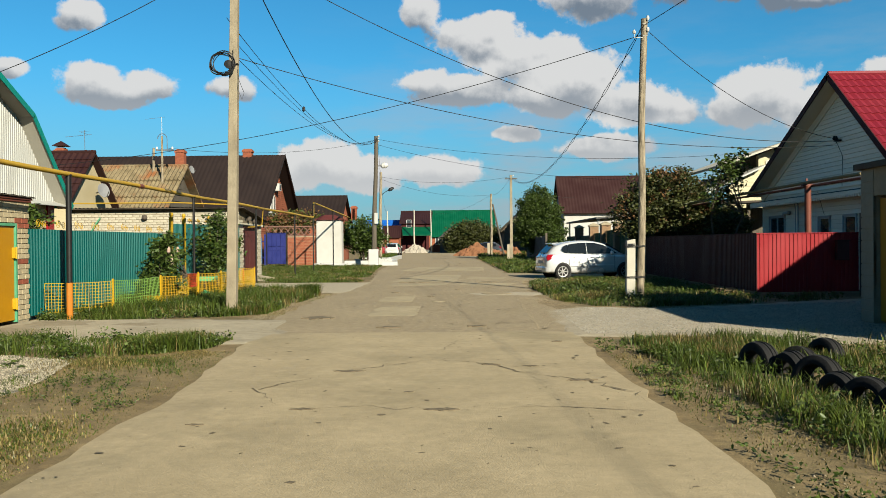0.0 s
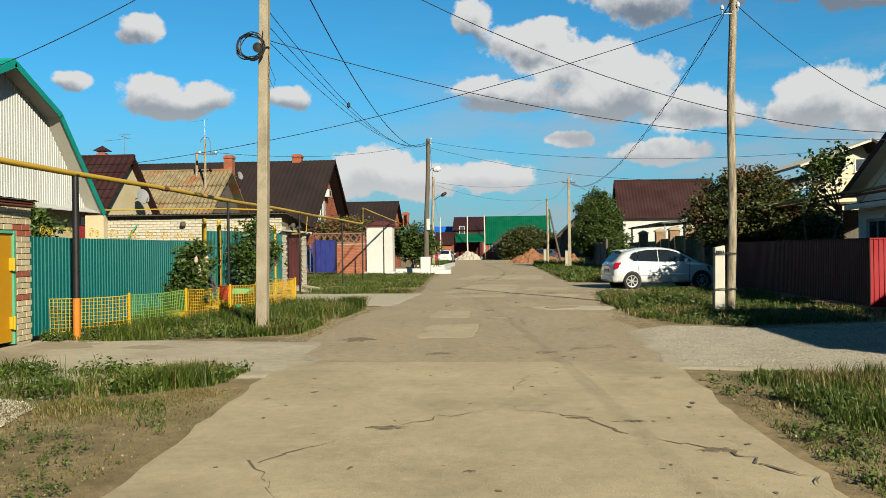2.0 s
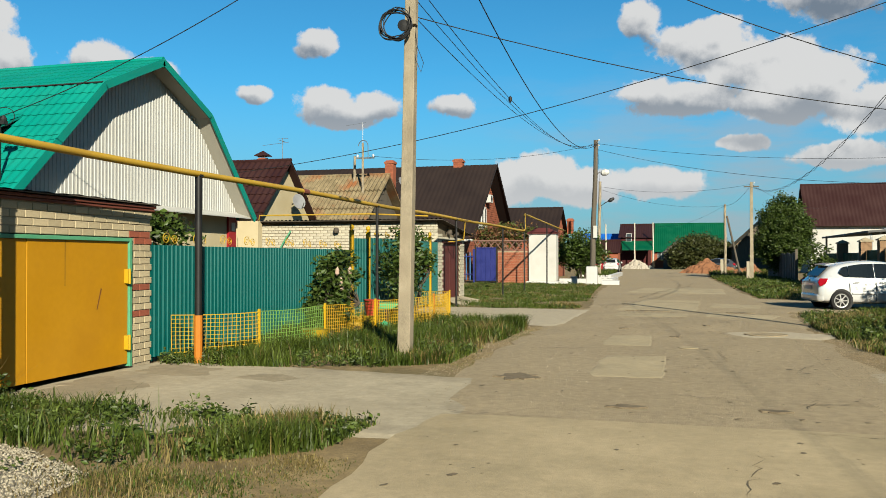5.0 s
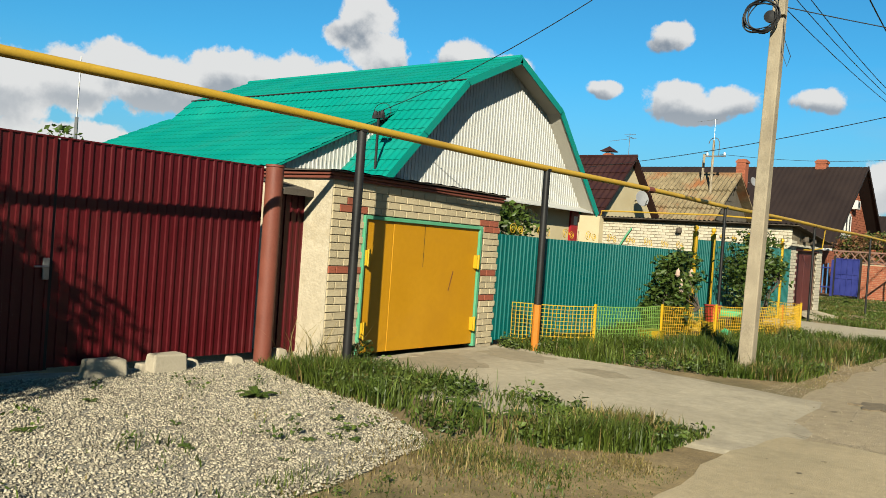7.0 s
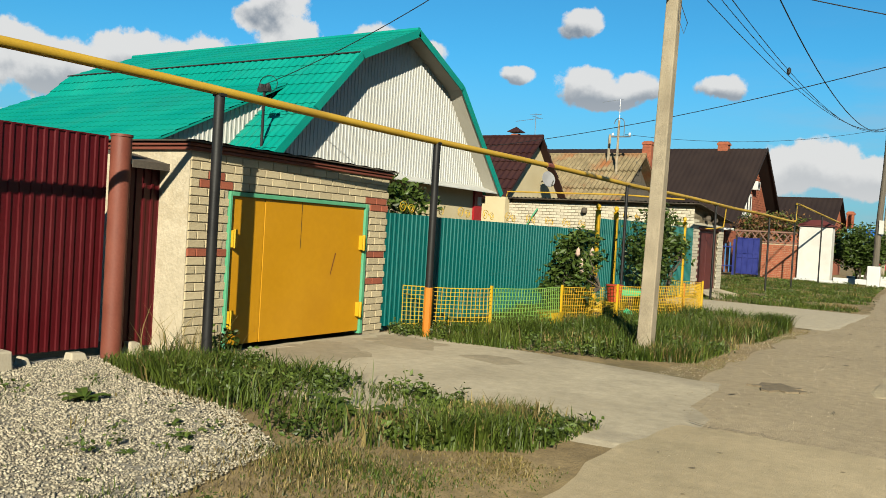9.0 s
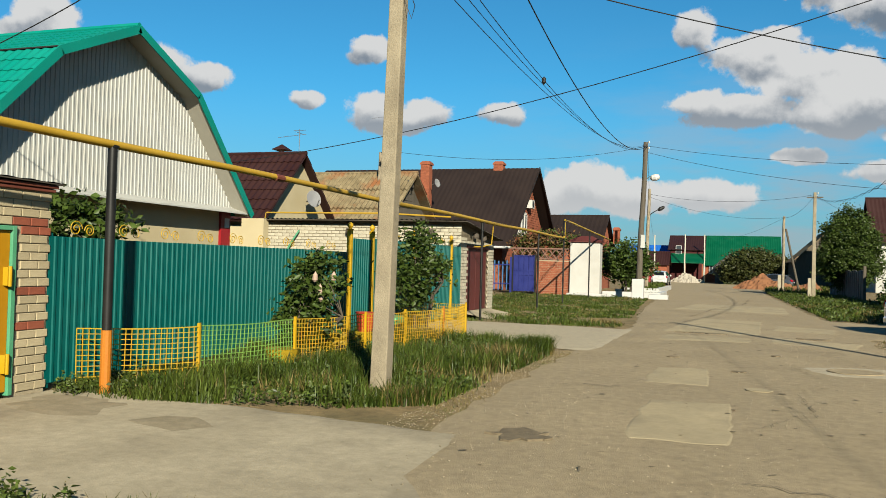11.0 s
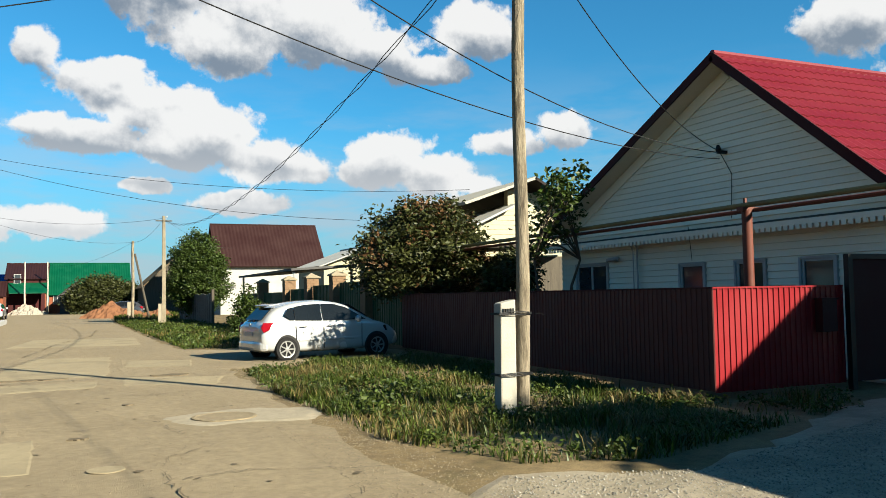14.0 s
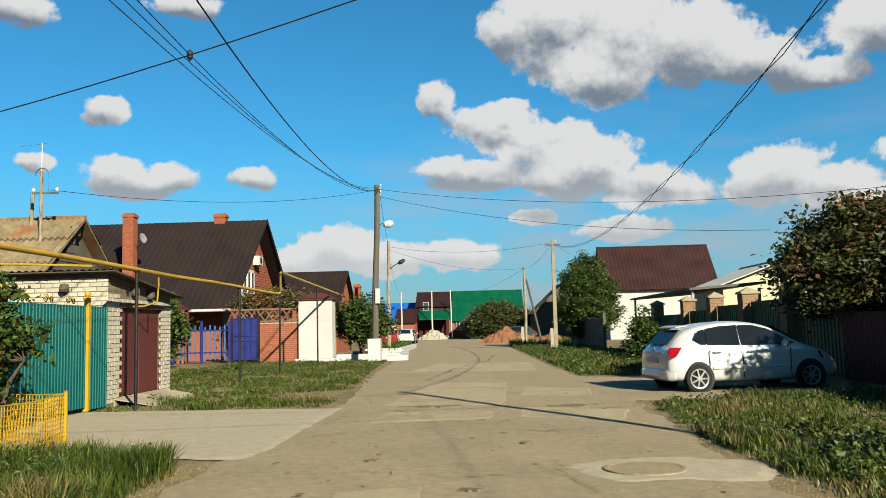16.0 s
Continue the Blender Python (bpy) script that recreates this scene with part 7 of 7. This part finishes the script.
# ---- grass and weeds ----
def blades(ring, per_m2, height, width, clump=0.22, dry=0.12, edge=0.0, taper=1.0):
    """Bent blades of grass in clumps inside a ring: vertices, triangles, and a dry or green mark for each triangle."""
    ring = [tuple(p) for p in ring]
    xs, ys = np.array([p[0] for p in ring]), np.array([p[1] for p in ring])
    area = abs(sum(a[0] * b[1] - b[0] * a[1] for a, b in zip(ring, ring[1:] + ring[:1]))) / 2
    n = int(area * per_m2)
    k = max(8, int(area * 9))
    cx, cy = rng.uniform(xs.min(), xs.max(), 6 * k), rng.uniform(ys.min(), ys.max(), 6 * k)
    ok = inside(ring, cx, cy)
    cx, cy = cx[ok][:k], cy[ok][:k]
    tall, arid = rng.gamma(4.0, 0.25, len(cx)), rng.random(len(cx)) < dry
    broad = 0.5 + 0.75 * np.sin(cx * 1.7 + 1.3) * np.cos(cy * 1.1) + 0.25 * np.sin(cy * 2.9 + cx)
    pick = rng.choice(len(cx), n, p=np.clip(broad, 0.02, 2) / np.clip(broad, 0.02, 2).sum())
    x, y = cx[pick] + rng.normal(0, clump, n), cy[pick] + rng.normal(0, clump, n)
    ok = inside(ring, x, y)
    x, y, pick = x[ok], y[ok], pick[ok]
    n = len(x)
    h = height * np.clip(tall[pick] * rng.uniform(0.5, 1.3, n), 0.25, 2.2)
    a = rng.uniform(0, 2 * np.pi, n)
    lean = h * rng.uniform(0.2, 1.0, n)
    w = width * rng.uniform(0.6, 1.4, n)
    dx, dy = np.cos(a), np.sin(a)
    z0 = np.full(n, -0.04)
    v = np.empty((n, 5, 3))
    for i, (s, f, q) in enumerate(((-1, 0, 0), (1, 0, 0), (-0.8, 0.35, 0.6), (0.8, 0.35, 0.6), (0, 1, 1))):
        v[:, i, 0] = x - dy * w * s + dx * lean * f
        v[:, i, 1] = y + dx * w * s + dy * lean * f
        v[:, i, 2] = z0 + h * q
    base = np.arange(n)[:, None, None] * 5
    f = np.array([[0, 1, 3], [0, 3, 2], [2, 3, 4]])[None] + base
    m = (arid[pick] | (rng.random(n) < 0.03)).astype(int)
    return v.reshape(-1, 3), f.reshape(-1, 3), np.repeat(m, 3)


def leaf_cloud(points, size, spread, n_each, flat=0.5):
    """Folded leaves, two triangles each, in loose bunches round the points."""
    pts = np.repeat(points, n_each, 0)
    n = len(pts)
    c = pts + rng.normal(0, spread, (n, 3)) * (1, 1, 0.8)
    a = rng.normal(0, 1, (n, 3))
    a[:, 2] = a[:, 2] * flat - 0.2
    a /= np.linalg.norm(a, axis=1)[:, None]
    b = np.cross(a, rng.normal(0, 1, (n, 3)))
    b /= np.linalg.norm(b, axis=1)[:, None]
    s = size * rng.uniform(0.6, 1.3, (n, 1))
    up = np.cross(a, b) * s * 0.25
    v = np.stack([c - a * s, c + b * s * 0.55 + up, c + a * s, c - b * s * 0.55 + up], 1)
    f = np.array([[0, 1, 2], [0, 2, 3]])[None] + np.arange(n)[:, None, None] * 4
    return v.reshape(-1, 3), f.reshape(-1, 3)


def lawn(name, label, ring, per_m2, height, width, weeds=0.0, leaf=0.035, **more):
    v, f, m = blades(ring, per_m2, height, width, **more)
    if weeds:
        xs, ys = [p[0] for p in ring], [p[1] for p in ring]
        n = int((max(xs) - min(xs)) * (max(ys) - min(ys)) * weeds)
        x, y = rng.uniform(min(xs), max(xs), n), rng.uniform(min(ys), max(ys), n)
        ok = inside([tuple(p) for p in ring], x, y) & (np.sin(x * 2.3 + 0.7) * np.cos(y * 1.9) + 0.4 * np.sin(x * 5 + y * 3) > 0.1)
        spots = np.stack([x[ok], y[ok], rng.uniform(0.0, height * 0.8, ok.sum())], 1)
        v2, f2 = leaf_cloud(spots, leaf, leaf * 1.8, 16)
        v2[:, 2] = np.maximum(v2[:, 2], -0.03)
        f, m = np.concatenate([f, f2 + len(v)]), np.concatenate([m, np.full(len(f2), 2)])
        v = np.concatenate([v, v2])
    ob = new(name, raw(name, v, f, [grass_mat, grass_dry, weed_leaf], m))
    tagged(ob, label, "grass", kind="stuff")


lawn("grass", "green grass and weeds between the gravel and the drive", [(-8.3, 11.6), (-7.7, 12.7), (-6.4, 12.85), (-4.9, 12.75), (-3.2, 12.75), (-3.3, 11.6), (-4.5, 10.6), (-6.0, 11.0), (-7.2, 11.2)], 3000, 0.125, 0.006, dry=0.10, weeds=75, leaf=0.028)
lawn("grass", "yellowed dry grass at the edge of the earth strip", [(-5.4, 10.7), (-3.3, 11.5), (-2.95, 11.0), (-3.9, 9.0), (-4.5, 8.2), (-4.8, 9.8)], 2400, 0.042, 0.003, dry=0.62, clump=0.2)
lawn("grass", "tall grass round the mesh fence and the pole", [(-8.0, 16.15), (-8.0, 24.8), (-5.9, 25.0), (-4.3, 24.6), (-3.65, 23.6), (-3.7, 20), (-3.75, 17.4), (-4.6, 16.75), (-6.2, 16.25), (-7.4, 15.95)], 2400, 0.165, 0.007, dry=0.14, weeds=50, leaf=0.028)
lawn("grass", "rough grass verge before the yard wall", [(-8.0, 31.2), (-9.0, 36), (-12.4, 40), (-12.4, 56), (-4.6, 55.2), (-4.3, 48), (-3.8, 40), (-3.5, 36), (-5.5, 34.6)], 520, 0.065, 0.010, dry=0.20, weeds=5, leaf=0.035)
lawn("grass", "strip of grass along the edge of the far drive", [(-8.0, 31.1), (-8.0, 32.3), (-5.4, 33.4), (-3.4, 33.0), (-3.4, 31.2)], 800, 0.09, 0.009, dry=0.15, weeds=8, leaf=0.03)
lawn("grass", "sparse weeds on the trodden earth strip", [(-4.3, -3), (-4.3, 10), (-3.6, 11), (-2.75, 9), (-2.75, -3)], 900, 0.032, 0.005, dry=0.5, clump=0.2, weeds=30, leaf=0.014)
lawn("litter", "fine dry grass litter on the trodden earth", [(-4.4, 2.5), (-4.4, 10), (-3.4, 11.4), (-2.9, 11.4), (-2.62, 9), (-2.62, 2.5)], 2600, 0.014, 0.004, dry=0.5, clump=0.3)
lawn("litter", "fine dry grass litter along the road edge", [(2.05, 2.5), (2.1, 12.2), (2.6, 12.3), (3.0, 8), (3.1, 2.5)], 2600, 0.016, 0.004, dry=0.5, clump=0.3)
lawn("litter", "dry grass and dirt between the drive and the road", [(-3.9, 16.4), (-3.9, 24.4), (-3.2, 24.4), (-3.3, 16.4)], 1200, 0.016, 0.005, dry=0.5, clump=0.3)
lawn("grass", "tall green grass round the half buried tyres", [(2.9, -3), (2.75, 8), (2.5, 12.3), (3.4, 12.4), (5.0, 11.8), (7.1, 11.5), (7.1, -3)], 1700, 0.115, 0.005, dry=0.20, weeds=34, leaf=0.024)
lawn("grass", "low dry weeds along the road edge", [(2.1, -3), (2.1, 12), (2.6, 12.3), (3.0, 8), (3.1, -3)], 230, 0.04, 0.007, dry=0.4, clump=0.10, weeds=40, leaf=0.02)
lawn("grass", "weedy green verge before the brown-red fence", [(2.6, 20.8), (2.55, 26), (2.9, 31.0), (4.0, 31.2), (7.7, 32.6), (7.7, 21.3), (10.0, 21.2), (9.0, 20.0), (6.3, 19.1), (4.6, 18.5), (3.3, 18.9)], 1000, 0.10, 0.008, dry=0.26, weeds=26, leaf=0.03)
lawn("weed_patch", "broad-leaved weeds crowding the verge", [(3.0, 21.6), (3.0, 25.6), (4.3, 26.2), (4.8, 24.0), (4.4, 21.8)], 300, 0.15, 0.006, dry=0.4, weeds=34, leaf=0.045)
lawn("grass", "green verge along the road past the parked car", [(2.7, 39.5), (2.6, 50), (2.3, 76), (6.7, 76), (7.9, 45), (8.0, 39)], 380, 0.13, 0.014, dry=0.14, weeds=7, leaf=0.06)
lawn("grass", "grass in the whitewashed flower bed", [(-7.3, 56.8), (-4.5, 56.8), (-4.5, 61.9), (-7.3, 61.9)], 250, 0.14, 0.02, dry=0.05)
lawn("grass", "grass verge along the far road", [(-5.0, 66), (-5.6, 80), (-7.4, 112), (-12, 112), (-7.4, 66)], 90, 0.22, 0.03, dry=0.08)
lawn("grass", "grass verge by the far poles", [(2.3, 77), (2.8, 92), (6, 124), (14, 124), (7, 77)], 90, 0.24, 0.03, dry=0.08)
lawn("grass", "tall dry weeds at the foot of the garage corner", [(-7.95, 11.7), (-7.95, 12.9), (-7.5, 12.8), (-7.3, 11.8)], 900, 0.3, 0.005, dry=0.5, weeds=60)
lawn("grass", "weeds growing through the gravel", [(-7.9, 4), (-4.4, 4), (-4.5, 10.2), (-7.9, 11.4)], 34, 0.06, 0.006, clump=0.06, dry=0.1, weeds=5, leaf=0.022)


def tree(name, label, x, y, trunk_h, lobes, bunches, n_each, size, spread, mat, trunk_r=0.09, stems=1, category="tree", accent=None, accent_part=0.0, limbs=9, z=-0.03):
    """Tapered trunk, limbs to the bunches of leaves, and a crown with gaps. Lobes: centre and radii relative to the foot."""
    t = thing(name, label, category, x, y, z)
    pts = []
    weights = np.array([l[3] * l[4] * l[5] for l in lobes])
    for i in rng.choice(len(lobes), bunches, p=weights / weights.sum()):
        cx, cy, cz, rx, ry, rz = lobes[i]
        d = rng.normal(0, 1, 3)
        d /= np.linalg.norm(d)
        r = rng.uniform(0.45, 1.0) ** 0.6 * rng.uniform(0.8, 1.08)
        pts.append((cx + d[0] * rx * r, cy + d[1] * ry * r, cz + d[2] * rz * r))
    pts = np.array(pts)
    pts[:, 2] = np.maximum(pts[:, 2], 0.12)
    g = Geo()
    for s in range(stems):
        off = 0.0 if stems == 1 else 0.18
        bx, by = off * math.cos(s * 2.4), off * math.sin(s * 2.4)
        tip = (bx * 3 + 0.06, by * 3, trunk_h)
        g.tube([(bx, by, -0.1), (bx * 1.5 + 0.03, by * 1.5, trunk_h * 0.4), (bx * 2.2 - 0.02, by * 2.2 + 0.03, trunk_h * 0.75), tip], trunk_r, 8, trunk_r * 0.55)
        for q in pts[rng.choice(len(pts), min(limbs, len(pts)), replace=False)]:
            mid = (Vector(tip) * 0.55 + Vector(q) * 0.45) + Vector((0, 0, 0.12))
            g.tube([tip, mid, tuple(q)], trunk_r * 0.42, 5, trunk_r * 0.08)
    part("trunk", g, bark, t, "grey-brown trunk and limbs", smooth=True)
    v, f = leaf_cloud(pts, size, spread, n_each)
    idx = None
    mats = [mat]
    if accent:
        mats.append(accent)
        hot = rng.random(len(pts)) < accent_part
        idx = np.repeat(np.repeat(hot, n_each), 2).astype(int)
    me = raw("crown", v, f, mats, idx)
    ob = new("crown", me)
    ob.parent = t
    ob["label"] = "crown of small leaves"
    return t


tree("lilac_bush", "dark green lilac bush with pale pink blooms by the green fence", -7.05, 20.6, 0.7, [(0, 0, 0.9, 0.45, 0.62, 0.7), (0.1, 0.15, 1.35, 0.36, 0.48, 0.4), (0, -0.25, 0.55, 0.4, 0.5, 0.45)], 115, 32, 0.055, 0.09, leaf_mid, 0.03, 4, "bush")
fl = thing("lilac_blooms", "pale pink lilac flower heads", "flower", -6.78, 20.55, 0.0)
for dy, dz, s in ((-0.3, 1.3, 0.75), (-0.1, 1.0, 0.95), (0.35, 1.3, 0.8), (-0.12, 1.12, 0.6)):
    part("flower_head", Geo().lathe([(0.02, -0.1 * s), (0.06 * s, -0.05 * s), (0.05 * s, 0.05 * s), (0.0, 0.13 * s)], pose(0, dy, dz, 10, 8, 0), 8), bloom, fl)
tree("bush", "tall loose green bush before the teal gates", -7.2, 26.0, 1.2, [(0, 0, 1.5, 0.7, 1.0, 0.85), (0, 0.45, 1.2, 0.45, 0.55, 0.7), (0.1, -0.7, 1.1, 0.5, 0.7, 0.6), (0, 0.2, 2.2, 0.4, 0.5, 0.45)], 125, 30, 0.06, 0.12, leaf_mid, 0.035, 4, "bush")
tree("vine", "green climbing leaves behind the teal fence", -9.4, 17.9, 1.4, [(0, 0, 1.9, 0.5, 1.3, 0.45)], 60, 34, 0.06, 0.1, leaf_mid, 0.03, 2, "bush")
tree("tree", "round green tree by the wooden pole", -6.3, 59.2, 1.2, [(0, 0, 2.1, 1.5, 1.6, 1.25), (0.6, 0, 1.7, 1.1, 1.2, 0.8), (-0.6, 0, 1.8, 1.1, 1.2, 0.9)], 200, 34, 0.10, 0.2, leaf_mid, 0.08, 3, limbs=7)
tree("bush", "dense dark green bush behind the blue fence", -14.2, 50.5, 1.2, [(0, 0, 1.7, 1.3, 1.4, 1.5), (-0.3, 0, 2.7, 0.8, 0.9, 0.8)], 170, 34, 0.11, 0.22, leaf_mid, 0.05, 3, "bush")
tree("tree", "thin reddish-green tree behind the yard wall", -11.0, 59.0, 1.8, [(0, 0, 3.0, 2.2, 1.2, 0.8), (-1.2, 0, 2.7, 1.2, 1, 0.7)], 150, 26, 0.09, 0.22, leaf_olive, 0.05, 3, accent=leaf_rust, accent_part=0.45)
tree("tree", "broad dark olive tree with rusty flower heads behind the fence", 8.9, 34.7, 1.5, [(0, 0, 2.9, 2.0, 2.0, 1.45), (-1.3, -0.3, 2.5, 1.2, 1.4, 1.1), (1.0, 0.2, 2.6, 1.3, 1.4, 1.2), (0.2, 0, 3.7, 1.2, 1.3, 0.75)], 420, 46, 0.075, 0.17, leaf_dark, 0.11, 3, accent=leaf_rust, accent_part=0.16, limbs=12)
tree("tree", "sparse slender tree by the siding house", 8.95, 27.4, 2.3, [(0.1, 0, 3.35, 0.5, 0.55, 0.75), (-0.2, 0.2, 3.0, 0.45, 0.5, 0.5), (0.3, 0, 3.9, 0.4, 0.45, 0.45), (-0.25, -0.3, 3.75, 0.35, 0.4, 0.4)], 70, 17, 0.07, 0.13, leaf_mid, 0.045, 2, limbs=18)
tree("bush", "dark bush against the siding house", 10.8, 32.9, 1.2, [(0, 0, 1.9, 1.0, 1.0, 0.9)], 80, 34, 0.08, 0.17, leaf_dark, 0.04, 3, "bush")
tree("tree", "dense pointed bright green tree by the grey fence", 7.4, 72.0, 1.5, [(0, 0, 2.6, 2.3, 2.3, 2.0), (0, 0, 4.2, 1.9, 1.9, 1.5), (0, 0, 5.5, 1.1, 1.1, 1.0)], 620, 60, 0.085, 0.2, leaf_mid, 0.12, 1, limbs=14)
tree("young_spruce", "young dark conifer at the verge", 6.3, 48.0, 1.4, [(0, 0, 0.6, 0.85, 0.85, 0.5), (0, 0, 1.2, 0.6, 0.6, 0.5), (0, 0, 1.8, 0.3, 0.3, 0.5)], 120, 30, 0.07, 0.12, leaf_mid, 0.05, 1)
tree("bush", "wide green bush at the far crossing", 2.8, 121.0, 2.0, [(0, 0, 2.3, 4.0, 2.5, 2.3), (-2.5, 0, 1.5, 2.0, 2.0, 1.5), (2.2, 0, 1.9, 2.4, 2.0, 1.8)], 420, 50, 0.16, 0.36, leaf_dark, 0.1, 4, "bush")
# Never in view: added so its crown shades the left part of the maroon fence.
tree("tree", "unseen young tree added to shade the maroon fence", -6.0, 3.6, 2.2, [(0, 0, 3.2, 1.1, 1.1, 1.1), (0.2, -0.8, 2.6, 1.0, 1.0, 0.9), (0, -1.1, 3.9, 1.3, 1.2, 1.1)], 330, 34, 0.07, 0.17, leaf_mid, 0.06, 1)
# Stands out of view; put there for the dappled shade over the gravel drive.
tree("tree", "unseen broad leafy tree added to dapple the drive with shade", 11.2, 10.4, 3.0, [(0, 0, 4.6, 2.0, 2.0, 1.7), (-0.8, 0.6, 3.8, 1.4, 1.4, 1.2), (0.6, -0.6, 5.4, 1.4, 1.4, 1.1)], 330, 34, 0.11, 0.25, leaf_mid, 0.12, 1)
tree("sapling", "leafy shoot above the maroon fence", -10.6, 10.25, 2.0, [(0, 0, 2.55, 0.13, 0.16, 0.20)], 8, 9, 0.045, 0.06, leaf_bright, 0.02, 1)


def rosette(x, y, r, n, mat_name, label):
    """A low plant of broad leaves."""
    t = thing("weed", label, "weed", x, y, -0.02, group="broad-leaved weeds")
    for i in range(n):
        a, k = i * 2.4, r * random.uniform(0.35, 0.85)
        w = k * 0.26
        rise = random.uniform(0.10, 0.36)
        g = Geo()
        c, s = math.cos(a), math.sin(a)
        rows = [(0.0, 0.02, 0.0), (0.35, 0.8, rise * 0.7), (0.7, 1.0, rise), (1.0, 0.25, rise * 0.75)]
        verts = []
        for d, ww, z in rows:
            for q in (-1, 0, 1):
                verts.append((c * d * k - s * q * w * ww, s * d * k + c * q * w * ww, z * k + (0.06 * k if q else 0)))
        g.add(verts, [(3 * i2 + j, 3 * i2 + j + 1, 3 * i2 + j + 4, 3 * i2 + j + 3) for i2 in range(3) for j in range(2)])
        part("leaf", g, weed_leaf, t)


for x, y, r, n in ((-6.75, 10.35, 0.26, 12), (-5.55, 8.75, 0.13, 8), (-5.0, 11.5, 0.32, 12), (-4.7, 11.8, 0.28, 10), (-5.3, 11.7, 0.3, 11), (-7.3, 9.0, 0.12, 8), (-6.6, 8.1, 0.16, 9), (-6.2, 9.1, 0.10, 7), (-5.2, 9.6, 0.11, 8), (-5.6, 10.3, 0.12, 7), (-4.9, 9.1, 0.09, 6), (-5.0, 9.9, 0.10, 7), (-5.3, 10.1, 0.12, 8),
                   (3.3, 22.0, 0.34, 12), (3.7, 22.8, 0.3, 12), (3.1, 23.6, 0.3, 10), (4.0, 24.2, 0.34, 12), (3.4, 25.2, 0.3, 10), (6.6, 21.4, 0.3, 12), (7.0, 21.2, 0.3, 12), (6.2, 21.6, 0.28, 10), (3.9, 21.2, 0.22, 9),
                   (2.95, 12.2, 0.28, 12), (3.25, 12.3, 0.25, 10), (3.7, 5.2, 0.4, 12), (3.3, 6.6, 0.22, 9), (4.2, 7.8, 0.25, 9), (3.0, 9.0, 0.16, 8)):
    rosette(x, y, r, n, "", "broad-leaved green weed on the verge")


# ---- loose stones ----
def stones(name, label, ring, count, lo, hi, mat, z=-0.02):
    xs, ys = [p[0] for p in ring], [p[1] for p in ring]
    x, y = rng.uniform(min(xs), max(xs), count * 3), rng.uniform(min(ys), max(ys), count * 3)
    ok = inside(ring, x, y)
    x, y = x[ok][:count], y[ok][:count]
    n = len(x)
    r = rng.uniform(lo, hi, n) * rng.uniform(0.6, 1.2, n)
    base = np.array([(1, 0, 0), (-1, 0, 0), (0, 1, 0), (0, -1, 0), (0, 0, 0.8), (0, 0, -0.6)])
    v = base[None] * r[:, None, None] * rng.uniform(0.6, 1.3, (n, 6, 3)) + rng.normal(0, 0.18, (n, 6, 3)) * r[:, None, None]
    a = rng.uniform(0, 6.28, n)
    c, s = np.cos(a)[:, None], np.sin(a)[:, None]
    vx, vy = v[..., 0] * c - v[..., 1] * s, v[..., 0] * s + v[..., 1] * c
    v = np.stack([vx + x[:, None], vy + y[:, None], v[..., 2] + z + r[:, None] * 0.3], -1)
    f = np.array([[0, 2, 4], [2, 1, 4], [1, 3, 4], [3, 0, 4], [2, 0, 5], [1, 2, 5], [3, 1, 5], [0, 3, 5]])[None] + np.arange(n)[:, None, None] * 6
    tagged(new(name, raw(name, v.reshape(-1, 3), f.reshape(-1, 3), [mat])), label, "gravel", kind="stuff")


stones("gravel", "loose white crushed stone before the maroon fence", [(-8.5, 4.5), (-4.2, 4.5), (-4.25, 8.9), (-4.6, 10.4), (-5.7, 11.0), (-7.0, 11.25), (-8.0, 11.5), (-8.5, 11.7)], 66000, 0.006, 0.016, stone_white)
stones("gravel", "scattered stones on the trodden earth", [(-4.4, 2), (-2.7, 2), (-2.8, 10.5), (-4.6, 11)], 350, 0.004, 0.011, stone_tan, -0.035)
stones("gravel", "pale loose gravel on the drive", [(2.2, 13.2), (5.2, 12.2), (8, 12), (11, 14), (11, 20), (6.3, 18.5), (4.6, 17.9), (2.9, 18.4), (2.2, 17.6)], 42000, 0.005, 0.013, stone_grey, -0.014)
stones("gravel", "small stones along the road edge", [(1.5, 13.5), (3.0, 18), (2.6, 20.8), (1.7, 22)], 5000, 0.003, 0.009, stone_tan, -0.012)
stones("gravel", "small stones along the road edge", [(2.0, 2), (2.6, 2), (2.6, 12.5), (2.1, 12.5)], 260, 0.005, 0.012, stone_tan, -0.035)

stones("grit", "loose sandy grit on the old asphalt", [(-3.2, 13.6), (2.2, 13.6), (2.3, 26), (2.6, 34), (-3.0, 34), (-3.3, 24)], 9000, 0.003, 0.009, stone_tan, -0.014)
stones("grit", "loose sandy grit on the concrete road", [(-2.4, 3), (1.8, 3), (1.9, 13.2), (-2.7, 13.2)], 1500, 0.002, 0.006, stone_tan, -0.002)
stones("gravel", "small stones and dirt along the road edge", [(-3.9, 15.9), (-3.0, 15.9), (-3.1, 24.5), (-3.8, 24.5)], 3600, 0.004, 0.011, stone_tan, -0.03)
stones("gravel", "small stones and dirt along the road edge", [(2.1, 20.5), (2.9, 20.5), (2.9, 31), (2.3, 31)], 3600, 0.004, 0.011, stone_tan, -0.028)
